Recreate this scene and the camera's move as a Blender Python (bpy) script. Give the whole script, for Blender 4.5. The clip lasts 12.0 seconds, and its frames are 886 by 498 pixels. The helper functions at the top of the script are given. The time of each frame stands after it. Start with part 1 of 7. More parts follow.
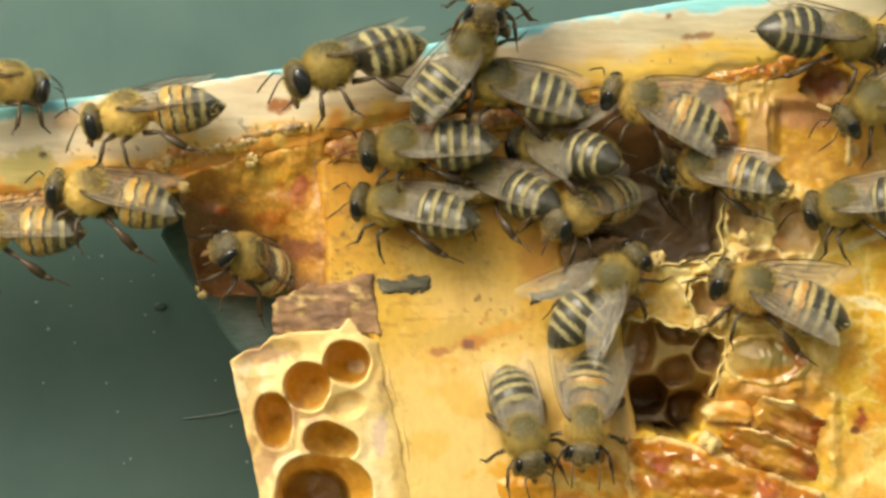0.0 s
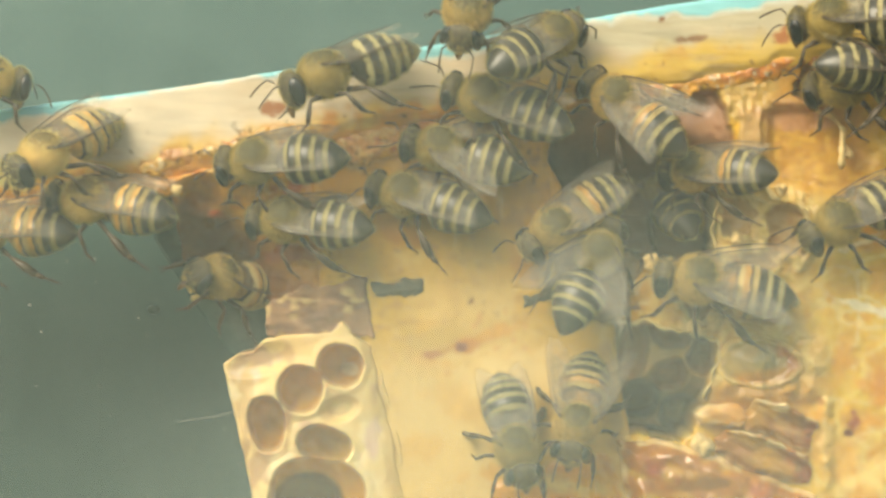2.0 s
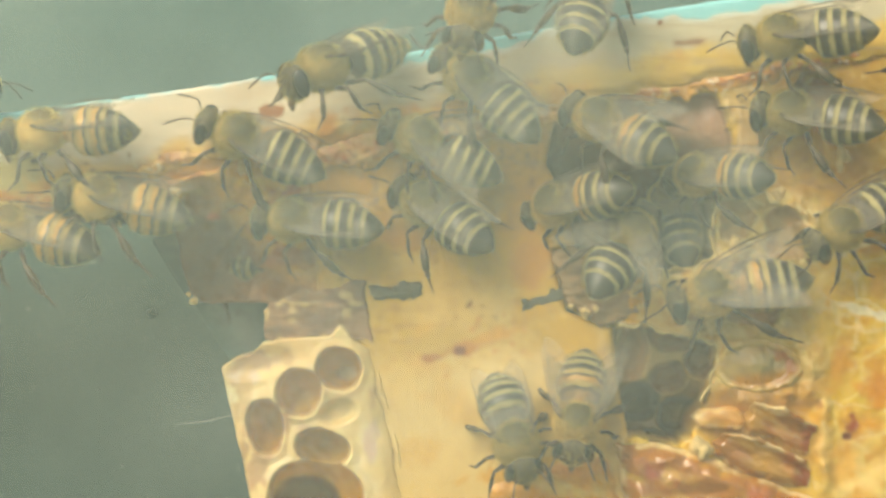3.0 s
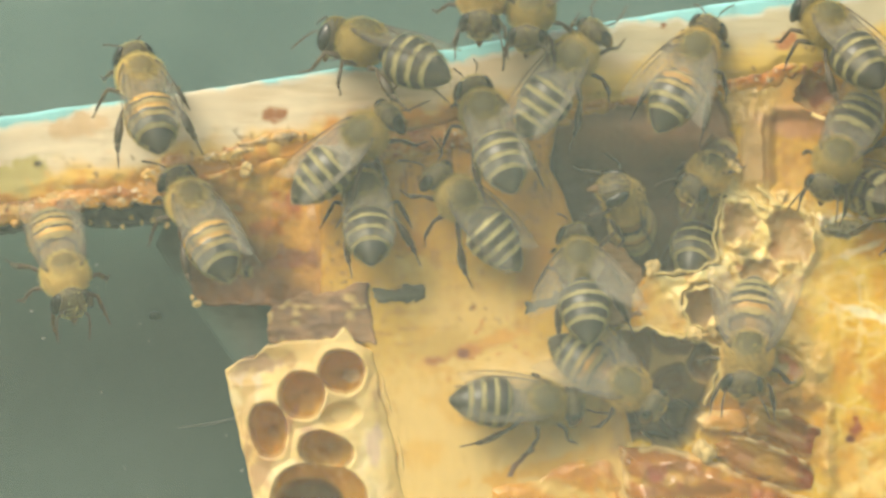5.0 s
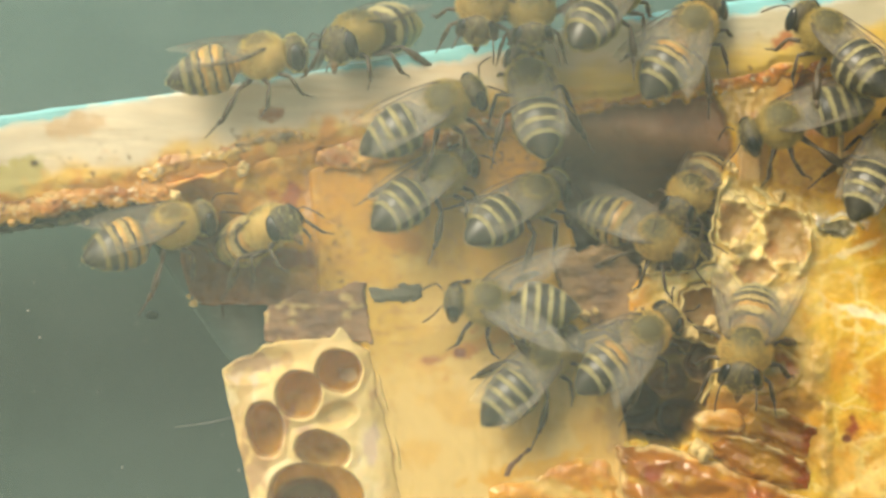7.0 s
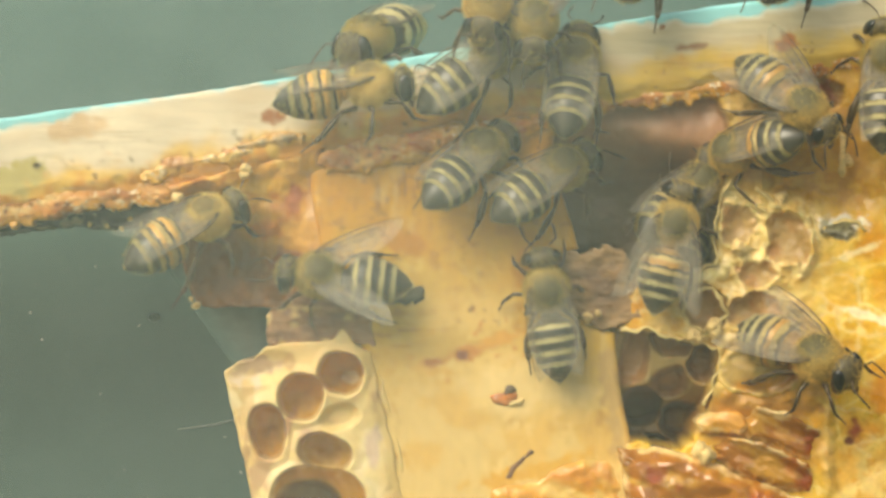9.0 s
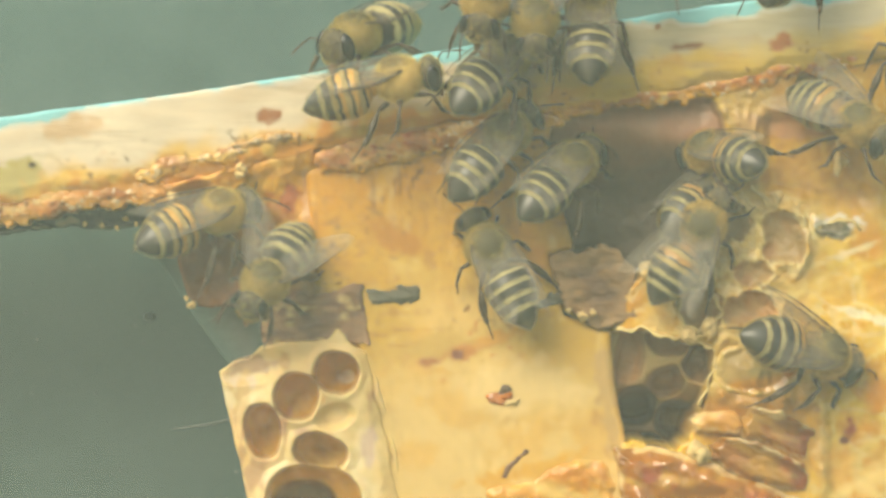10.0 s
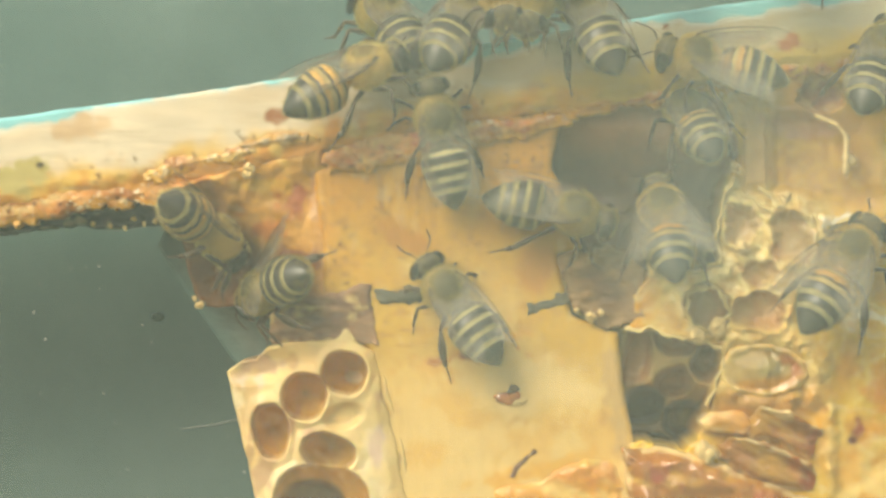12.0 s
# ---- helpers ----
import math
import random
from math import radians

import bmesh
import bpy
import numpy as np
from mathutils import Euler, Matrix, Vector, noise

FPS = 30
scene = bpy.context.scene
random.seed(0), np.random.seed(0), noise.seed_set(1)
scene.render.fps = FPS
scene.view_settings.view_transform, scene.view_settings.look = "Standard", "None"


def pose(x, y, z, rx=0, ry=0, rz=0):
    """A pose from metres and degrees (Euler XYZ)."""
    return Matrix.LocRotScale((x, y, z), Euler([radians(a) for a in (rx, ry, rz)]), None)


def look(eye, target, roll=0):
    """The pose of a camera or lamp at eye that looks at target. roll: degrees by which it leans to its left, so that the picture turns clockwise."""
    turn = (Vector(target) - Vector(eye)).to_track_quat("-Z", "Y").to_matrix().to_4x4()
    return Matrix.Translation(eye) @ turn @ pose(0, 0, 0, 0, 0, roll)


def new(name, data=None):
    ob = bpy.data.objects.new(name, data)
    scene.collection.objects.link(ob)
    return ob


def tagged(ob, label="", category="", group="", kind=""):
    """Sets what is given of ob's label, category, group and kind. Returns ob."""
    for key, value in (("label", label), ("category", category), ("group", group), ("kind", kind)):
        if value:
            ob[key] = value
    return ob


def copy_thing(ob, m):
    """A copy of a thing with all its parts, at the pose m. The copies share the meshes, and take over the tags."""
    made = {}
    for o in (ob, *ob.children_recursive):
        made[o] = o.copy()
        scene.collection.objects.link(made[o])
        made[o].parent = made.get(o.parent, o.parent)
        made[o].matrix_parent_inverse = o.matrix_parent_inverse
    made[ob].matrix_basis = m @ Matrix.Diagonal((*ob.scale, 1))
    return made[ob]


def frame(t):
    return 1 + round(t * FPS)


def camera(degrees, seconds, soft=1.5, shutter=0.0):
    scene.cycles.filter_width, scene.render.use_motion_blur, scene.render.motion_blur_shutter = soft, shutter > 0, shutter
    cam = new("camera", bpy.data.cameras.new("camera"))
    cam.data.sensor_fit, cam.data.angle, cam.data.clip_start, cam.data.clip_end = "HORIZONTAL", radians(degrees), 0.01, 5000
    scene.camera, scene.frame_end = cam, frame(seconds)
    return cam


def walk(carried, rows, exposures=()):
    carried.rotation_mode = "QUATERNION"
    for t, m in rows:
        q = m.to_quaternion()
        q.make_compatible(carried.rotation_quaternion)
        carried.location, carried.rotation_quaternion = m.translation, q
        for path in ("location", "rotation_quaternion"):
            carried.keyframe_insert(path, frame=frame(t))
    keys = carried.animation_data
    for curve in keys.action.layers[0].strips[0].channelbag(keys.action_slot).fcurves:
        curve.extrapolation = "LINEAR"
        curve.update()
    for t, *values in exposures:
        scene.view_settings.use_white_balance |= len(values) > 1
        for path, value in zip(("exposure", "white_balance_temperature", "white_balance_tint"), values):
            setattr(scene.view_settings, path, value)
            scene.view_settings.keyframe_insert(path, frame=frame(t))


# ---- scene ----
# Scale: the view is about 82 mm wide; a worker bee is 13 mm long, a comb cell 5.3 mm across.
MM = 0.001
UNIT = 0.0525 * MM          # one step of the plan grid used for outlines
MID_X, MID_Y, MID_Z = 784, 441, 0.10
EYE = (0.0, -0.29287, MID_Z)
cam = camera(16.0, 12.0, soft=2.9)
walk(cam, [
    (0, look(EYE, (-0.00089, 0, 0.09900))),
    (0.5, look(EYE, (-0.00047, 0, 0.09874))),
    (1, look(EYE, (-0.00026, 0, 0.09879))),
    (1.5, look(EYE, (-0.00026, 0, 0.09906))),
    (2, look(EYE, (-0.00026, 0, 0.09927))),
    (2.5, look(EYE, (-0.00016, 0, 0.09953))),
    (3, look(EYE, (-0.00011, 0, 0.09958))),
    (5, look(EYE, (-0.00042, 0, 0.09984))),
    (5.5, look(EYE, (-0.00042, 0, 0.09979))),
    (6, look(EYE, (-0.00016, 0, 0.09969))),
    (6.5, look(EYE, (-0.00000, 0, 0.09974))),
    (7, look(EYE, (-0.00011, 0, 0.09979))),
    (9, look(EYE, (-0.00032, 0, 0.10000))),
    (9.5, look(EYE, (-0.00000, 0, 0.10000))),
    (10, look(EYE, (0.00011, 0, 0.09995))),
    (10.5, look(EYE, (-0.00011, 0, 0.09995))),
    (11, look(EYE, (-0.00032, 0, 0.09995))),
    (11.5, look(EYE, (-0.00058, 0, 0.09995))),
    (12, look(EYE, (-0.00063, 0, 0.09995))),
], exposures=[(0, 0.04, 7000, 4), (12, 0.04, 7000, 4)])

# ---- light: hazy sun from the upper left, in front of the comb; open sky ----
SUN_TO = Vector((-0.42, -0.62, 0.66)).normalized()
world = bpy.data.worlds.new("sky")
scene.world = world
world.use_nodes = True
wn = world.node_tree.nodes
sky = wn.new("ShaderNodeTexSky")
sky.sky_type, sky.sun_disc = "NISHITA", False
sky.dust_density, sky.ozone_density = 5.0, 0.3
sky.sun_elevation = math.asin(SUN_TO.z)
sky.sun_rotation = math.atan2(SUN_TO.x, SUN_TO.y)
wn["Background"].inputs["Strength"].default_value = 0.15
world.node_tree.links.new(sky.outputs["Color"], wn["Background"].inputs["Color"])
sun_data = bpy.data.lights.new("sun", "SUN")
sun_data.energy, sun_data.angle, sun_data.color = 2.7, radians(44), (1.0, 0.93, 0.78)
sun = new("sun", sun_data)
sun.matrix_world = look(SUN_TO * 2, (0, 0, 0))


# ---- materials ----
def material(name):
    m = bpy.data.materials.new(name)
    m.use_nodes = True
    return m, m.node_tree.nodes, m.node_tree.links, m.node_tree.nodes["Principled BSDF"]


def noise_node(nodes, links, scale, detail=4.0, rough=0.55):
    co = nodes.new("ShaderNodeTexCoord")
    n = nodes.new("ShaderNodeTexNoise")
    n.inputs["Scale"].default_value, n.inputs["Detail"].default_value, n.inputs["Roughness"].default_value = scale, detail, rough
    links.new(co.outputs["Object"], n.inputs["Vector"])
    return n


def bump(nodes, links, bsdf, source, distance, strength=0.5):
    b = nodes.new("ShaderNodeBump")
    b.inputs["Distance"].default_value, b.inputs["Strength"].default_value = distance, strength
    links.new(source, b.inputs["Height"])
    links.new(b.outputs["Normal"], bsdf.inputs["Normal"])
    return b


def ramp(nodes, links, source, stops):
    r = nodes.new("ShaderNodeValToRGB")
    e = r.color_ramp.elements
    while len(e) < len(stops):
        e.new(0.5)
    for el, (p, c) in zip(e, stops):
        el.position, el.color = p, (*c, 1)
    links.new(source, r.inputs["Fac"])
    return r


def tinted(name, rough=0.5, coat=0.0, sss=0.0, spec=0.5, grain=900, amount=0.25, relief=0.05, stretch=None):
    """A surface whose base colour comes from the mesh's 'tint' layer, broken up by grain at two scales."""
    m, nodes, links, b = material(name)
    at = nodes.new("ShaderNodeAttribute")
    at.attribute_name = "tint"
    n1, n2 = noise_node(nodes, links, grain, 6), noise_node(nodes, links, grain * 0.13, 4)
    if stretch:
        for n in (n1,):
            mp = nodes.new("ShaderNodeMapping")
            mp.inputs["Scale"].default_value = stretch
            links.new(n.inputs["Vector"].links[0].from_socket, mp.inputs["Vector"])
            links.new(mp.outputs["Vector"], n.inputs["Vector"])
    add = nodes.new("ShaderNodeMath")
    add.operation = "ADD"
    links.new(n1.outputs["Fac"], add.inputs[0])
    links.new(n2.outputs["Fac"], add.inputs[1])
    rng = nodes.new("ShaderNodeMapRange")
    rng.inputs["From Min"].default_value, rng.inputs["From Max"].default_value = 0.6, 1.4
    rng.inputs["To Min"].default_value, rng.inputs["To Max"].default_value = 1 - amount, 1 + amount
    links.new(add.outputs[0], rng.inputs["Value"])
    mul = nodes.new("ShaderNodeVectorMath")
    mul.operation = "SCALE"
    links.new(at.outputs["Color"], mul.inputs[0])
    links.new(rng.outputs["Result"], mul.inputs["Scale"])
    links.new(mul.outputs["Vector"], b.inputs["Base Color"])
    # the layer's alpha tells dry (1) from wet (0)
    dry = nodes.new("ShaderNodeMapRange")
    dry.inputs["To Min"].default_value, dry.inputs["To Max"].default_value = 0.10, rough
    links.new(at.outputs["Alpha"], dry.inputs["Value"])
    links.new(dry.outputs["Result"], b.inputs["Roughness"])
    b.inputs["Specular IOR Level"].default_value = spec
    b.inputs["Coat Weight"].default_value, b.inputs["Coat Roughness"].default_value = coat, 0.08
    if sss:
        b.inputs["Subsurface Weight"].default_value = sss
        b.inputs["Subsurface Radius"].default_value = (1.0, 0.6, 0.15)
        b.inputs["Subsurface Scale"].default_value = 1.2 * MM
    bump(nodes, links, b, add.outputs[0], relief * MM, 0.6)
    return m


def plain(name, colour, rough=0.5, grain=2500, amount=0.3, relief=0.02, spec=0.5, coat=0.0, metal=0.0):
    m, nodes, links, b = material(name)
    n = noise_node(nodes, links, grain, 5)
    r = ramp(nodes, links, n.outputs["Fac"], [(0.3, [c * (1 - amount) for c in colour]), (0.7, [min(1, c * (1 + amount)) for c in colour])])
    links.new(r.outputs["Color"], b.inputs["Base Color"])
    b.inputs["Roughness"].default_value, b.inputs["Metallic"].default_value = rough, metal
    b.inputs["Specular IOR Level"].default_value, b.inputs["Coat Weight"].default_value = spec, coat
    bump(nodes, links, b, n.outputs["Fac"], relief * MM, 0.5)
    return m


BAR_WOOD = tinted("bar_wood", 0.6, grain=1500, amount=0.2, relief=0.05, stretch=(0.12, 1, 1))
PLANK_WOOD = tinted("plank_wood", 0.5, coat=0.12, grain=1500, amount=0.14, relief=0.03, stretch=(1, 1, 0.5))
PROPOLIS = tinted("propolis", 0.5, coat=0.12, grain=2200, amount=0.4, relief=0.12)
WAX = tinted("wax", 0.46, coat=0.06, sss=0.2, grain=1500, amount=0.2, relief=0.14)
HONEY_COMB = tinted("honey_comb", 0.43, coat=0.14, sss=0.2, grain=1300, amount=0.24, relief=0.09)
WET_HONEY = tinted("wet_honey", 0.2, coat=0.8, sss=0.15, grain=900, amount=0.4, relief=0.09)
FLAKE = tinted("flaked_wood", 0.7, grain=2600, amount=0.4, relief=0.15, stretch=(0.3, 1, 1))

CUTICLE = plain("dark_cuticle", (0.050, 0.047, 0.036), 0.33, 1500, 0.35, 0.02, 0.5, 0.3)
GOLD_BAND = plain("golden_hair_band", (0.50, 0.39, 0.18), 0.85, 6000, 0.35, 0.05, 0.2)
BAND = plain("pale_hair_band", (0.44, 0.39, 0.205), 0.85, 6000, 0.35, 0.05, 0.2)
# golden bees' cuticle, brightened to carry the sunlight on them
FAIR_BAND = plain("honey_cuticle", (0.64, 0.38, 0.10), 0.42, 2500, 0.35, 0.03, 0.5, 0.15)
MID_BAND = plain("band_edge", (0.17, 0.135, 0.062), 0.7, 6000, 0.5, 0.05, 0.3)
AMBER_BAND = plain("amber_cuticle", (0.44, 0.25, 0.07), 0.42, 2500, 0.35, 0.03, 0.5, 0.1)


def fur(name, colour):
    """Fine hairs that let light through."""
    m, nodes, links, b = material(name)
    out = nodes["Material Output"]
    nodes.remove(b)
    n = noise_node(nodes, links, 1500, 4)
    r = ramp(nodes, links, n.outputs["Fac"], [(0.3, [k * 0.7 for k in colour]), (0.7, [min(1, k * 1.3) for k in colour])])
    front, back, mix = nodes.new("ShaderNodeBsdfDiffuse"), nodes.new("ShaderNodeBsdfTranslucent"), nodes.new("ShaderNodeMixShader")
    for s in (front, back):
        links.new(r.outputs["Color"], s.inputs["Color"])
    links.new(front.outputs[0], mix.inputs[1])
    links.new(back.outputs[0], mix.inputs[2])
    links.new(mix.outputs[0], out.inputs["Surface"])
    return m


FUZZ = fur("golden_fuzz", (0.76, 0.56, 0.20))
# golden fur, its colour raised to paint in strong sun
FAIR_FUZZ = fur("honey_fuzz", (0.90, 0.68, 0.27))
GREY_FUZZ = fur("tawny_fuzz", (0.55, 0.43, 0.145))


def thorax_material(name, back, flank, side):
    """Golden fur round the flanks, worn to dark cuticle in the middle of the back."""
    m, nodes, links, b = material(name)
    co, gap = nodes.new("ShaderNodeTexCoord"), nodes.new("ShaderNodeVectorMath")
    gap.operation = "DISTANCE"
    gap.inputs[1].default_value = (1.55 * MM, 0, 2.1 * MM)
    links.new(co.outputs["Object"], gap.inputs[0])
    n = noise_node(nodes, links, 1600, 4)
    add = nodes.new("ShaderNodeMath")
    add.operation = "MULTIPLY_ADD"
    add.inputs[1].default_value = 0.9 * MM
    links.new(n.outputs["Fac"], add.inputs[0])
    links.new(gap.outputs["Value"], add.inputs[2])
    rng = nodes.new("ShaderNodeMapRange")
    rng.inputs["From Min"].default_value, rng.inputs["From Max"].default_value = 1.3 * MM, 2.5 * MM
    links.new(add.outputs[0], rng.inputs["Value"])
    r = ramp(nodes, links, rng.outputs["Result"], [(0.0, back), (0.5, flank), (1.0, side)])
    links.new(r.outputs["Color"], b.inputs["Base Color"])
    b.inputs["Roughness"].default_value, b.inputs["Specular IOR Level"].default_value = 0.65, 0.3
    bump(nodes, links, b, n.outputs["Fac"], 0.06 * MM, 0.5)
    return m


BALD = thorax_material("thorax_fur", (0.095, 0.084, 0.036), (0.18, 0.14, 0.05), (0.36, 0.27, 0.08))
# golden thorax, with sunlit brightness put into the colours
FAIR_BACK = thorax_material("golden_thorax_fur", (0.17, 0.125, 0.046), (0.42, 0.30, 0.09), (0.70, 0.50, 0.17))
EYE_BLACK = plain("compound_eye", (0.010, 0.010, 0.011), 0.16, 9000, 0.3, 0.015, 0.6, 0.4)
FACE = plain("face_cuticle", (0.095, 0.080, 0.048), 0.55, 3000, 0.4, 0.04, 0.4)
LEG_BROWN = plain("leg_cuticle", (0.070, 0.046, 0.024), 0.4, 2500, 0.4, 0.02, 0.5)
MOUTH = plain("mouthparts", (0.20, 0.11, 0.04), 0.5, 3000, 0.3, 0.02)
VEIN = plain("wing_vein", (0.085, 0.058, 0.030), 0.5, 3000, 0.2, 0.0)


def wing_material():
    m, nodes, links, b = material("wing_membrane")
    out = nodes["Material Output"]
    b.inputs["Base Color"].default_value = (0.52, 0.49, 0.40, 1)
    b.inputs["Roughness"].default_value = 0.24
    b.inputs["Specular IOR Level"].default_value = 0.6
    n = noise_node(nodes, links, 700, 3)
    bump(nodes, links, b, n.outputs["Fac"], 0.08 * MM, 0.6)
    clear, mix = nodes.new("ShaderNodeBsdfTransparent"), nodes.new("ShaderNodeMixShader")
    clear.inputs["Color"].default_value = (0.97, 0.95, 0.90, 1)
    rng = nodes.new("ShaderNodeMapRange")
    rng.inputs["To Min"].default_value, rng.inputs["To Max"].default_value = 0.10, 0.29
    links.new(n.outputs["Fac"], rng.inputs["Value"])
    links.new(rng.outputs["Result"], mix.inputs["Fac"])
    links.new(clear.outputs[0], mix.inputs[1])
    links.new(b.outputs[0], mix.inputs[2])
    links.new(mix.outputs[0], out.inputs["Surface"])
    return m


WING = wing_material()


def smoke_material(name, density, scale, low, high, seed):
    """Thin smoke: scattering particles whose cover follows drifting noise and thins out to nothing at the puff's rim."""
    m, nodes, links, b = material(name)
    out = nodes["Material Output"]
    nodes.remove(b)
    co = nodes.new("ShaderNodeTexCoord")
    mp = nodes.new("ShaderNodeMapping")
    mp.inputs["Location"].default_value = (seed, seed * 0.7, 0)
    n = nodes.new("ShaderNodeTexNoise")
    n.inputs["Scale"].default_value, n.inputs["Detail"].default_value, n.inputs["Distortion"].default_value = scale, 3.5, 0.6
    links.new(co.outputs["Object"], mp.inputs["Vector"])
    links.new(mp.outputs["Vector"], n.inputs["Vector"])
    rng = nodes.new("ShaderNodeMapRange")
    rng.inputs["From Min"].default_value, rng.inputs["From Max"].default_value = 0.3, 0.7
    rng.inputs["To Min"].default_value, rng.inputs["To Max"].default_value = low, high
    links.new(n.outputs["Fac"], rng.inputs["Value"])
    at = nodes.new("ShaderNodeAttribute")
    at.attribute_name = "cover"
    mul = nodes.new("ShaderNodeMath")
    mul.operation = "MULTIPLY"
    links.new(rng.outputs["Result"], mul.inputs[0])
    links.new(at.outputs["Fac"], mul.inputs[1])
    mul2 = nodes.new("ShaderNodeMath")
    mul2.operation = "MULTIPLY"
    mul2.inputs[1].default_value = density
    links.new(mul.outputs[0], mul2.inputs[0])
    clear, grey, mix = nodes.new("ShaderNodeBsdfTransparent"), nodes.new("ShaderNodeBsdfDiffuse"), nodes.new("ShaderNodeMixShader")
    grey.inputs["Color"].default_value = (0.49, 0.60, 0.56, 1)
    links.new(mul2.outputs[0], mix.inputs["Fac"])
    links.new(clear.outputs[0], mix.inputs[1])
    links.new(grey.outputs[0], mix.inputs[2])
    links.new(mix.outputs[0], out.inputs["Surface"])
    return m


# ---- helpers for shapes ----
def part(name, bm, mat, parent=None, label="", smooth=True):
    """Links a bmesh as one mesh object, under a thing or a part."""
    me = bpy.data.meshes.new(name)
    bm.to_mesh(me)
    bm.free()
    for m in mat if isinstance(mat, (list, tuple)) else [mat]:
        me.materials.append(m)
    if smooth:
        me.polygons.foreach_set("use_smooth", [True] * len(me.polygons))
    ob = new(name, me)
    ob.parent = parent
    return tagged(ob, label)


def spot(px, py, out=0.0):
    """World place of a plan point; out: millimetres towards the viewer."""
    return Vector(((px - MID_X) * UNIT, -out * MM, MID_Z + (MID_Y - py) * UNIT))


RNG = np.random.default_rng(7)
LATTICE = RNG.random((4, 256, 256))


def vnoise(x, y, layer=0):
    xi, yi = np.floor(x).astype(int), np.floor(y).astype(int)
    fx, fy = x - xi, y - yi
    fx, fy = fx * fx * (3 - 2 * fx), fy * fy * (3 - 2 * fy)
    g = LATTICE[layer % 4]
    a, b = g[xi % 256, yi % 256], g[(xi + 1) % 256, yi % 256]
    c, d = g[xi % 256, (yi + 1) % 256], g[(xi + 1) % 256, (yi + 1) % 256]
    return (a * (1 - fx) + b * fx) * (1 - fy) + (c * (1 - fx) + d * fx) * fy


def fbm(x, y, size, layer=0, octaves=4):
    total, amp, weight = 0, 1.0, 0
    for k in range(octaves):
        total = total + amp * vnoise(x / size * 2 ** k + 17.3 * layer, y / size * 2 ** k + 9.1 * k, layer + k)
        weight, amp = weight + amp, amp * 0.5
    return total / weight * 2 - 1


def sd_poly(x, y, pts):
    """Signed distance to a closed outline, negative inside."""
    d = np.full(x.shape, 1e18)
    inside = np.zeros(x.shape, bool)
    n = len(pts)
    for i in range(n):
        (ax, ay), (bx, by) = pts[i], pts[(i + 1) % n]
        ex, ey = bx - ax, by - ay
        wx, wy = x - ax, y - ay
        t = np.clip((wx * ex + wy * ey) / (ex * ex + ey * ey + 1e-9), 0, 1)
        d = np.minimum(d, (wx - ex * t) ** 2 + (wy - ey * t) ** 2)
        if ey:
            inside ^= ((ay > y) != (by > y)) & (x < ex * (y - ay) / ey + ax)
    return np.where(inside, -1, 1) * np.sqrt(d)


def sd_blob(x, y, cx, cy, rx, ry, turn=0.0, power=2.6):
    """Roughly the signed distance to a rounded cell mouth."""
    c, s = math.cos(radians(turn)), math.sin(radians(turn))
    u, v = ((x - cx) * c + (y - cy) * s) / rx, (-(x - cx) * s + (y - cy) * c) / ry
    return ((np.abs(u) ** power + np.abs(v) ** power) ** (1 / power) - 1) * min(rx, ry)


def ease(a, b, x):
    t = np.clip((x - a) / (b - a), 0, 1)
    return t * t * (3 - 2 * t)


def blend(c0, c1, f):
    return c0 * (1 - f[..., None]) + np.asarray(c1, float) * f[..., None]


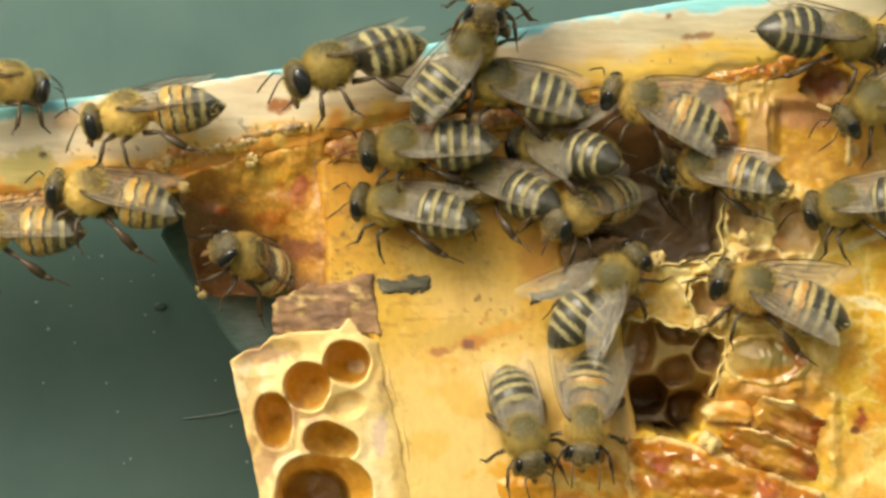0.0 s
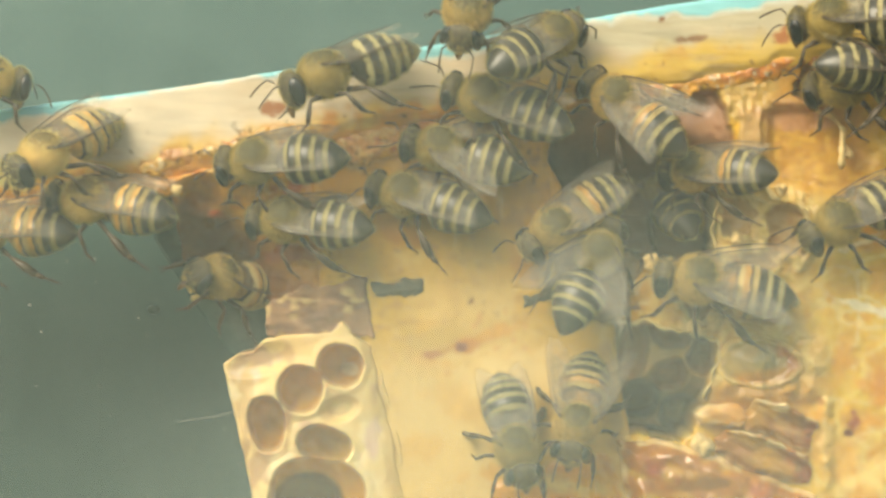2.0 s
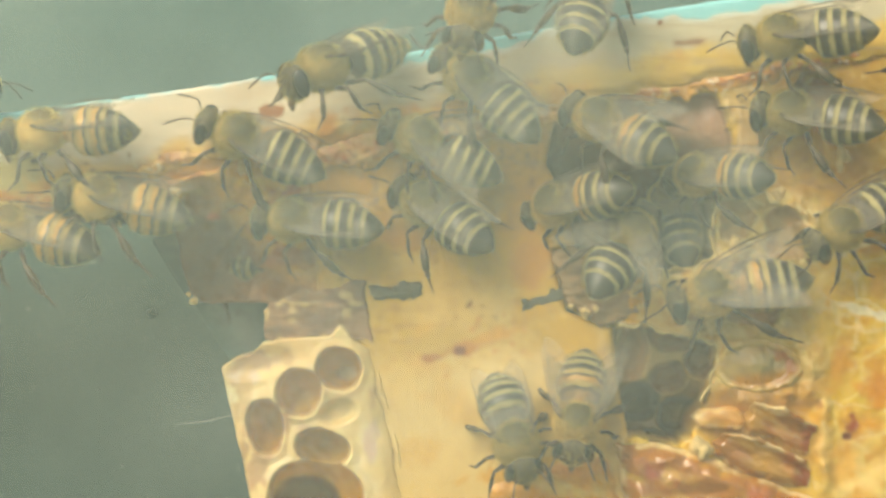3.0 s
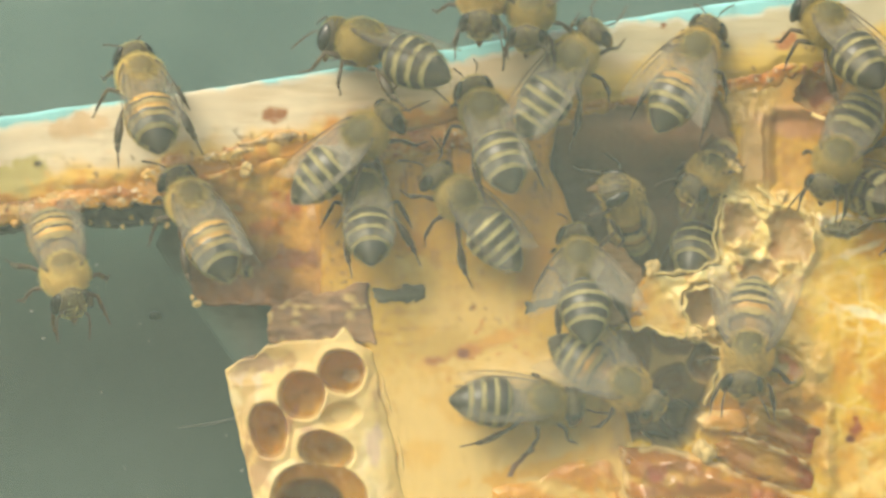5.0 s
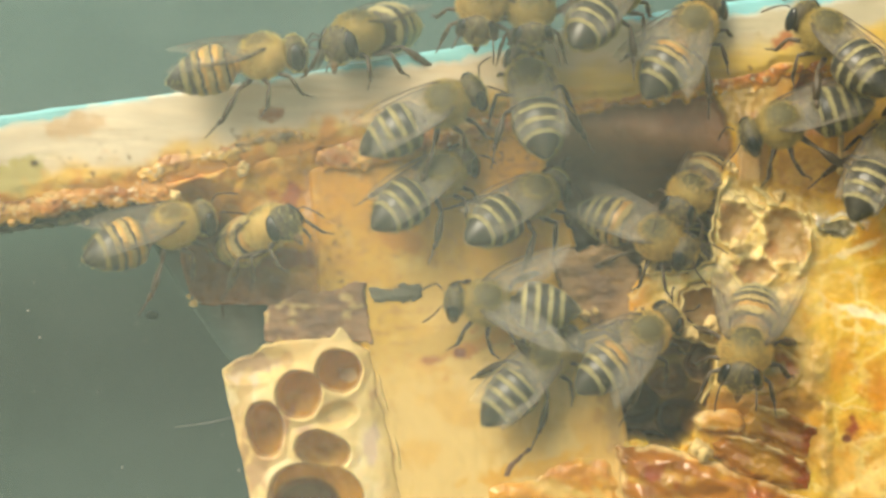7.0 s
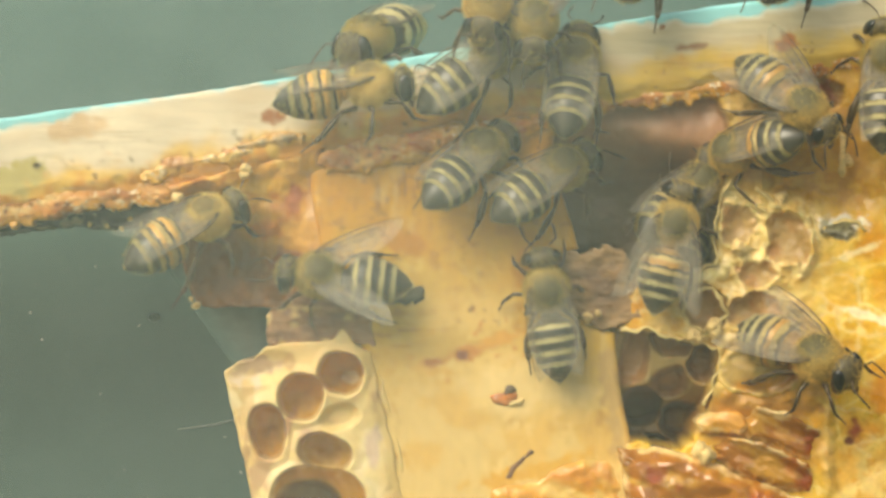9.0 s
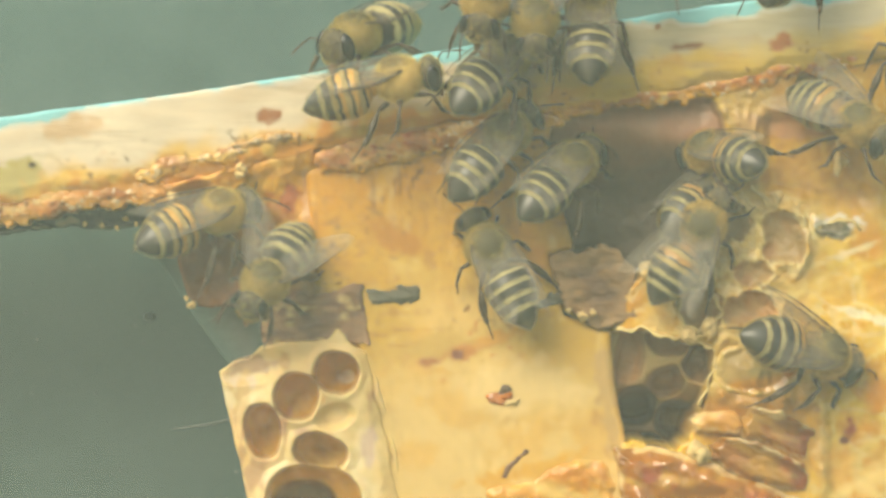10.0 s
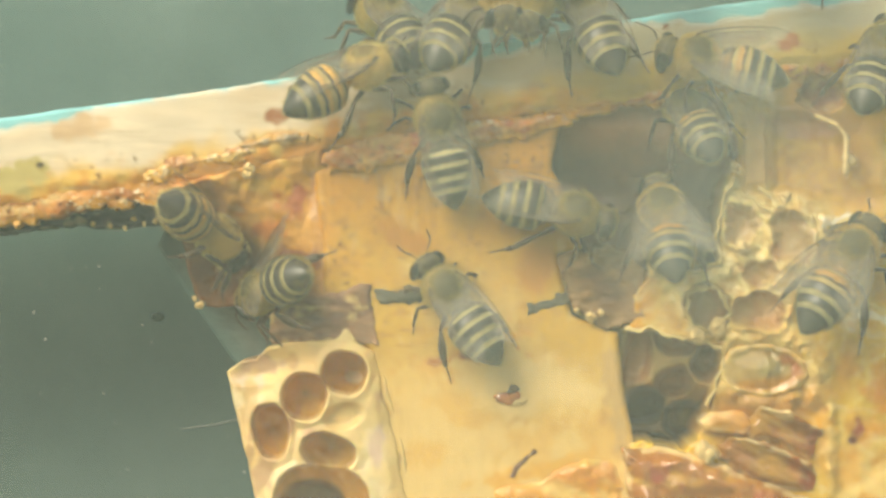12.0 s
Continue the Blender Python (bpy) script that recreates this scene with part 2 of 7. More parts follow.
def relief(name, box, step, shape, surface, mat, back, kind="structure", label="", category="", parent=None, bevel=6.0):
    """A solid slab with a modelled front: shape(x, y) gives the signed distance to its outline,
    surface(x, y, d) the front's height in millimetres and its base colour; it reaches back to the depth 'back'."""
    x0, y0, x1, y1 = box
    # fine steps where the camera looks, coarse ones far outside its view
    def steps(lo, hi, near, far):
        fine = np.arange(max(lo, near), min(hi, far) + step, step, float)
        return np.concatenate([np.arange(lo, fine[0] - 14, 24.0), fine, np.arange(fine[-1] + 24, hi + 24, 24.0)])
    X, Y = np.meshgrid(steps(x0, x1, -60, 1640), steps(y0, y1, -60, 950))
    d = shape(X, Y)
    gy, gx = np.gradient(d, Y[:, 0], X[0])
    gl = np.maximum(np.hypot(gx, gy), 0.3)
    outside = d > 0
    X = np.where(outside, X - np.clip(d, 0, 2 * step) * gx / gl ** 2, X)
    Y = np.where(outside, Y - np.clip(d, 0, 2 * step) * gy / gl ** 2, Y)
    d2 = np.minimum(d, 0)
    h, col, *wet = surface(X, Y, d2)
    h = h - bevel * UNIT / MM * (1 - np.sqrt(np.clip(1 - (1 + np.clip(d2, -bevel, 0) / bevel) ** 2, 0, 1)))
    rows, cols = X.shape
    idx = np.arange(rows * cols).reshape(rows, cols)
    keep = (~outside[:-1, :-1]).astype(int) + ~outside[1:, :-1] + ~outside[:-1, 1:] + ~outside[1:, 1:] > 1
    a, b, c, e = idx[:-1, :-1][keep], idx[1:, :-1][keep], idx[1:, 1:][keep], idx[:-1, 1:][keep]
    quads = np.stack([a, b, c, e], 1)
    used = np.unique(quads)
    remap = np.full(rows * cols, -1)
    remap[used] = np.arange(len(used))
    quads = remap[quads]
    front = np.stack([(X.ravel()[used] - MID_X) * UNIT, -h.ravel()[used] * MM, MID_Z + (MID_Y - Y.ravel()[used]) * UNIT], 1)
    rear = front.copy()
    rear[:, 1] = -back * MM
    n = len(front)
    edges = np.concatenate([quads[:, [i, (i + 1) % 4]] for i in range(4)])
    lookup = set(map(tuple, edges.tolist()))
    rim = [(p, q) for p, q in edges.tolist() if (q, p) not in lookup]
    faces = quads.tolist() + (quads[:, ::-1] + n).tolist() + [(q, p, p + n, q + n) for p, q in rim]
    me = bpy.data.meshes.new(name)
    me.from_pydata(np.concatenate([front, rear]).tolist(), [], faces)
    me.materials.append(mat)
    me.polygons.foreach_set("use_smooth", [True] * len(me.polygons))
    tint = np.ones((2 * n, 4), np.float32)
    tint[:n, :3] = tint[n:, :3] = np.clip(col.reshape(-1, 3)[used], 0.003, 0.95)
    if wet:
        tint[:n, 3] = 1 - np.clip(wet[0].ravel()[used], 0, 1)
    layer = me.color_attributes.new("tint", "FLOAT_COLOR", "POINT")
    layer.data.foreach_set("color", tint.ravel())
    me.validate()
    ob = new(name, me)
    ob.parent = parent
    return tagged(ob, label, category, kind=kind)


def dab(col, x, y, cx, cy, rx, ry, colour, turn=0, ragged=0.5, layer=1, soft=0.45):
    """A stain with a ragged rim."""
    d = sd_blob(x, y, cx, cy, rx, ry, turn, 2.0) / min(rx, ry) + ragged * fbm(x, y, max(14, min(rx, ry) * 0.9), layer)
    return blend(col, colour, 1 - ease(-soft, soft * 0.5, d))


def tube(bm, pts, radii, sides=6, mat=0):
    """A tapered limb through the points."""
    pts = [Vector(p) for p in pts]
    rings = []
    for i, p in enumerate(pts):
        way = (pts[min(i + 1, len(pts) - 1)] - pts[max(i - 1, 0)]).normalized()
        side = way.orthogonal().normalized()
        up = way.cross(side)
        r = radii[i]
        r0, r1 = r if isinstance(r, tuple) else (r, r)
        rings.append([bm.verts.new(p + side * (math.cos(k * math.tau / sides) * r0) + up * (math.sin(k * math.tau / sides) * r1)) for k in range(sides)])
    made = []
    for a, b in zip(rings, rings[1:]):
        for k in range(sides):
            made.append(bm.faces.new((a[k], a[(k + 1) % sides], b[(k + 1) % sides], b[k])))
    made += [bm.faces.new(rings[0][::-1]), bm.faces.new(rings[-1])]
    for f in made:
        f.material_index = mat
    return rings


def ellipsoid(bm, centre, size, mat=0, seg=20, rings=12, shape=None):
    got = bmesh.ops.create_uvsphere(bm, u_segments=seg, v_segments=rings, radius=1.0)["verts"]
    for v in got:
        p = v.co.copy()
        q = Vector((p.x * size[0], p.y * size[1], p.z * size[2]))
        if shape:
            q = shape(p, q)
        v.co = q + Vector(centre)
    for f in {f for v in got for f in v.link_faces}:
        f.material_index = mat
    return got


def hairs(bm, centre, size, count, length, mat, rng, keep=lambda n: True):
    """Short hairs on an ellipsoid, thin blades that lean back."""
    made = 0
    while made < count:
        n = Vector((rng.gauss(0, 1), rng.gauss(0, 1), rng.gauss(0, 1))).normalized()
        if not keep(n):
            continue
        made += 1
        base = Vector(centre) + Vector((n.x * size[0], n.y * size[1], n.z * size[2])) * 0.98
        way = (n + Vector((-0.35 + rng.gauss(0, 0.3), rng.gauss(0, 0.35), rng.gauss(0, 0.35)))).normalized()
        side = way.orthogonal().normalized() * 0.021 * MM
        side.rotate(Matrix.Rotation(rng.random() * 6.28, 3, way))
        tip = base + way * length * rng.uniform(0.6, 1.2)
        f = bm.faces.new((bm.verts.new(base - side), bm.verts.new(base + side), bm.verts.new(tip)))
        f.material_index = mat


# ---- the setting: ground, hive wall behind the comb ----
def ground_sheet():
    m, nodes, links, b = material("meadow")
    n = noise_node(nodes, links, 9, 8)
    r = ramp(nodes, links, n.outputs["Fac"], [(0.3, (0.03, 0.045, 0.018)), (0.55, (0.06, 0.085, 0.03)), (0.75, (0.10, 0.10, 0.05))])
    links.new(r.outputs["Color"], b.inputs["Base Color"])
    b.inputs["Roughness"].default_value = 0.9
    bump(nodes, links, b, n.outputs["Fac"], 0.02, 0.5)
    bm = bmesh.new()
    bmesh.ops.create_grid(bm, x_segments=40, y_segments=40, size=400)
    tagged(part("ground", bm, m, smooth=False), "short green grass round the hive", "ground", kind="structure")


def hive_wall():
    m, nodes, links, b = material("dark_green_paint")
    n, n2 = noise_node(nodes, links, 60, 6), noise_node(nodes, links, 1200, 4)
    r = ramp(nodes, links, n.outputs["Fac"], [(0.25, (0.058, 0.122, 0.114)), (0.5, (0.079, 0.150, 0.139)), (0.75, (0.106, 0.175, 0.162))])
    links.new(r.outputs["Color"], b.inputs["Base Color"])
    b.inputs["Roughness"].default_value = 0.5
    bump(nodes, links, b, n2.outputs["Fac"], 0.012 * MM, 0.4)
    root = tagged(new("wall_hive"), "dark green painted hive wall of upright boards", "wall", kind="structure")
    edges = [-0.34, -0.19, -0.0355, 0.12, 0.26, 0.40]
    for i, (a, c) in enumerate(zip(edges, edges[1:])):
        bm = bmesh.new()
        bmesh.ops.create_cube(bm, size=1)
        for v in bm.verts:
            v.co = Vector((v.co.x * (c - a) + (a + c) / 2, v.co.y * 0.018 + 0.041 + 0.0, v.co.z * 0.5 + 0.25))
        bmesh.ops.bevel(bm, geom=bm.edges[:], offset=0.00002, segments=1, affect="EDGES")
        part("board", bm, m, root, smooth=False)
    # an old scratch and a few specks of dust on the paint
    dust = plain("pale_dust", (0.35, 0.40, 0.38), 0.8)
    rnd = random.Random(4)
    bm = bmesh.new()
    for _ in range(26):
        p = spot(rnd.uniform(-40, 430), rnd.uniform(430, 900), -31.4)
        ellipsoid(bm, p, (rnd.uniform(0.08, 0.22) * MM, 0.06 * MM, rnd.uniform(0.08, 0.2) * MM), seg=6, rings=4)
    tagged(part("dust_specks", bm, dust, root), kind="stuff")
    bm = bmesh.new()
    ellipsoid(bm, spot(212, 575, -31.2), (0.7 * MM, 0.22 * MM, 0.5 * MM), seg=14, rings=8)
    part("water_drop", bm, plain("wet_green", (0.045, 0.085, 0.08), 0.2, 900), root, "small dark drop on the paint")
    bm = bmesh.new()
    tube(bm, [spot(255, 795, -31.6), spot(330, 785, -31.6), spot(420, 762, -31.6)], [0.05 * MM, 0.1 * MM, 0.03 * MM], 5)
    part("scratch", bm, dust, root)


ground_sheet()
hive_wall()


# ---- the hive frame: top bar, plank, comb ----
FRAME = tagged(new("hive_frame"), "old wooden hive frame with broken honeycomb and propolis", "hive frame")


def bar_top(x):
    return 210 - 0.152 * x + 6 * np.sin(x / 260.0)


def bar_low(x):
    return np.interp(x, [-300, 0, 300, 560, 800, 1000, 1300, 1600, 2000], [385, 362, 322, 262, 212, 188, 142, 95, 40])


def top_bar():
    def shape(x, y):
        return np.maximum(np.maximum(bar_top(x) + 2.5 * fbm(x, y, 40, 2) - y, y - bar_low(x) - 8 + 9 * fbm(x, y, 30, 1)), np.abs(x - 784) - 1500)

    def surface(x, y, d):
        h = 1.5 + 0.10 * fbm(x, y, 160) + 0.04 * fbm(x * 0.2, y, 9, 1)
        col = np.broadcast_to(np.array([0.64, 0.545, 0.37]), (*x.shape, 3)).copy()
        col = blend(col, (0.74, 0.64, 0.46), 1 - ease(250, 900, x))
        col = blend(col, (0.52, 0.465, 0.31), ease(800, 1100, x))
        col = blend(col, (0.62, 0.46, 0.27), 0.55 * ease(0.0, 0.6, fbm(x * 0.35, y, 60, 3)))
        low = (y - bar_top(x)) / (bar_low(x) - bar_top(x))
        h = h - 0.5 * ease(0.84, 1.05, low + 0.12 * fbm(x, y, 40, 2))
        col = blend(col, (0.76, 0.46, 0.065), ease(0.5, 0.85, low + 0.3 * fbm(x, y, 70, 1)) * 0.9)
        col = blend(col, (0.62, 0.25, 0.03), ease(0.70, 0.98, low + 0.4 * fbm(x, y, 34, 3)) * 0.85)
        col = blend(col, (0.62, 0.43, 0.07), ease(900, 1100, x) * ease(0.45, 0.8, low + 0.3 * fbm(x, y, 60, 2)) * 0.8)
        col = blend(col, (0.45, 0.34, 0.20), ease(0.3, 0.6, fbm(x * 0.12, y, 12, 2)) * 0.45)
        col = blend(col, (0.16, 0.08, 0.03), ease(0.55, 0.68, fbm(x, y, 13, 1, 2)) * ease(0.3, 0.8, low) * 0.7)
        paint = (y - bar_top(x)) + 16 * fbm(x, y, 42, 2) - 13 * np.interp(x, [-200, 60, 130, 480, 640, 760, 900, 960, 1120, 1250, 1500, 1700], [1.6, 1.7, 0.3, 0.45, 0.9, 2.0, 1.6, 0.3, 0.9, 1.9, 1.8, 1.2])
        col = blend(col, (0.26, 0.62, 0.66), 1 - ease(-5, 4, paint))
        col = blend(col, (0.68, 0.72, 0.66), (1 - ease(0, 7, np.abs(paint - 3))) * 0.5)
        for cx, cy, rx, ry, c in ((125, 228, 52, 24, (0.64, 0.46, 0.27)), (1385, 75, 22, 16, (0.42, 0.16, 0.05)), (478, 208, 26, 15, (0.34, 0.13, 0.04)),
                                  (1215, 85, 24, 7, (0.30, 0.17, 0.08)), (1165, 50, 7, 7, (0.25, 0.12, 0.05)), (50, 300, 34, 18, (0.45, 0.38, 0.12)), (60, 297, 9, 7, (0.04, 0.03, 0.02)), (20, 322, 60, 30, (0.48, 0.40, 0.14))):
            col = dab(col, x, y, cx, cy, rx, ry, c, -8, 0.8, 2)
        return h, col

    bar = relief("top_bar", (-700, -190, 2260, 420), 3, shape, surface, BAR_WOOD, -19, kind="", label="cream wooden frame top bar with worn turquoise paint", parent=FRAME, bevel=7)
    return bar


def propolis_ridge(name, box, middle, half, seed, colours, label, step=2.1, lift=1.6):
    def shape(x, y):
        return np.maximum(np.abs(y - middle(x)) - half(x) + 12 * fbm(x, y, 48, seed) + 9 * fbm(x, y, 14, seed + 1), np.maximum(box[0] + 12 - x, x - box[2] + 12) + 10 * fbm(x, y, 20, seed))

    def surface(x, y, d):
        fine = fbm(x, y, 8, seed + 2, 3)
        grains = np.clip(fbm(x, y, 6, seed, 2), 0, 1)
        h = lift - 0.35 + 0.09 * fbm(x, y, 30, seed) + 0.05 * fbm(x * 0.3, y, 16, seed + 1) + 0.15 * grains * ease(-0.2, 0.3, fbm(x, y, 60, seed + 1)) + 0.09 * fine + 0.35 * ease(0, 22, -d)
        col = np.broadcast_to(np.array(colours[0]), (*x.shape, 3)).copy()
        col = blend(col, colours[1], ease(-0.2, 0.3, fbm(x * 0.4, y, 22, seed + 1)))
        col = blend(col, colours[2], ease(0.05, 0.35, fbm(x * 0.5, y, 15, seed + 3)))
        col = blend(col, (0.78, 0.58, 0.26), ease(0.25, 0.5, fine) * 0.55)
        col = blend(col, (0.68, 0.35, 0.05), 1 - ease(0, 16, -d + 8 * fine))
        col = blend(col, (0.36, 0.12, 0.03), ease(0.1, 0.4, fbm(x * 0.5, y, 26, seed + 2)) * 0.75)
        col = blend(col, (0.14, 0.075, 0.03), ease(0.34, 0.5, fbm(x, y, 11, seed, 3)) * 0.7)
        col = blend(col, (0.80, 0.66, 0.42), ease(0.3, 0.45, fbm(x, y, 7, seed + 1, 2)) * ease(-0.1, 0.3, fbm(x, y, 50, seed)) * 0.8)
        return h, col, 0.8 * ease(0.05, 0.3, fbm(x, y, 18, seed + 2))

    return relief(name, box, step, shape, surface, PROPOLIS, -2, kind="", label=label, parent=FRAME, bevel=5)


def plank():
    outline = [(540, 300), (700, 262), (985, 205), (965, 300), (990, 345), (1018, 440), (975, 452), (985, 500), (1000, 560), (1082, 590), (1090, 680), (1112, 790),
               (1130, 900), (1150, 2340), (640, 2340), (655, 900), (640, 620), (560, 545), (556, 420)]

    def shape(x, y):
        return sd_poly(x, y, outline) + 3.0 * fbm(x, y, 40, 1)

    def surface(x, y, d):
        h = 0.12 * fbm(x, y, 240) + 0.015 * fbm(x, y * 0.1, 8, 2) + 0.03 * fbm(x, y, 26, 1)
        col = np.broadcast_to(np.array([0.62, 0.38, 0.052]), (*x.shape, 3)).copy()
        col = blend(col, (0.72, 0.48, 0.14), ease(-0.2, 0.6, fbm(x, y, 190, 2) + (y - 560) / 400))
        col = blend(col, (0.64, 0.30, 0.026), ease(0.0, 0.9, fbm(x, y, 120, 3) + (520 - y) / 200) * 0.9)
        col = blend(col, (0.28, 0.13, 0.03), ease(0.30, 0.5, fbm(x, y * 0.12, 8, 1, 3)) * ease(0.0, 0.5, fbm(x, y, 60, 2) + 0.25) * ease(460, 340, y) * 0.8)
        col = blend(col, (0.78, 0.56, 0.21), ease(600, 700, y + 40 * fbm(x, y, 80, 1)) * 0.55)
        grain = ease(0.45, 0.7, fbm(x, y * 0.06, 10, 3))
        col = blend(col, (0.40, 0.20, 0.05), grain * (0.25 - 0.17 * ease(480, 620, y)))
        specks = ease(0.42, 0.55, fbm(x, y, 9, 2, 2)) * ease(0.05, 0.45, fbm(x, y, 130, 1) + 0.2) * (1 - 0.85 * ease(560, 620, y))
        col = blend(col, (0.17, 0.08, 0.025), specks * 0.8)
        fleck = ease(0.22, 0.42, fbm(x * 0.45, y, 9, 0, 3)) * ease(-0.25, 0.35, fbm(x, y, 150, 3) + (560 - y) / 500)
        col = blend(col, (0.40, 0.20, 0.045), fleck * 0.6)
        col = blend(col, (0.82, 0.60, 0.22), ease(0.2, 0.5, fbm(x, y * 0.6, 26, 1)) * 0.35)
        col = blend(col, (0.56, 0.22, 0.04), ease(0.42, 0.56, fbm(x, y, 15, 2, 3)) * (1 - ease(60, 170, np.hypot(x - 820, (y - 610) * 1.6))) * 0.9)
        col = blend(col, (0.66, 0.36, 0.04), ease(0.05, 0.4, fbm(x, y, 62, 0)) * 0.5)
        col = blend(col, (0.48, 0.26, 0.05), ease(0.30, 0.5, fbm(x, y, 20, 1)) * ease(-0.1, 0.3, fbm(x, y, 90, 2)) * 0.6)
        for cx, cy, rx, ry, c, tn in ((810, 618, 95, 34, (0.60, 0.39, 0.09), -8), (815, 625, 42, 17, (0.55, 0.24, 0.05), -8), (812, 627, 18, 9, (0.26, 0.11, 0.06), -10), (875, 608, 22, 6, (0.52, 0.26, 0.07), -25),
                                      (900, 846, 80, 16, (0.70, 0.38, 0.05), -10), (985, 820, 65, 15, (0.72, 0.40, 0.05), -18), (880, 600, 45, 12, (0.68, 0.36, 0.06), -15), (755, 655, 44, 9, (0.70, 0.42, 0.10), 8), (930, 640, 50, 14, (0.70, 0.42, 0.09), 0), (700, 420, 60, 30, (0.52, 0.24, 0.03), 20), (940, 470, 40, 60, (0.56, 0.27, 0.04), 0), (760, 640, 18, 8, (0.45, 0.2, 0.06), 0),
                                      (690, 520, 60, 9, (0.35, 0.2, 0.07), -5), (960, 690, 110, 50, (0.80, 0.58, 0.23), 0), (1075, 700, 18, 130, (0.55, 0.36, 0.12), -8)):
            col = dab(col, x, y, cx, cy, rx, ry, c, tn, 0.9, 3)
        return h, col, 0.8 * ease(0.1, 0.5, fbm(x, y, 46, 1)) * ease(770, 850, y)

    return relief("plank", (500, 190, 1170, 2345), 3.2, shape, surface, PLANK_WOOD, -5.5, kind="", label="honey-yellow wooden plank with red-brown stains and specks", parent=FRAME, bevel=13)


def left_block():
    outline = [(292, 330), (560, 262), (572, 310), (566, 505), (560, 548), (500, 556), (462, 545), (345, 547), (326, 528), (312, 480), (304, 400)]

    def shape(x, y):
        return sd_poly(x, y, outline) + 3 * fbm(x, y, 30, 2)

    def surface(x, y, d):
        # a smooth bowl, deepest low on the left, below a lumpy amber overhang
        bowl = np.clip(1 - np.hypot((x - 392) / 175, (y - 500) / 150), 0, 1)
        bowl = bowl * bowl * (3 - 2 * bowl)
        groove = 1 - ease(-22, 18, np.abs(x - 446 + 0.25 * (y - 480)) - 10)
        h = -0.6 + 2.0 * (1 - ease(-10, 75, y - (336 - 0.27 * (x - 290)) + 14 * fbm(x, y, 40, 2))) + 0.45 * fbm(x, y, 70) + 0.16 * fbm(x, y, 15, 1) - 6.5 * bowl + 0.9 * groove * ease(380, 430, y)
        cell = 1 - ease(-26, 6, sd_blob(x, y, 352, 356, 40, 38, 10, 2.2))
        h = h - 1.6 * cell
        col = np.broadcast_to(np.array([0.66, 0.33, 0.055]), (*x.shape, 3)).copy()
        col = blend(col, (0.50, 0.14, 0.015), ease(0.0, 0.4, fbm(x, y, 34, 3)) * 0.8)
        col = blend(col, (0.74, 0.45, 0.10), ease(0.0, 0.4, fbm(x * 0.6, y * 1.6, 18, 2)) * ease(430, 310, y) * 0.9)
        col = blend(col, (0.34, 0.16, 0.055), ease(380, 470, y + 40 * fbm(x, y, 60, 1)) * 0.35)
        old = ease(-10, 62, (y - 425) - 0.72 * (x - 463) + 45 * fbm(x, y, 70, 2))
        col = blend(col, (0.17, 0.078, 0.033), old * 0.92)
        col = blend(col, (0.36, 0.15, 0.045), old * ease(0.1, 0.5, fbm(x, y, 44, 1)) * 0.6)
        col = blend(col, (0.34, 0.13, 0.03), cell * 0.6)
        chip = 1 - ease(1, 8, np.hypot((x - 336) / 1.7, y - 541))
        col = blend(col, (0.74, 0.64, 0.42), chip)
        h = h + 2.5 * chip
        for cx, cy, rx, ry, c in ((505, 364, 19, 15, (0.40, 0.12, 0.03)), (372, 392, 14, 9, (0.45, 0.10, 0.02)), (505, 462, 52, 22, (0.30, 0.12, 0.055)), (470, 330, 40, 14, (0.76, 0.40, 0.05)), (520, 345, 16, 17, (0.44, 0.13, 0.04)), (545, 350, 10, 44, (0.62, 0.36, 0.15)),
                                  (440, 330, 34, 12, (0.78, 0.46, 0.09)), (410, 372, 12, 8, (0.66, 0.40, 0.12))):
            col = dab(col, x, y, cx, cy, rx, ry, c, 0, 0.7, 1)
        return h, col, 0.7 * ease(-0.1, 0.4, fbm(x, y, 40, 0))

    return relief("amber_block", (275, 245, 590, 570), 3, shape, surface, PROPOLIS, -12, kind="", label="amber propolis-soaked wood block hollowed into a brown bowl", parent=FRAME, bevel=10)


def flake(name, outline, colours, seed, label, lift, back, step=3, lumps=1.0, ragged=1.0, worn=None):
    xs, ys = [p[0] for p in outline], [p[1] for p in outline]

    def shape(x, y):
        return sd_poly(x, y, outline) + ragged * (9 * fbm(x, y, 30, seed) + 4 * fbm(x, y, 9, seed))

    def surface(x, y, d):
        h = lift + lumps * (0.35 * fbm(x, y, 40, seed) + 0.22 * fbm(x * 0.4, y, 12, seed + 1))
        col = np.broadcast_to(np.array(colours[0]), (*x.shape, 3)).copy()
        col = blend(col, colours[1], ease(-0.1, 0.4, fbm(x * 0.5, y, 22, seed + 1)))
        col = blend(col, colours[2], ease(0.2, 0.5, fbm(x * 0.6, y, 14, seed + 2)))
        # worn tints the rim; on the side strip it paints a soft shadow edge
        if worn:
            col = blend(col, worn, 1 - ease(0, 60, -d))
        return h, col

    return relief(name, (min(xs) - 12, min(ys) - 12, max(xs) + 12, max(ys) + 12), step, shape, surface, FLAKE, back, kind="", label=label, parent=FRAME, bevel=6)


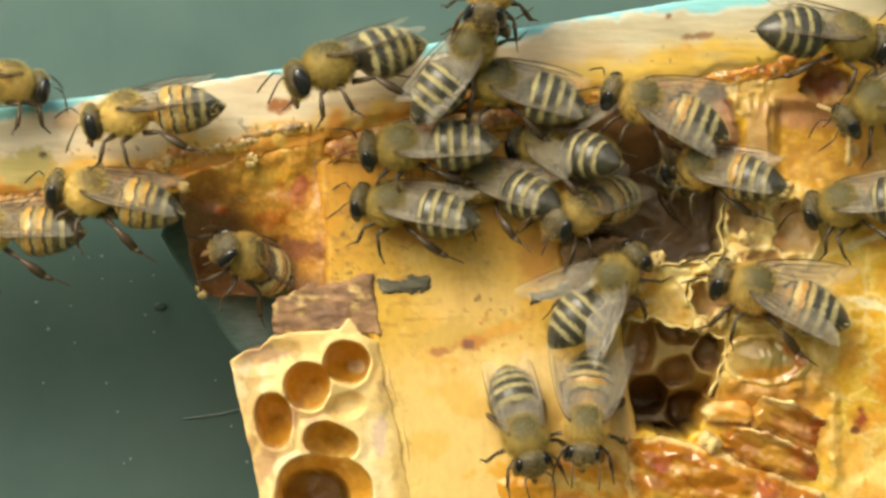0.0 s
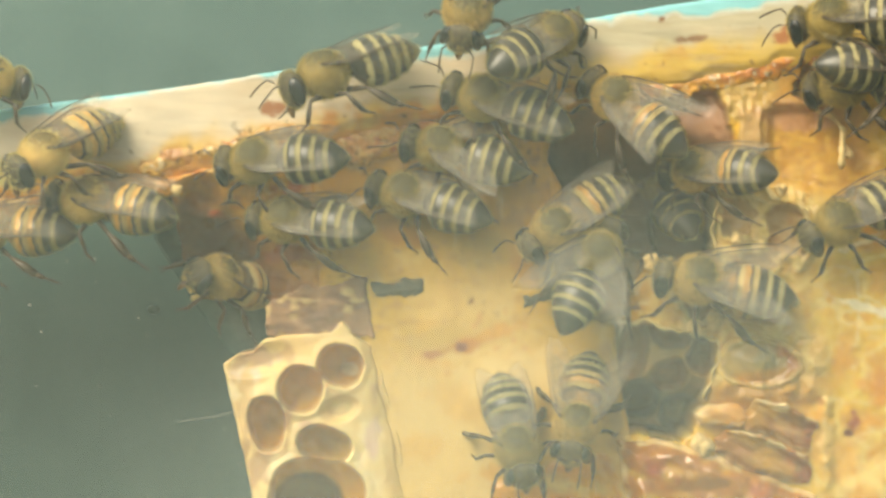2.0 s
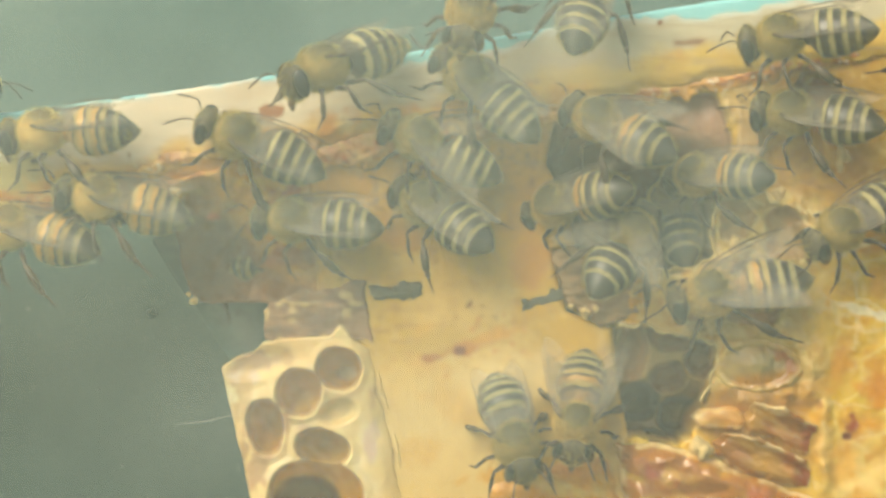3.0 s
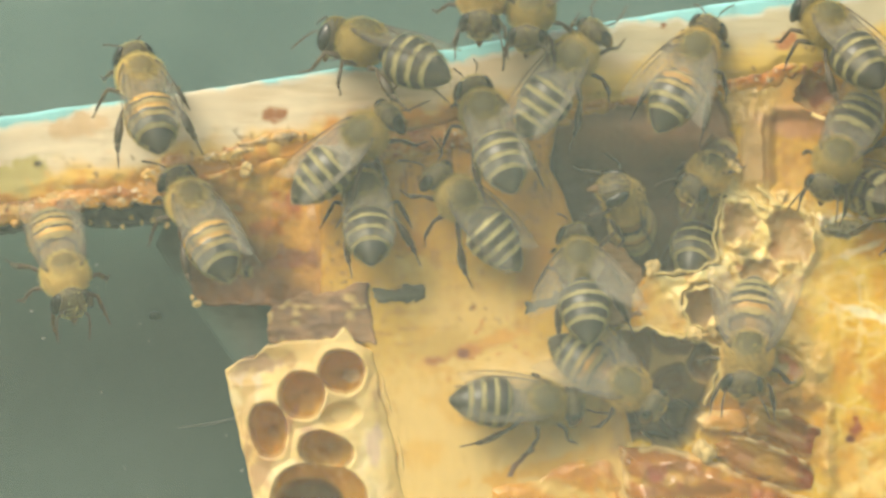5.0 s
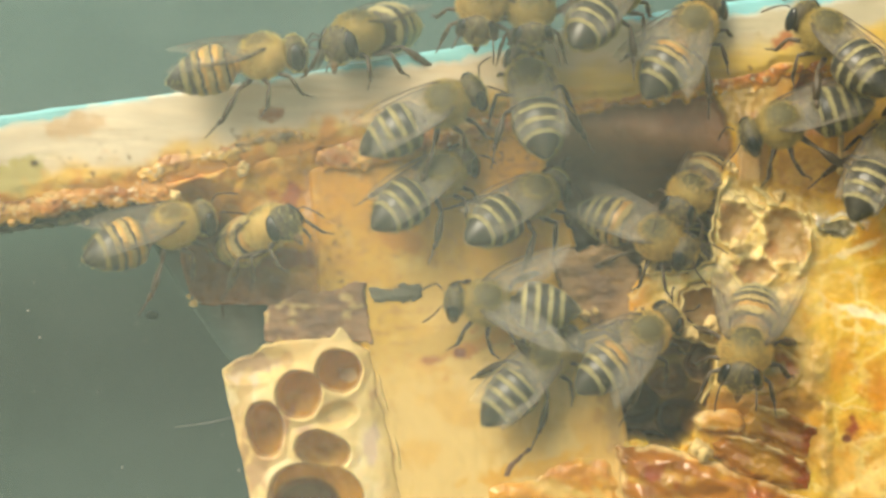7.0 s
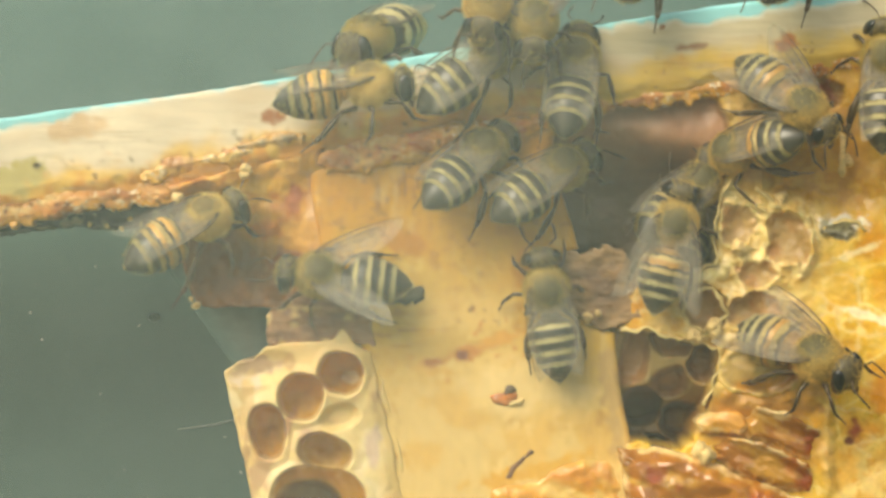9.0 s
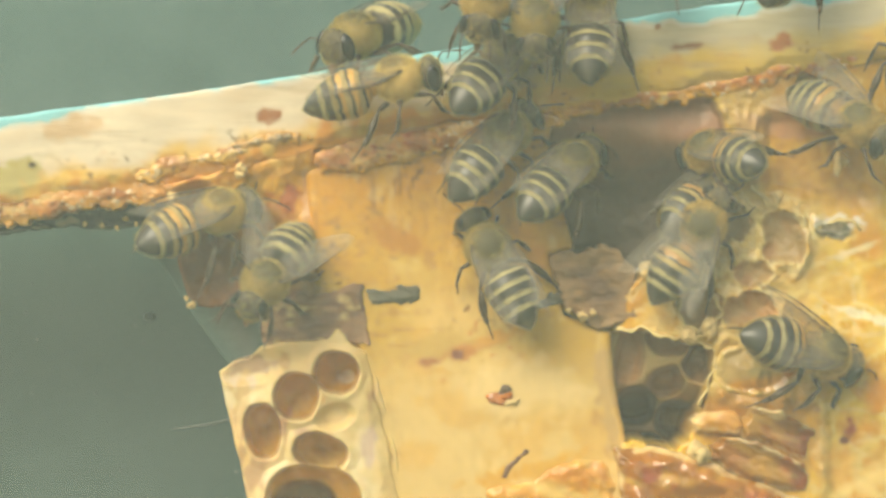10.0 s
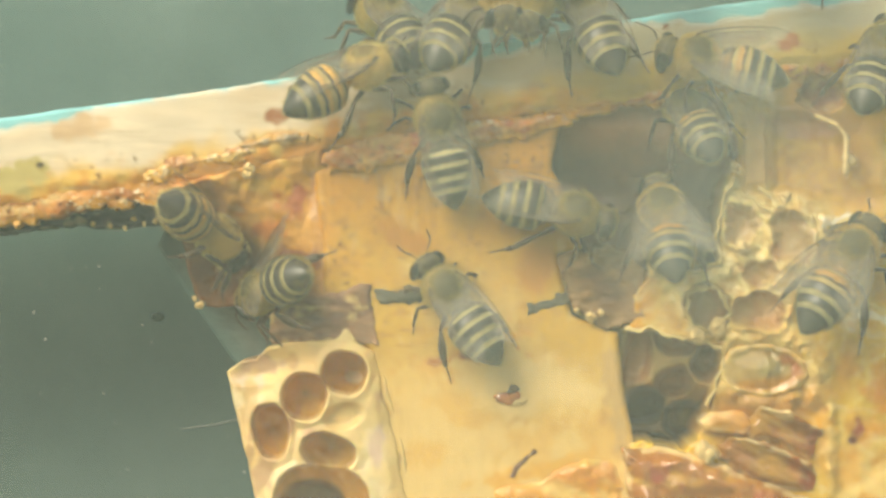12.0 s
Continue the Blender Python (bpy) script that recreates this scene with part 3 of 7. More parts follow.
def pale_comb():
    outline = [(389, 658), (414, 641), (440, 636), (462, 613), (517, 607), (582, 603), (594, 590), (602, 583), (610, 594), (623, 611), (655, 626), (668, 650), (684, 718), (696, 755), (722, 875), (745, 1000), (760, 2340), (480, 2340),
               (455, 960), (432, 850), (415, 770), (400, 700)]
    cells = [(527, 702, 41, 44, 14), (597, 661, 41, 39, 16), (468, 762, 33, 50, -7), (570, 801, 50, 34, 13), (558, 888, 86, 66, 4), (700, 985, 44, 44, 0), (520, 1010, 44, 46, 0)]

    def shape(x, y):
        return sd_poly(x, y, outline) + 4 * fbm(x, y, 34, 1)

    def surface(x, y, d):
        wall = np.full(x.shape, 1e3)
        for cx, cy, rx, ry, tn in cells:
            wall = np.minimum(wall, sd_blob(x, y, cx, cy, rx, ry, tn, 2.35) + 2.5 * fbm(x, y, 30, 1))
        h = 0.75 + 0.3 * fbm(x, y, 90, 2) + 0.06 * fbm(x, y, 24, 3) + 0.025 * fbm(x, y, 9, 1) - 0.73 * ease(628, 672, x - 0.18 * (y - 620)) + 0.28 * ease(15, 1, np.abs(wall)) * (1 - ease(628, 676, x - 0.18 * (y - 620)))
        h = h - 1.1 * (1 - ease(-12, 2, sd_blob(x, y, 596, 737, 38, 24, -14, 2.0))) - 0.8 * (1 - ease(-10, 14, sd_blob(x, y, 450, 650, 48, 20, -12, 2)))
        crack = 1 - ease(0, 3.2, np.abs(x - np.interp(y, [640, 700, 780, 860, 1000], [655, 668, 690, 704, 728]) - 5 * fbm(x, y, 26, 2)))
        h = h - 0.5 * crack
        hole = 1 - ease(-3.5, 0, wall)
        h = h - 5.2 * hole * np.clip(0.62 + ease(0, 40, -wall) * 0.38, 0, 1)
        col = np.broadcast_to(np.array([0.76, 0.575, 0.255]), (*x.shape, 3)).copy()
        col = blend(col, (0.82, 0.70, 0.42), ease(-0.1, 0.5, fbm(x, y, 60, 3)))
        col = blend(col, (0.76, 0.48, 0.16), ease(0.05, 0.5, fbm(x, y, 110, 1)) * 0.6)
        col = blend(col, (0.42, 0.22, 0.08), ease(0.35, 0.6, fbm(x, y, 40, 2)) * 0.5)
        col = blend(col, (0.75, 0.53, 0.19), ease(606, 660, x - 0.18 * (y - 620)) * 0.9)
        for cx, cy, rx, ry, c in ((505, 640, 16, 14, (0.52, 0.33, 0.12)), (432, 676, 26, 14, (0.66, 0.52, 0.34)), (455, 838, 22, 40, (0.54, 0.34, 0.16)), (655, 790, 14, 34, (0.62, 0.46, 0.32)), (428, 800, 10, 46, (0.50, 0.31, 0.12)), (540, 770, 16, 12, (0.60, 0.36, 0.18)), (660, 700, 9, 26, (0.58, 0.38, 0.16))):
            col = dab(col, x, y, cx, cy, rx, ry, c, 10, 0.9, 3)
        col = dab(col, x, y, 450, 648, 44, 18, (0.46, 0.30, 0.16), -14, 0.8, 2)
        col = dab(col, x, y, 430, 720, 14, 60, (0.62, 0.42, 0.17), 8, 0.8, 2)
        inner = blend(np.broadcast_to(np.array([0.60, 0.32, 0.045]), (*x.shape, 3)), (0.78, 0.50, 0.13), ease(-0.1, 0.5, fbm(x, y, 34, 1)))
        # a deeper well, its inner shade painted into the cell colour
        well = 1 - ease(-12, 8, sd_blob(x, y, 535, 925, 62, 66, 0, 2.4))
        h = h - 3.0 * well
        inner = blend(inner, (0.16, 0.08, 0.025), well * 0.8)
        lip = ease(-3.5, -1, wall)[..., None]
        col = col * lip + inner * (1 - lip)
        col = dab(col, x, y, 614, 672, 15, 13, (0.76, 0.62, 0.38), 30, 0.7, 2)
        col = blend(col, (0.34, 0.19, 0.06), crack * ease(0.0, 0.3, fbm(x, y, 60, 1) + 0.25))
        col = dab(col, x, y, 505, 752, 10, 30, (0.52, 0.30, 0.14), 20, 0.8, 1)
        return h, col, 0.9 * (1 - ease(-8, -2, wall))

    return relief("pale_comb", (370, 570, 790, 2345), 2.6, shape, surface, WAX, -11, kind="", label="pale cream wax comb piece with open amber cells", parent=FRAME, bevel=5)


def dark_comb():
    """The large comb behind and beside the plank: deep cells with shade painted into their colour, torn cream rims,
    amber wax sheet.
    """
    upper = [(940, 195), (1040, 176), (1180, 166), (1265, 172), (1285, 215), (1300, 270), (1270, 330), (1262, 400), (1262, 470), (1185, 495), (1140, 490), (1110, 520), (1060, 480), (900, 470)]
    lower = [(1090, 585), (1140, 580), (1215, 602), (1262, 612), (1268, 660), (1250, 700), (1232, 750), (1222, 778), (1200, 800), (1120, 782), (1040, 800), (1000, 600)]
    cells = [(1300, 402, 34, 36, 0), (1385, 428, 38, 50, -6), (1328, 484, 42, 26, 4), (1238, 548, 44, 42, 10), (1328, 552, 52, 34, 6), (1480, 412, 34, 15, 0), (1445, 165, 44, 34, 20)]
    deep = [(1187, 592, 44, 40, 8), (1181, 680, 36, 31, -6), (1242, 643, 31, 38, 20), (1134, 724, 37, 38, 0), (1206, 752, 42, 36, 0), (1115, 638, 29, 60, 12), (1150, 812, 40, 36, 0), (1270, 720, 34, 36, 0), (1050, 690, 34, 36, 0)]

    caps = [(1430 + 92 * i + 46 * (j % 2), 430 + 80 * j) for i in range(4) for j in range(8)]

    def shape(x, y):
        return sd_poly(x, y, [(905, 175), (1110, 150), (1300, 118), (1480, 92), (2150, 20), (2150, 2340), (1085, 2340), (1080, 690), (1066, 596), (1010, 560), (905, 480)]) + 3 * fbm(x, y, 30, 2)

    def surface(x, y, d):
        rag = 9 * fbm(x, y, 28, 2) + 5 * fbm(x, y, 9, 3)
        a, b = sd_poly(x, y, upper) + rag * 0.7, sd_poly(x, y, lower) + rag * 0.7
        wall = np.full(x.shape, 1e3)
        floor = np.full(x.shape, 1.0)
        for c, low in zip(cells, (0.45, 0.5, 0.45, 1.6, 0.7, 1.0, 1.6)):
            one = sd_blob(x + 13 * fbm(x, y, 52, 3), y + 13 * fbm(x, y, 52, 1), *c, 2.6)
            floor = np.where(one < wall, low, floor)
            wall = np.minimum(wall, one)
        wall = wall + 0.8 * rag
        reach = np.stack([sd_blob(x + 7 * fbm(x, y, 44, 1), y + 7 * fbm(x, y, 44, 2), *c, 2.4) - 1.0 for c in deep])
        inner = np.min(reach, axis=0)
        # per cell: how deep it goes and how dark its floor is painted
        depth_shade = np.take(np.array([0.15, 0.5, 0.55, 0.7, 1.0, 0.15, 1.0, 0.7, 0.4]), np.argmin(reach, axis=0))
        torn = ease(1110, 1180, x) * (1 - ease(1395, 1470, x + 0.25 * (y - 520))) * ease(300, 340, y) * (1 - ease(612, 640, y))
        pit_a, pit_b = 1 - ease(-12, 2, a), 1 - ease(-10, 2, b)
        h = 0.5 + 0.30 * fbm(x, y, 150, 1) + 0.14 * fbm(x, y, 26, 3) * (1 - pit_a) - 2.6 * (1 - ease(1072, 1116, x)) * ease(430, 470, y) - 2.6 * (1 - ease(950, 985, x))
        near = np.clip(1 - ease(7, 24, np.abs(wall)) + 1 - ease(6, 30, np.minimum(np.abs(a), np.abs(b))), 0, 1)
        h = h + torn * (1 - pit_a) * (0.2 + 0.16 * np.clip(fbm(x, y, 14, 1), -0.3, 1) + 0.8 * np.exp(-(wall / 10.0) ** 2) * np.clip(0.75 + 0.9 * fbm(x, y, 22, 2), 0.1, 1.6))
        crumb = (1 - ease(30, 62, np.abs(x - 1318))) * ease(120, 145, y) * (1 - ease(205, 228, y + 12 * fbm(x, y, 20, 1)))
        post = (1 - ease(16, 26, np.abs(x - 1322 - 6 * fbm(x, y, 40, 1)))) * ease(195, 225, y) * (1 - ease(318, 345, y))
        h = h + crumb * (1 - pit_a) * (0.3 + 0.22 * np.clip(fbm(x, y, 8, 2, 3), -0.4, 1)) + 0.6 * post
        h = h + 0.5 * (1 - ease(0, 14, np.minimum(np.abs(a), np.abs(b)))) * ease(1040, 1120, x) * fbm(x, y, 24, 1)
        lip = torn * (1 - ease(3, 26, np.abs(a - 6))) * ease(-0.5, 0.2, fbm(x, y, 34, 2))
        h = h + 0.5 * lip
        cellpit = 1 - ease(-5, 1, wall)
        h = h - cellpit * floor * (0.8 + 0.5 * ease(0, 30, -wall))
        h = h - pit_a * (1.5 + 5.8 * ease(230, 360, y + 0.15 * (1150 - x)) + 0.5 * fbm(x, y, 50, 2))
        h = np.where(pit_b > 0, h * (1 - pit_b) + pit_b * (-1.5 - (1.3 + 2.0 * depth_shade) * (1 - ease(-16, 2, inner)) + 0.4 * fbm(x, y, 30, 1) - 5.5 * ease(670, 740, y)), h)
        edge_d = sd_poly(x, y, [(1352, 214), (1364, 204), (1432, 204), (1500, 236), (1510, 345), (1430, 352), (1356, 338)]) + 5 * fbm(x, y, 34, 2)
        panel = 1 - ease(-16, 9 + 54 * ease(1420, 1480, x), edge_d)
        h = h - 0.9 * panel
        border = 0.6 * (1 - ease(3, 14, np.abs(edge_d - 6))) * (1 - ease(1410, 1460, x)) * (1 - ease(300, 335, y))
        h = h + 0.12 * border
        cup = sd_blob(x, y, 1340, 655, 84, 52, 6, 2.2) + 8 * fbm(x, y, 34, 1)
        heap = np.exp(-((cup - 6) / 17.0) ** 2) * (0.7 + 0.6 * fbm(x, y, 22, 3))
        fence = np.exp(-((x - 1455 - 10 * fbm(x, y, 50, 2)) / 13.0) ** 2) * ease(690, 730, y) * (1 - ease(850, 890, y)) * (0.6 + 0.7 * fbm(x, y, 26, 1))
        h = h + 0.95 * np.clip(heap, 0, 1.3) + 0.8 * np.clip(fence, 0, 1.2)
        # amber wax sheet with uneven glow
        col = np.broadcast_to(np.array([0.71, 0.43, 0.036]), (*x.shape, 3)).copy()
        col = blend(col, (0.76, 0.52, 0.08), ease(-0.1, 0.5, fbm(x, y, 70, 2)))
        col = blend(col, (0.63, 0.29, 0.015), ease(0.1, 0.55, fbm(x, y, 110, 3)))
        col = blend(col, (0.82, 0.66, 0.30), (1 - ease(0.0, 0.13, np.abs(fbm(x, y, 58, 1)))) * ease(380, 480, y) * 0.6)
        col = blend(col, (0.48, 0.25, 0.035), ease(0, 40, x - 1330) * (1 - ease(330, 380, y)) * (0.55 + 0.45 * ease(-0.3, 0.3, fbm(x, y, 80, 1))))
        col = blend(col, (0.82, 0.62, 0.26), ease(740, 860, y) * ease(1440, 1500, x) * 0.7)
        col = blend(col, (0.68, 0.30, 0.012), ease(0.22, 0.45, fbm(x, y, 17, 0)) * ease(-0.1, 0.3, fbm(x, y, 120, 2)) * 0.6)
        col = blend(col, (0.84, 0.62, 0.18), ease(0.25, 0.45, fbm(x, y, 12, 3)) * 0.45)
        cap = np.sort(np.stack([np.hypot(x - cx + 12 * fbm(x, y, 60, 3), y - cy + 12 * fbm(x, y, 60, 0)) for cx, cy in caps]), axis=0)
        seam = (1 - ease(1, 11, cap[1] - cap[0])) * ease(1395, 1440, x) * ease(440, 480, y)
        col = blend(col, (0.68, 0.33, 0.02), ease(10, 40, cap[1] - cap[0]) * ease(1395, 1440, x) * ease(440, 480, y) * ease(-0.2, 0.3, fbm(x, y, 100, 0)) * 0.6)
        col = blend(col, (0.84, 0.66, 0.20), seam * (0.35 + 0.4 * ease(-0.2, 0.3, fbm(x, y, 40, 3))))
        mixed = blend(np.broadcast_to(np.array([0.60, 0.37, 0.085]), (*x.shape, 3)), (0.76, 0.56, 0.18), ease(-0.2, 0.4, fbm(x, y, 40, 2)))
        mixed = blend(mixed, (0.74, 0.58, 0.26), near * ease(-0.35, 0.25, fbm(x, y, 22, 3)))
        mixed = blend(mixed, (0.74, 0.62, 0.28), lip * 0.9)
        band = np.clip(torn + crumb + post, 0, 1)[..., None]
        col = col * (1 - band) + mixed * band
        col = blend(col, (0.48, 0.30, 0.075), crumb * 0.9)
        col = blend(col, (0.40, 0.26, 0.08), crumb * ease(-0.1, 0.3, fbm(x, y, 13, 1)) * 0.85)
        col = blend(col, (0.48, 0.29, 0.10), post * 0.85)
        col = blend(col, (0.42, 0.27, 0.11), cellpit * 0.85)
        col = blend(col, (0.44, 0.21, 0.06), cellpit * ease(-0.1, 0.4, fbm(x, y, 34, 0)) * 0.8)
        # shade of the upper hollow painted dark brown; its shallow top wall stays lighter
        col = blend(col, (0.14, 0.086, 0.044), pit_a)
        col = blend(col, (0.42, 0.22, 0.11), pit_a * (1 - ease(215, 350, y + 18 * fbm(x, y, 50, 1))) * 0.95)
        # brown of old brood comb, with depth shade painted on floors and lower pit
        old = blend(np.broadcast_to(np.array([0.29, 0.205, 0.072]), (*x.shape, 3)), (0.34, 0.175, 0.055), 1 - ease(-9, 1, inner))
        old = blend(old, (0.085, 0.047, 0.022), depth_shade * (1 - ease(-6, 2, inner)))
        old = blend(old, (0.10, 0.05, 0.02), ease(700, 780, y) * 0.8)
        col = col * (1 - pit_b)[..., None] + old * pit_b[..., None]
        wax = np.clip(1 - ease(14, 34, cup) + fence, 0, 1) * (1 - pit_b)
        col = blend(col, (0.62, 0.38, 0.08), wax * 0.8)
        col = blend(col, (0.74, 0.53, 0.18), wax * ease(-0.2, 0.3, fbm(x, y, 24, 3)) * 0.9)
        tex = ease(-0.2, 0.4, fbm(x, y * 1.3, 13, 2))
        col = blend(col, (0.48, 0.24, 0.026), panel * 0.85)
        col = blend(col, (0.66, 0.39, 0.05), panel * tex * 0.7)
        col = blend(col, (0.50, 0.30, 0.14), np.clip(border * (1 - ease(330, 345, y)) + panel * (1 - ease(222, 250, y)), 0, 1) * 0.8)
        for cx, cy, rx, ry, c, tn in ((1505, 762, 14, 18, (0.34, 0.08, 0.02), 0), (1496, 780, 8, 7, (0.2, 0.06, 0.02), 0), (1480, 412, 34, 14, (0.16, 0.14, 0.08), 0),
                                      (1485, 395, 46, 16, (0.80, 0.74, 0.58), 0), (1530, 560, 60, 10, (0.84, 0.74, 0.44), 15), (1500, 450, 70, 8, (0.82, 0.66, 0.32), -20),
                                      (1405, 222, 70, 24, (0.48, 0.24, 0.10), 0), (1445, 165, 36, 26, (0.24, 0.08, 0.03), 15), (1340, 762, 135, 105, (0.44, 0.20, 0.025), 15), (1350, 716, 95, 12, (0.44, 0.23, 0.05), 4), (1485, 640, 22, 50, (0.66, 0.32, 0.02), 10), (1560, 700, 40, 30, (0.64, 0.27, 0.02), 0)):
            col = dab(col, x, y, cx, cy, rx, ry, c, tn, 0.8, 2)
        return h, col, 0.12 * cellpit + 0.7 * ease(0.15, 0.5, fbm(x, y, 60, 1)) * ease(1380, 1440, x)

    return relief("dark_comb", (890, 0, 2160, 2345), 2.7, shape, surface, HONEY_COMB, -12, kind="", label="amber honeycomb with open cells shaded dark in their colour and torn cream rims", parent=FRAME, bevel=8)


def honey_ledge(outline, lift, seed, label, tones, mat=WET_HONEY, high=1.3, red=(0.34, 0.055, 0.010), form="lump", slant=22):
    """A torn piece of honey-filled comb. lump: uneven mass; trough: a cell laid open along its length; cup: a broken cell full of honey."""
    xs, ys = [p[0] for p in outline], [p[1] for p in outline]
    cx, cy = (min(xs) + max(xs)) / 2, (min(ys) + max(ys)) / 2
    c, s = math.cos(radians(slant)), math.sin(radians(slant))

    def shape(x, y):
        rag = 0.6 if form == "cup" else 1.0
        return sd_poly(x, y, outline) + rag * (7 * fbm(x, y, 24, seed) + 2 * fbm(x, y, 9, seed))

    def surface(x, y, d):
        along, across = (x - cx) * c + (y - cy) * s, -(x - cx) * s + (y - cy) * c
        right = (x - min(xs)) / (max(xs) - min(xs)) + 0.2 * fbm(x, y, 30, seed)
        col = np.broadcast_to(np.array(tones[0]), (*x.shape, 3)).copy()
        col = blend(col, tones[1], ease(-0.1, 0.45, fbm(along * 0.4, across, 34, seed + 1)))
        rim = ease(-0.3, 0.15, fbm(x, y, 34, seed + 2))
        if form == "trough":
            v = across / 34
            h = lift + 0.75 * np.clip(v * v, 0, 1.3) + 0.5 * ease(-0.4, -1.0, v) + 0.45 * fbm(along * 0.28, across, 24, seed + 1, 3) + 0.12 * fbm(x, y, 11, seed)
            h = h - 0.7 * ease(0.75, 1.0, right) - 0.9 * (1 - ease(0, 16, -d)) * ease(-0.7, -0.2, v)
            col = blend(col, red, ease(0.62, 0.92, right) * 0.85)
            col = blend(col, (0.72, 0.46, 0.16), ease(0.25, 0.5, fbm(along * 0.25, across, 16, seed + 2)) * 0.3)
            col = blend(col, (0.82, 0.62, 0.30), ease(-0.62, -0.9, v + 0.25 * fbm(x, y, 20, seed)) * rim)
            col = blend(col, (0.80, 0.58, 0.26), (1 - ease(2, 8, -d)) * rim * 0.5)
            return h, col, 0.95 * ease(-0.85, -0.5, v)
        if form == "cup":
            # a torn rim round a pool of honey: milky and wrinkled, deep amber at the far end and along the foot
            edge = (1 - ease(4, 16, -d + 9 * fbm(x, y, 26, seed))) * (0.55 + 0.45 * ease(-0.2, 0.25, fbm(x, y, 40, seed + 1)))
            foot = ease(6, 24, across + 0.25 * along) * ease(0.15, 0.35, right)
            h = lift + high * edge * (0.75 + 0.5 * fbm(x, y, 20, seed)) + 0.55 * np.clip(1 - np.hypot((along + 12) / 62, across / 34), 0, 1) + 0.32 * fbm(x, y * 0.6, 15, seed + 1, 3) * ease(0.35, 0.55, right) + 0.08 * fbm(x, y, 16, seed)
            col = blend(col, tones[1], ease(0.55, 0.2, right) * 0.9)
            col = blend(col, (0.34, 0.27, 0.10), (1 - ease(16, 30, np.hypot(along - 10, across))) * 0.7)
            col = blend(col, (0.54, 0.24, 0.025), foot * 0.9)
            col = blend(col, red, ease(0.70, 0.80, right) * 0.95)
            col = blend(col, (0.72, 0.50, 0.16), edge)
            return h, col, 0.75 * (1 - edge)
        h = lift + high * ease(0, 34, -d) + 0.5 * high * fbm(x * 0.6, y, 40, seed + 1, 2) + 0.2 * fbm(x, y, 18, seed, 3)
        col = blend(col, red, ease(0.05, 0.4, fbm(x, y, 44, seed + 3)) * ease(10, 26, -d) * 0.8)
        col = blend(col, (0.80, 0.58, 0.26), (1 - ease(3, 13, -d)) * rim)
        return h, col, 0.7 * ease(-0.2, 0.3, fbm(x, y, 40, seed + 1))

    return relief("honey_ledge", (min(xs) - 14, min(ys) - 14, max(xs) + 14, max(ys) + 14), 2.5, shape, surface, mat, -3, kind="", label=label, parent=FRAME, bevel=10)


BROWNS = ((0.60, 0.26, 0.065), (0.70, 0.42, 0.14), (0.50, 0.15, 0.05))
top_bar()
propolis_ridge("propolis_ridge", (-60, 270, 330, 420), lambda x: np.interp(x, [-60, 120, 300], [372, 352, 328]), lambda x: 31 + 0 * x, 1,
               ((0.60, 0.29, 0.07), (0.70, 0.46, 0.17), (0.60, 0.24, 0.05)), "crumbly orange propolis crust under the top bar", lift=1.1)
propolis_ridge("propolis_ridge", (225, 225, 480, 345), lambda x: np.interp(x, [230, 330, 450], [314, 290, 266]), lambda x: np.interp(x, [230, 280, 420, 480], [3, 19, 17, 2]), 2,
               ((0.66, 0.40, 0.08), (0.52, 0.30, 0.10), (0.74, 0.52, 0.18)), "yellow-brown propolis crumbs along the top bar", lift=1.8)
propolis_ridge("propolis_ridge", (395, 215, 570, 290), lambda x: np.interp(x, [400, 480, 560], [264, 250, 240]), lambda x: np.interp(x, [395, 440, 530, 570], [1, 13, 13, 1]), 0,
               ((0.30, 0.22, 0.12), (0.18, 0.13, 0.07), (0.46, 0.33, 0.16)), "grey crumbs of old propolis on the top bar", lift=1.85)
propolis_ridge("propolis_ridge", (540, 190, 1010, 345), lambda x: np.interp(x, [540, 640, 760, 1010], [290, 268, 250, 205]), lambda x: np.interp(x, [540, 610, 680, 760, 860, 1010], [4, 32, 36, 30, 26, 8]), 3,
               BROWNS, "red-brown glossy propolis lumps above the plank", lift=0.95)
propolis_ridge("propolis_ridge", (940, 95, 1560, 250), lambda x: np.interp(x, [940, 1100, 1280, 1400, 1560], [196, 180, 152, 118, 90]), lambda x: np.interp(x, [940, 1100, 1300, 1400, 1560], [12, 17, 20, 26, 24]), 0,
               ((0.68, 0.33, 0.045), (0.50, 0.17, 0.03), (0.72, 0.46, 0.09)), "orange propolis bead along the top bar", lift=1.15)
plank()
left_block()
pale_comb()
dark_comb()
flake("bark_flake", [(462, 556), (520, 528), (600, 510), (640, 508), (646, 545), (662, 618), (620, 604), (560, 606), (470, 606)], ((0.32, 0.18, 0.09), (0.20, 0.11, 0.065), (0.60, 0.42, 0.18)), 1, "flaky red-brown bark strip above the pale comb", 0.4, -6)
flake("bark_flake", [(968, 452), (1040, 442), (1092, 436), (1122, 478), (1128, 560), (1060, 588), (1020, 566), (1000, 545), (985, 500)], ((0.23, 0.125, 0.055), (0.15, 0.088, 0.050), (0.36, 0.20, 0.07)), 2, "grey-brown flaky patch at the plank edge", 0.4, -6, 2.5, 1.3, 1.2, (0.31, 0.19, 0.085))
flake("propolis_streak", [(650, 516), (680, 520), (712, 508), (742, 512), (744, 528), (700, 536), (656, 544)], ((0.10, 0.095, 0.065), (0.15, 0.135, 0.09), (0.06, 0.05, 0.04)), 3, "dark dried propolis streak on the plank", 0.2, -0.5, 2, 0.8, 1.5)
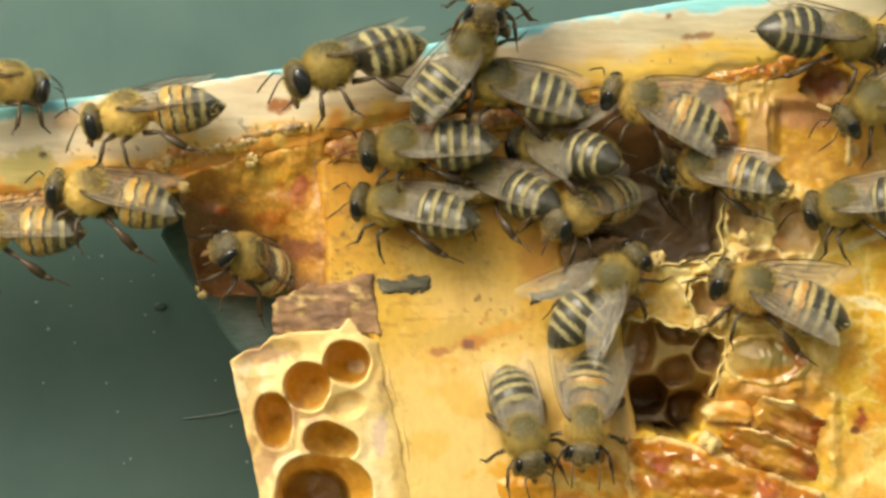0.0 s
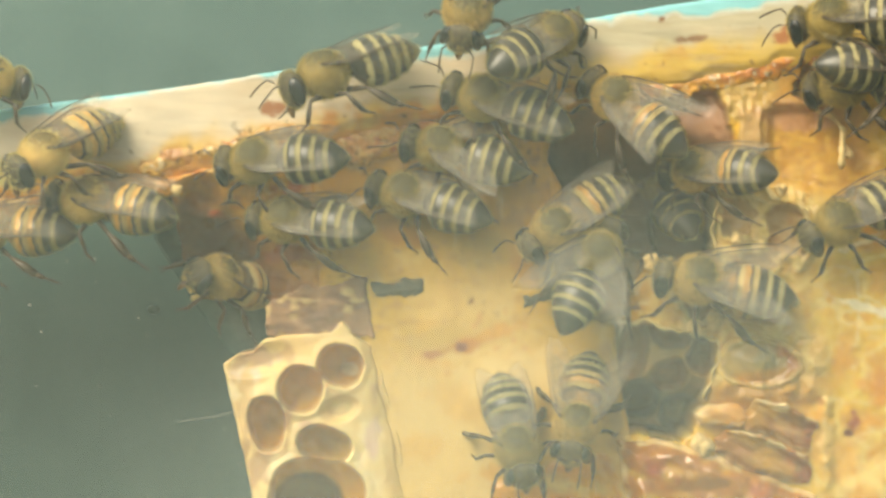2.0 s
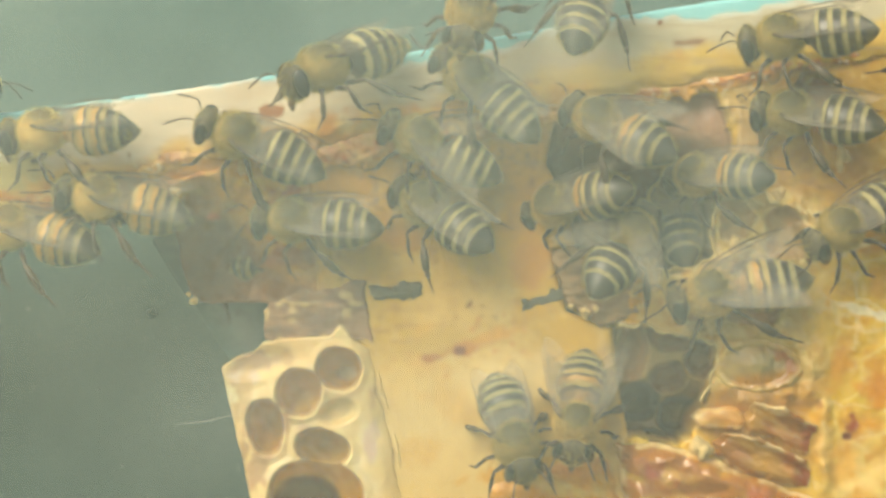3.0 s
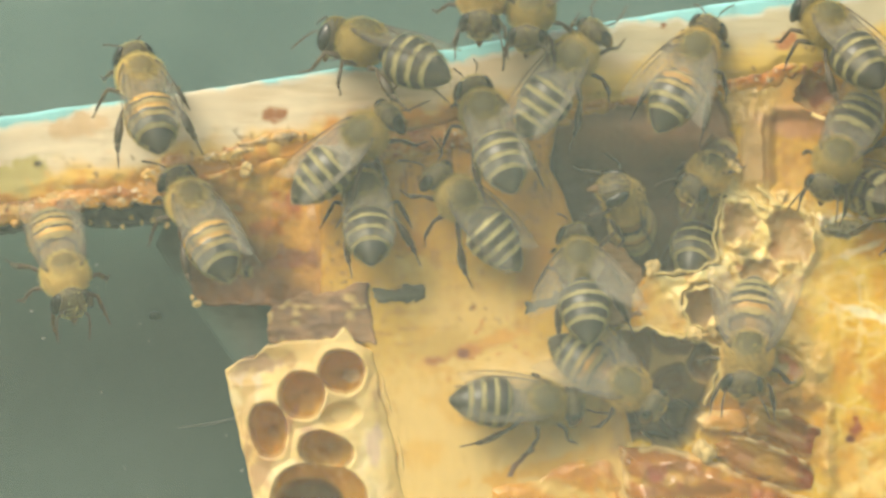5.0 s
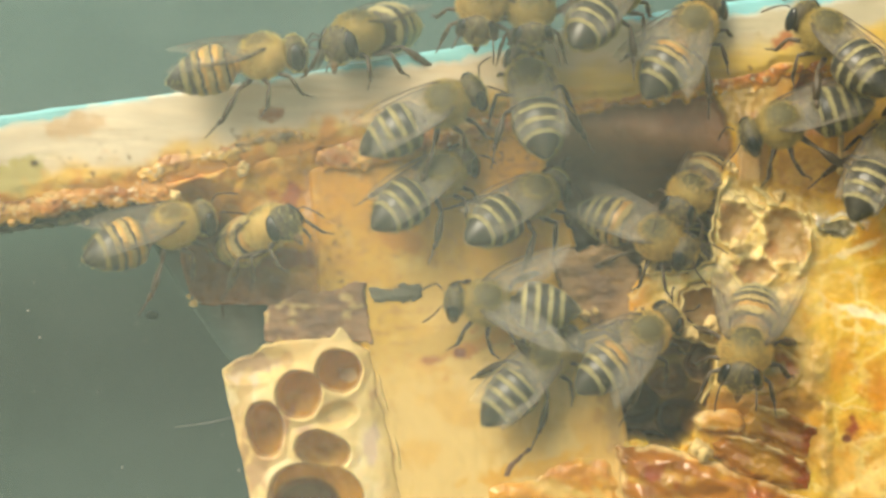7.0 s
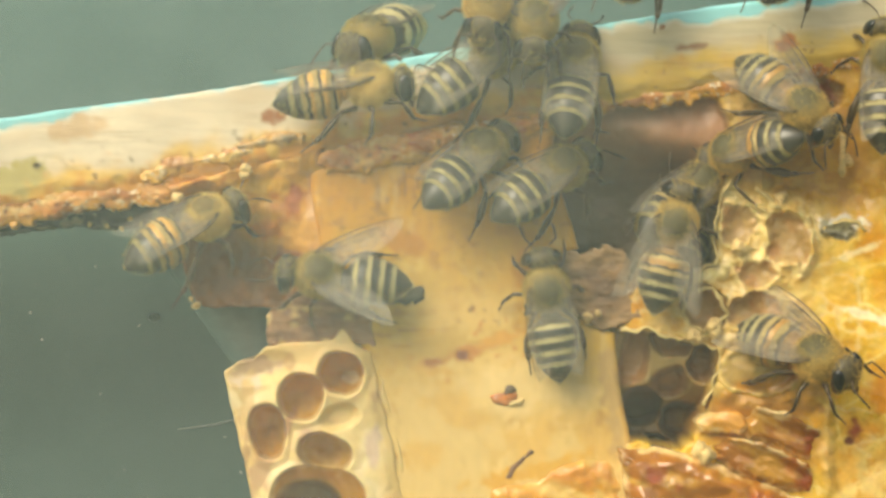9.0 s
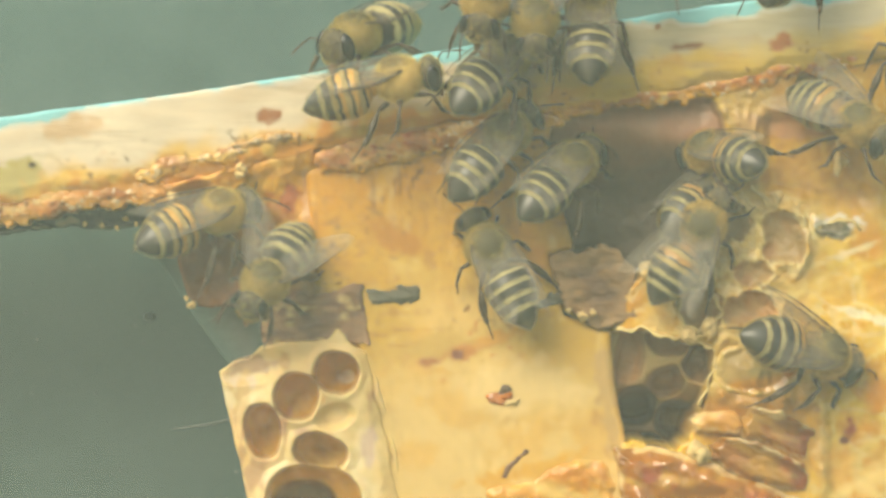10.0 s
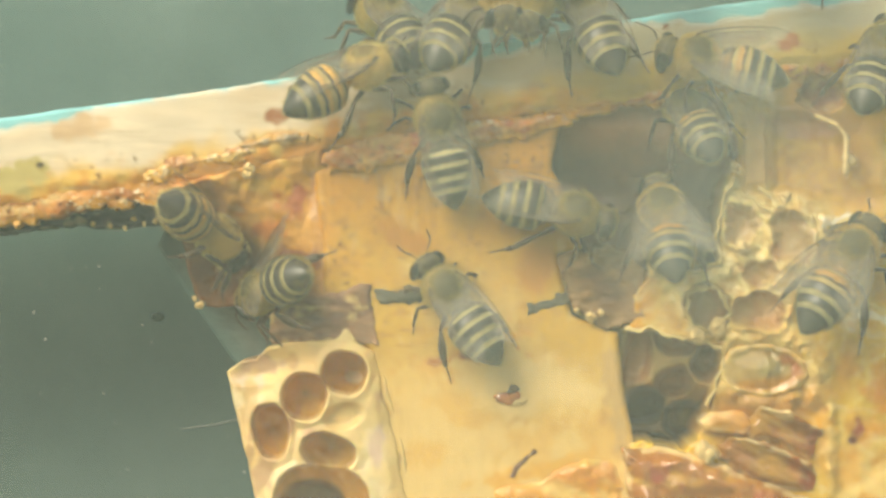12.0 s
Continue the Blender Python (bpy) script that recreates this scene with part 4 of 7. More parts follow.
flake("propolis_streak", [(920, 538), (960, 528), (1002, 516), (1004, 534), (970, 548), (924, 552)], ((0.10, 0.095, 0.065), (0.15, 0.135, 0.09), (0.06, 0.05, 0.04)), 0, "dark dried propolis streak on the plank", 0.2, -0.5, 2, 0.8, 1.5)
flake("debris_scrap", [(888, 848), (897, 826), (914, 810), (932, 795), (940, 800), (924, 815), (908, 830), (900, 850)], ((0.20, 0.10, 0.05), (0.12, 0.06, 0.03), (0.30, 0.16, 0.08)), 1, "small brown scrap lying on the plank", 0.12, -0.5, 2, 0.4, 0.5)
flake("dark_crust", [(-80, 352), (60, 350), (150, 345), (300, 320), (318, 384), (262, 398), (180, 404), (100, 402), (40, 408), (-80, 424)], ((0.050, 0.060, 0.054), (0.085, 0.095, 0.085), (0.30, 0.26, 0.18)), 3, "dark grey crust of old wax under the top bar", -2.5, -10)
# last colour fades the strip into the wall, a painted soft shadow boundary
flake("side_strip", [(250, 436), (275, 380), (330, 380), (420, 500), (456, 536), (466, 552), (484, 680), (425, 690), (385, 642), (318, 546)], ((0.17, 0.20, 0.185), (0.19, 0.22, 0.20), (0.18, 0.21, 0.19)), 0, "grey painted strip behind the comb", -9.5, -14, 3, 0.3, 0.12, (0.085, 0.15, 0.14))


def honey_smear():
    """A smear of regurgitated honey with crumbs of wax in it; its middle is the origin, the plank lies behind it."""
    root = tagged(new("honey_smear"), "red-orange smear of honey with pale wax crumbs on the plank", "honey smear")
    lump = lambda k: (lambda p, q: q * (1 + 0.5 * noise.noise(p * 1.9 + Vector((k, 0, 0)))))
    def blobs(name, mat, spots, label):
        bm = bmesh.new()
        for k, (px, py, rx, ry, out) in enumerate(spots):
            ellipsoid(bm, Vector((px * UNIT, -out * MM, -py * UNIT)), (rx * UNIT, 0.14 * MM, ry * UNIT), seg=14, rings=9, shape=lump(k + px))
        part(name, bm, mat, root, label)
    blobs("honey", plain("red_honey", (0.52, 0.17, 0.03), 0.18, 1500, 0.5, 0.1, 0.6, 0.5), ((-12, 6, 17, 9, 0.02), (2, 0, 14, 8, 0.04), (-4, 12, 12, 6, 0.0)), "wet red-orange honey")
    blobs("wax_fleck", CRUMB_WAX, ((18, 12, 8, 5, 0.10), (8, 15, 6, 4, 0.08), (25, 8, 4, 3, 0.06)), "pale crumbs of wax")
    blobs("dark_fleck", plain("dark_fleck", (0.14, 0.085, 0.045), 0.4, 2000), ((5, -11, 9, 7, 0.12), (-2, -5, 5, 4, 0.10)), "brown fleck of propolis")
    return root
DEEP = ((0.32, 0.12, 0.012), (0.44, 0.22, 0.03))
honey_ledge([(1222, 745), (1250, 728), (1300, 730), (1316, 752), (1300, 768), (1232, 766)], 1.5, 1, "thin yellow plate of torn comb", ((0.56, 0.27, 0.04), (0.68, 0.42, 0.11)), HONEY_COMB, 0.3, (0.52, 0.24, 0.03))
honey_ledge([(1304, 748), (1330, 720), (1382, 726), (1438, 760), (1450, 802), (1422, 814), (1370, 792), (1316, 774)], 1.3, 1, "honey cell torn open along its length", DEEP, form="trough")
honey_ledge([(1252, 786), (1280, 772), (1340, 782), (1422, 820), (1442, 850), (1428, 876), (1370, 866), (1300, 840), (1256, 814)], 1.5, 2, "honey cell torn open along its length", DEEP, form="trough")
honey_ledge([(1090, 796), (1150, 790), (1230, 806), (1330, 850), (1440, 890), (1440, 960), (1110, 960)], 1.4, 3, "torn wet red-amber honeycomb ledge", ((0.38, 0.14, 0.012), (0.54, 0.31, 0.045)))
honey_ledge([(846, 852), (930, 832), (1010, 798), (1088, 782), (1130, 960), (846, 960)], -0.5, 0, "lumpy yellow wax smeared with honey", ((0.72, 0.34, 0.035), (0.76, 0.50, 0.13)), HONEY_COMB, 0.8, (0.66, 0.26, 0.03))
honey_ledge([(1262, 645), (1278, 622), (1310, 606), (1372, 612), (1412, 640), (1420, 668), (1398, 690), (1350, 704), (1284, 694), (1258, 672)], 1.0, 2, "broken cell brimming with milky honey inside a torn rim", ((0.38, 0.22, 0.05), (0.46, 0.31, 0.10)), high=0.55, red=(0.42, 0.12, 0.012), form="cup", slant=6)


CRUMB_WAX = plain("crumb_wax", (0.76, 0.56, 0.24), 0.55, 1500, 0.25, 0.08)
SMEAR = honey_smear()


def wax_drip():
    bm = bmesh.new()
    tube(bm, [spot(1425, 206, 1.6), spot(1462, 222, 1.9), spot(1482, 244, 2.0), spot(1480, 285, 2.1), spot(1479, 305, 2.2), spot(1479, 314, 2.0)],
         [0.2 * MM, 0.26 * MM, 0.3 * MM, 0.24 * MM, 0.4 * MM, 0.15 * MM], 9)
    part("wax_drip", bm, CRUMB_WAX, FRAME, "cream wax drip hanging on the comb")


wax_drip()


def torn_rim(path, seed, low, high, flare, closed=False):
    """A thin torn wall of wax: a strip that stands on the comb, with a jagged lip that curls to one side."""
    pts = []
    ends = zip(path, path[1:] + path[:1]) if closed else zip(path, path[1:])
    for (ax, ay), (bx, by) in ends:
        n = max(1, int(math.hypot(bx - ax, by - ay) / 4))
        pts += [(ax + (bx - ax) * k / n, ay + (by - ay) * k / n) for k in range(n)]
    if not closed:
        pts.append(path[-1])
    bm = bmesh.new()
    rows, count = [], len(pts)
    for i, (px, py) in enumerate(pts):
        qx, qy = pts[(i + 1) % count] if closed or i + 1 < count else pts[i]
        ox, oy = pts[i - 1] if closed or i else pts[i]
        tx, ty = qx - ox, qy - oy
        ln = math.hypot(tx, ty) or 1
        nx, ny = -ty / ln, tx / ln
        wave = noise.noise(Vector((px * 0.045, py * 0.045, seed)))
        jag = 0.9 * noise.noise(Vector((px * 0.055, py * 0.055, seed + 3))) + 0.15 * noise.noise(Vector((px * 0.12, py * 0.12, seed)))
        top = high + 0.5 * wave + 0.75 * jag
        lean = flare * (0.7 + 0.9 * wave + 0.9 * jag) / (UNIT / MM)
        wob = 6.5 * noise.noise(Vector((px * 0.055, py * 0.055, seed + 7)))
        px, py = px + nx * wob, py + ny * wob
        row = []
        for side, out, shift in ((-1, low, 0), (-1, (low + top) / 2, lean * 0.25), (-0.55, top, lean), (0.55, top, lean), (1, (low + top) / 2, lean * 0.25), (1.4, low, 0)):
            row.append(bm.verts.new(spot(px + nx * (shift + side * 3.2), py + ny * (shift + side * 3.2), out)))
        rows.append(row)
    for i in range(count if closed else count - 1):
        p, q = rows[i], rows[(i + 1) % count]
        for j in range(5):
            bm.faces.new((p[j], q[j], q[j + 1], p[j + 1]))
    if not closed:
        bm.faces.new(rows[0])
        bm.faces.new(rows[-1][::-1])
    return part("torn_rim", bm, TORN_WAX, FRAME, "jagged cream wax rim of a torn cell")


def ring(cx, cy, rx0, ry0, turn=0, start=0, stop=360):
    c, s = math.cos(radians(turn)), math.sin(radians(turn))
    got = []
    rnd = random.Random(int(cx + cy))
    for k in range(start, stop, 40):
        rx, ry = rx0 * rnd.uniform(0.86, 1.06), ry0 * rnd.uniform(0.86, 1.06)
        u, v = rx * math.cos(radians(k)), ry * math.sin(radians(k))
        got.append((cx + u * c - v * s, cy + u * s + v * c))
    return got


TORN_WAX = plain("torn_wax", (0.72, 0.57, 0.24), 0.5, 1400, 0.22, 0.06)
torn_rim([(1345, 372), (1343, 400), (1346, 430), (1352, 462)], 18, -0.4, 0.8, 0.15)
torn_rim([(1428, 376), (1440, 392), (1438, 412), (1446, 430)], 19, -0.3, 0.9, 0.3)
torn_rim([(1292, 322), (1300, 345), (1322, 352), (1350, 372)], 17, -0.3, 1.1, 0.25)
torn_rim(ring(1238, 548, 45, 43, 10), 4, -0.6, 1.2, 0.3, True)
torn_rim([(1264, 470), (1262, 440), (1263, 405), (1266, 372), (1274, 345), (1292, 322)], 6, -1.5, 1.6, -0.4)
torn_rim([(1140, 492), (1185, 496), (1225, 482), (1262, 468)], 7, -1.5, 1.5, -0.7)
torn_rim([(1335, 326), (1356, 345), (1375, 362), (1402, 374), (1425, 380)], 8, -0.3, 1.2, 0.5)
torn_rim([(1270, 612), (1268, 650), (1256, 690), (1240, 720)], 9, -2.0, 1.1, 0.35)
torn_rim([(1092, 582), (1140, 578), (1180, 590), (1215, 602), (1262, 612)], 10, -1.8, 1.0, 0.45)
torn_rim([(1448, 404), (1462, 392), (1490, 386), (1516, 392), (1524, 410)], 16, -0.3, 0.9, 0.35)


def wax_crumb(px, py, r, out, seed):
    rnd = random.Random(seed)
    bm = bmesh.new()
    for _ in range(5):
        p = spot(px + rnd.uniform(-r, r) * 0.6, py + rnd.uniform(-r, r) * 0.6, out + rnd.uniform(-0.3, 0.3))
        q = r * UNIT * rnd.uniform(0.4, 0.8)
        ellipsoid(bm, p, (q, q, q), seg=16, rings=11, shape=lambda a, b: b * (1 + 0.7 * noise.noise(a * 2.3 + Vector((seed, 0, 0)))))
    return part("wax_crumb", bm, CRUMB_WAX, FRAME, "pale crumb of wax stuck on the comb")


for k, (px, py, r, out) in enumerate(((1230, 792, 20, 1.8), (1146, 480, 13, 1.0), (1298, 440, 14, 1.2), (1255, 582, 15, 1.6), (1222, 596, 12, 1.6), (1490, 285, 11, 1.2), (338, 541, 7, -2.5), (328, 530, 5, -2.6), (1036, 562, 9, 0.9), (1052, 556, 6, 1.0), (1006, 552, 5, 0.9), (430, 296, 10, 1.8), (430, 310, 8, 1.9), (315, 352, 10, 2.6), (262, 392, 5, -1.6), (238, 398, 4, -1.8), (285, 402, 5, -1.8), (206, 404, 4, -1.8), (296, 382, 4, -1.4), (180, 400, 4, -1.8), (222, 388, 4, -1.4), (150, 398, 4, -1.8), (1372, 352, 10, 1.0), (1290, 300, 12, 1.8))):
    wax_crumb(px, py, r, out, k)


# ---- the bees ----
def abdomen_radius(u):
    """Radius of the abdomen from its waist (0) to the tip (1), in millimetres."""
    return 2.08 * min(1.0, (u / 0.22) ** 0.55 if u > 0 else 0.0) * (max(0.0, 1 - max(0, u - 0.33) ** 1.9 / 0.67 ** 1.9)) ** 0.78


def lathe(bm, stations, mat, sides=22):
    """A skin round the body axis: stations of (x, radius, sag)."""
    rings = []
    for x, r, sag in stations:
        rings.append([bm.verts.new(Vector((x, math.cos(k * math.tau / sides) * r * 1.02, math.sin(k * math.tau / sides) * r * 0.92 + sag)) * MM) for k in range(sides)])
    for a, b in zip(rings, rings[1:]):
        for k in range(sides):
            f = bm.faces.new((a[k], b[k], b[(k + 1) % sides], a[(k + 1) % sides]))
            f.material_index = mat
    bm.faces.new(rings[0]).material_index = mat
    bm.faces.new(rings[-1][::-1]).material_index = mat


def wing_outline(length, width, steps=18):
    top, low = [], []
    for i in range(steps + 1):
        u = i / steps
        half = width * (0.10 + 0.9 * math.sin(math.pi * min(1, u ** 0.8)) ** 0.7) if u < 0.98 else 0.02 * width
        top.append((-u * length, 0.22 * half))
        low.append((-u * length, -0.78 * half))
    return top, low


def wing(name, parent, side, length, width, hinge, turn, lift, ripple):
    bm = bmesh.new()
    top, low = wing_outline(length, width)
    rows = []
    for (x, a), (_, b) in zip(top, low):
        row = []
        for j in range(5):
            v = j / 4
            y = (a * (1 - v) + b * v) * side
            row.append(bm.verts.new(Vector((x, y, 0.10 * math.sin(v * 9 + x) + ripple * (x / length) ** 2)) * MM))
        rows.append(row)
    for p, q in zip(rows, rows[1:]):
        for j in range(4):
            bm.faces.new((p[j], q[j], q[j + 1], p[j + 1]))
    # veins: the thick leading edge and the branching ribs
    for v0, v1, reach, r in ((0.0, 0.0, 0.97, 0.075), (0.12, 0.22, 0.9, 0.042), (0.3, 0.42, 0.8, 0.037), (0.45, 0.72, 0.7, 0.034), (0.6, 0.95, 0.55, 0.032)):
        pts = []
        for i in range(0, int(18 * reach) + 1, 2):
            v = v0 + (v1 - v0) * i / 18
            (x, a), (_, b) = top[i], low[i]
            pts.append(Vector((x, (a * (1 - v) + b * v) * side, 0.06 + 0.10 * math.sin(v * 9 + x) + ripple * (x / length) ** 2)) * MM)
        tube(bm, pts, [r * MM * (1 - 0.6 * k / len(pts)) for k in range(len(pts))], 4, 1)
    for i, va, vb in ((8, 0.12, 0.4), (11, 0.15, 0.5), (6, 0.4, 0.8), (13, 0.4, 0.75)):
        (x, a), (_, b) = top[i], low[i]
        za = 0.06 + 0.10 * math.sin(va * 9 + x) + ripple * (x / length) ** 2
        zb = 0.06 + 0.10 * math.sin(vb * 9 + x - 0.5) + ripple * (x / length) ** 2
        tube(bm, [Vector((x, (a * (1 - va) + b * va) * side, za)) * MM, Vector((x - 0.5, (a * (1 - vb) + b * vb) * side, zb)) * MM], [0.028 * MM] * 2, 4, 1)
    ob = part(name, bm, [WING, VEIN], parent, "clear brown-veined wing")
    ob.matrix_basis = pose(hinge[0] * MM, hinge[1] * side * MM, hinge[2] * MM, 0, lift, turn * side)
    return ob


LEG_PLANS = (
    # hip, then knee, ankle and foot from the hip, in millimetres
    ("front", (2.5, 0.8, -1.2), (1.3, 1.3, 0.1), (1.9, 1.7, -1.5), (2.7, 1.8, -2.0)),
    ("middle", (1.4, 0.9, -1.4), (0.3, 1.9, 0.4), (-0.2, 2.7, -1.3), (-0.9, 3.1, -1.8)),
    ("hind", (0.3, 0.9, -1.4), (-1.3, 1.5, 0.5), (-3.2, 2.4, -1.0), (-4.9, 2.8, -1.8)),
)


def leg(parent, plan, side):
    kind, hip, knee, ankle, foot = plan
    s = lambda p: Vector((p[0], p[1] * side, p[2])) * MM
    bm = bmesh.new()
    k, a, f = s(knee), s(ankle), s(foot)
    wide = 0.42 if kind == "hind" else 0.24
    tube(bm, [Vector((0, 0, 0)), k * 0.5, k], [0.26 * MM, 0.24 * MM, 0.15 * MM], 7)
    tube(bm, [k, k.lerp(a, 0.55), a], [0.14 * MM, (wide * 0.7 * MM, wide * MM), (wide * 0.55 * MM, wide * 0.8 * MM)], 7)
    base = a.lerp(f, 0.4)
    tube(bm, [a, a.lerp(base, 0.5), base], [wide * 0.5 * MM, wide * 0.62 * MM, wide * 0.3 * MM], 6)
    tube(bm, [base, base.lerp(f, 0.5), f, f + s((0.25, 0.1, -0.12)) if kind != "hind" else f + s((-0.3, 0.12, -0.1))], [0.09 * MM, 0.075 * MM, 0.07 * MM, 0.04 * MM], 5)
    rnd = random.Random(3)
    for _ in range(26):
        p = k.lerp(a, rnd.random())
        n = Vector((rnd.gauss(0, 1), rnd.gauss(0, 1), rnd.gauss(0, 1))).normalized()
        e = n.orthogonal().normalized() * 0.02 * MM
        fa = bm.faces.new((bm.verts.new(p + n * 0.1 * MM - e), bm.verts.new(p + n * 0.1 * MM + e), bm.verts.new(p + n * 0.5 * MM)))
        fa.material_index = 1
    ob = part("leg", bm, [LEG_BROWN, GREY_FUZZ], parent, "dark hairy jointed leg" if kind != "hind" else "dark hind leg with a broad pollen basket")
    ob.location = Vector((hip[0], hip[1] * side, hip[2])) * MM
    return ob


def bee(amber, fair, wing_turn, wing_lift, seed, fuzz):
    """A worker bee, head towards +x, back towards +z; 13 mm long, centred between head and tip."""
    rnd = random.Random(seed)
    root = new("bee")
    # thorax
    bm = bmesh.new()
    ellipsoid(bm, Vector((1.75, 0, 0.15)) * MM, Vector((2.0, 1.95, 1.85)) * MM, 0, 22, 14)
    away = lambda n: n.z < 0.3 or rnd.random() < max(0.10, (math.hypot(n.x + 0.05, n.y) - 0.38) / 0.5)
    hairs(bm, Vector((1.75, 0, 0.15)) * MM, Vector((2.0, 1.95, 1.85)) * MM, 4200, 0.46 * MM, 1, rnd, away)
    part("thorax", bm, [FAIR_BACK if fair else BALD, fuzz], root, "furry golden thorax worn dark on the back")
    # waist and abdomen: a dark core with overlapping plates
    bm = bmesh.new()
    lathe(bm, [(-0.1, 0.5, -0.1), (-0.35, 0.75, -0.1), (-0.6, 0.9, -0.1)], 0)
    core = [(-0.45 - 6.1 * u, abdomen_radius(u) * 0.93 + 0.02, -0.1 - 0.35 * u * u) for u in [i / 16 for i in range(17)]]
    lathe(bm, core, 0)
    for _ in range(620):
        # pale fringe along the flanks and the belly
        an, u = rnd.choice((0.15, math.pi - 0.15)) + rnd.gauss(0, 0.3), rnd.uniform(0.04, 0.9)
        if rnd.random() < 0.35:
            an = -math.pi / 2 + rnd.gauss(0, 0.8)
        r = abdomen_radius(u) * 1.0
        base = Vector((-0.45 - 6.1 * u, math.cos(an) * r, math.sin(an) * r * 0.92 - 0.1 - 0.35 * u * u)) * MM
        way = Vector((-0.8, math.cos(an), math.sin(an) - 0.2)).normalized()
        e = Vector((0, -math.sin(an), math.cos(an))) * 0.022 * MM
        bm.faces.new((bm.verts.new(base - e), bm.verts.new(base + e), bm.verts.new(base + way * rnd.uniform(0.35, 0.62) * MM))).material_index = 1
    abdomen = part("abdomen", bm, [FAIR_BAND if fair else AMBER_BAND if amber else CUTICLE, fuzz], root, "banded pointed abdomen")
    cuts = [0.02, 0.20, 0.395, 0.58, 0.745, 1.0]
    for i, (a, b) in enumerate(zip(cuts, cuts[1:])):
        bm = bmesh.new()
        orange = i < amber
        n = 12
        for j in range(n):
            u0, u1 = a + (b - a) * j / n, a + (b - a) * (j + 1) / n
            puff = lambda u: abdomen_radius(u) * (1 + 0.05 * (u - a) / (b - a)) + 0.05
            st = [(-0.45 - 6.1 * u, puff(u) if u < 0.995 else 0.06, -0.1 - 0.35 * u * u) for u in (u0, u1)]
            rings = []
            for x, r, sag in st:
                rings.append([bm.verts.new(Vector((x, math.cos(k * math.tau / 26) * r * 1.02, math.sin(k * math.tau / 26) * r * 0.92 + sag)) * MM) for k in range(26)])
            frac = (j + 0.5) / n
            for k in range(26):
                f = bm.faces.new((rings[0][k], rings[1][k], rings[1][(k + 1) % 26], rings[0][(k + 1) % 26]))
                edge = 0.70 + 0.03 * math.sin(k * 1.9 + i)
                rear = 0.10 + 0.07 * i
                f.material_index = 1 if i < 4 and frac > edge else 3 if i < 4 and frac > edge - 0.09 else 2 if orange and frac > edge - 0.09 - rear else 0
        # hairs of the pale band
        for _ in range(560 if i < 4 else 80):
            an, u = rnd.random() * math.tau, a + (b - a) * (1 - 0.5 * rnd.random() ** 1.4)
            r = abdomen_radius(u) * 1.04 + 0.04
            base = Vector((-0.45 - 6.1 * u, math.cos(an) * r, math.sin(an) * r * 0.92 - 0.1 - 0.35 * u * u)) * MM
            out = Vector((-0.9, math.cos(an) * 0.7, math.sin(an) * 0.7)).normalized()
            e = Vector((0, -math.sin(an), math.cos(an))) * 0.026 * MM
            bm.faces.new((bm.verts.new(base - e), bm.verts.new(base + e), bm.verts.new(base + out * rnd.uniform(0.14, 0.34) * MM))).material_index = 1
        bmesh.ops.remove_doubles(bm, verts=bm.verts[:], dist=1e-6)
        part("tergite", bm, [(FAIR_BAND if fair else AMBER_BAND) if orange else CUTICLE, GOLD_BAND if orange else BAND, CUTICLE, MID_BAND], abdomen)
    # head, with eyes, feelers and mouth
    bm = bmesh.new()
    def heart(p, q):
        k = 1 - 0.32 * max(0, -p.z) - 0.05 * max(0, p.z)
        return Vector((q.x, q.y * k, q.z))
    ellipsoid(bm, Vector((4.45, 0, -0.25)) * MM, Vector((0.98, 1.6, 1.58)) * MM, 0, 20, 14, heart)
    hairs(bm, Vector((4.45, 0, -0.25)) * MM, Vector((0.98, 1.38, 1.58)) * MM, 900, 0.36 * MM, 1, rnd, lambda n: abs(n.y) < 0.7)
    head = part("head", bm, [FACE, fuzz], root, "dark wedge-shaped head")
    for side in (1, -1):
        bm = bmesh.new()
        ellipsoid(bm, (0, 0, 0), Vector((0.62, 0.42, 1.15)) * MM, 0, 14, 12)
        eye = part("eye", bm, EYE_BLACK, head, "shiny black compound eye")
        eye.matrix_basis = pose(4.55 * MM, 1.32 * side * MM, -0.05 * MM, 14 * side, 8, -18 * side)
        bm = bmesh.new()
        tube(bm, [Vector(p) * MM for p in ((0, 0, 0), (0.5, 0.5 * side, 0.5), (0.9, 0.95 * side, 0.55))], [0.085 * MM, 0.075 * MM, 0.075 * MM], 6)
        tube(bm, [Vector(p) * MM for p in ((0.9, 0.95 * side, 0.55), (1.5, 1.12 * side, 0.15), (2.05, 1.22 * side, -0.3), (2.5, 1.28 * side, -0.75))], [0.065 * MM, 0.08 * MM, 0.085 * MM, 0.06 * MM], 6)
        an = part("antenna", bm, LEG_BROWN, head, "black elbowed antenna")
        an.location = Vector((5.2, 0.35 * side, 0.0)) * MM
    bm = bmesh.new()
    tube(bm, [Vector(p) * MM for p in ((4.7, 0, -1.4), (4.95, 0, -2.0), (4.9, 0, -2.5))], [0.42 * MM, 0.30 * MM, 0.12 * MM], 8)
    part("mouthparts", bm, MOUTH, head, "amber mouthparts")
    for side in (1, -1):
        wing("forewing", root, side, 8.3, 2.9, (2.2, 1.35, 1.40), wing_turn, wing_lift, 0.5)
        wing("hindwing", root, side, 6.0, 2.1, (1.4, 1.4, 1.15), wing_turn * 1.25 + 3, wing_lift, 0.3)
    for plan in LEG_PLANS:
        for side in (1, -1):
            leg(root, plan, side)
    return root


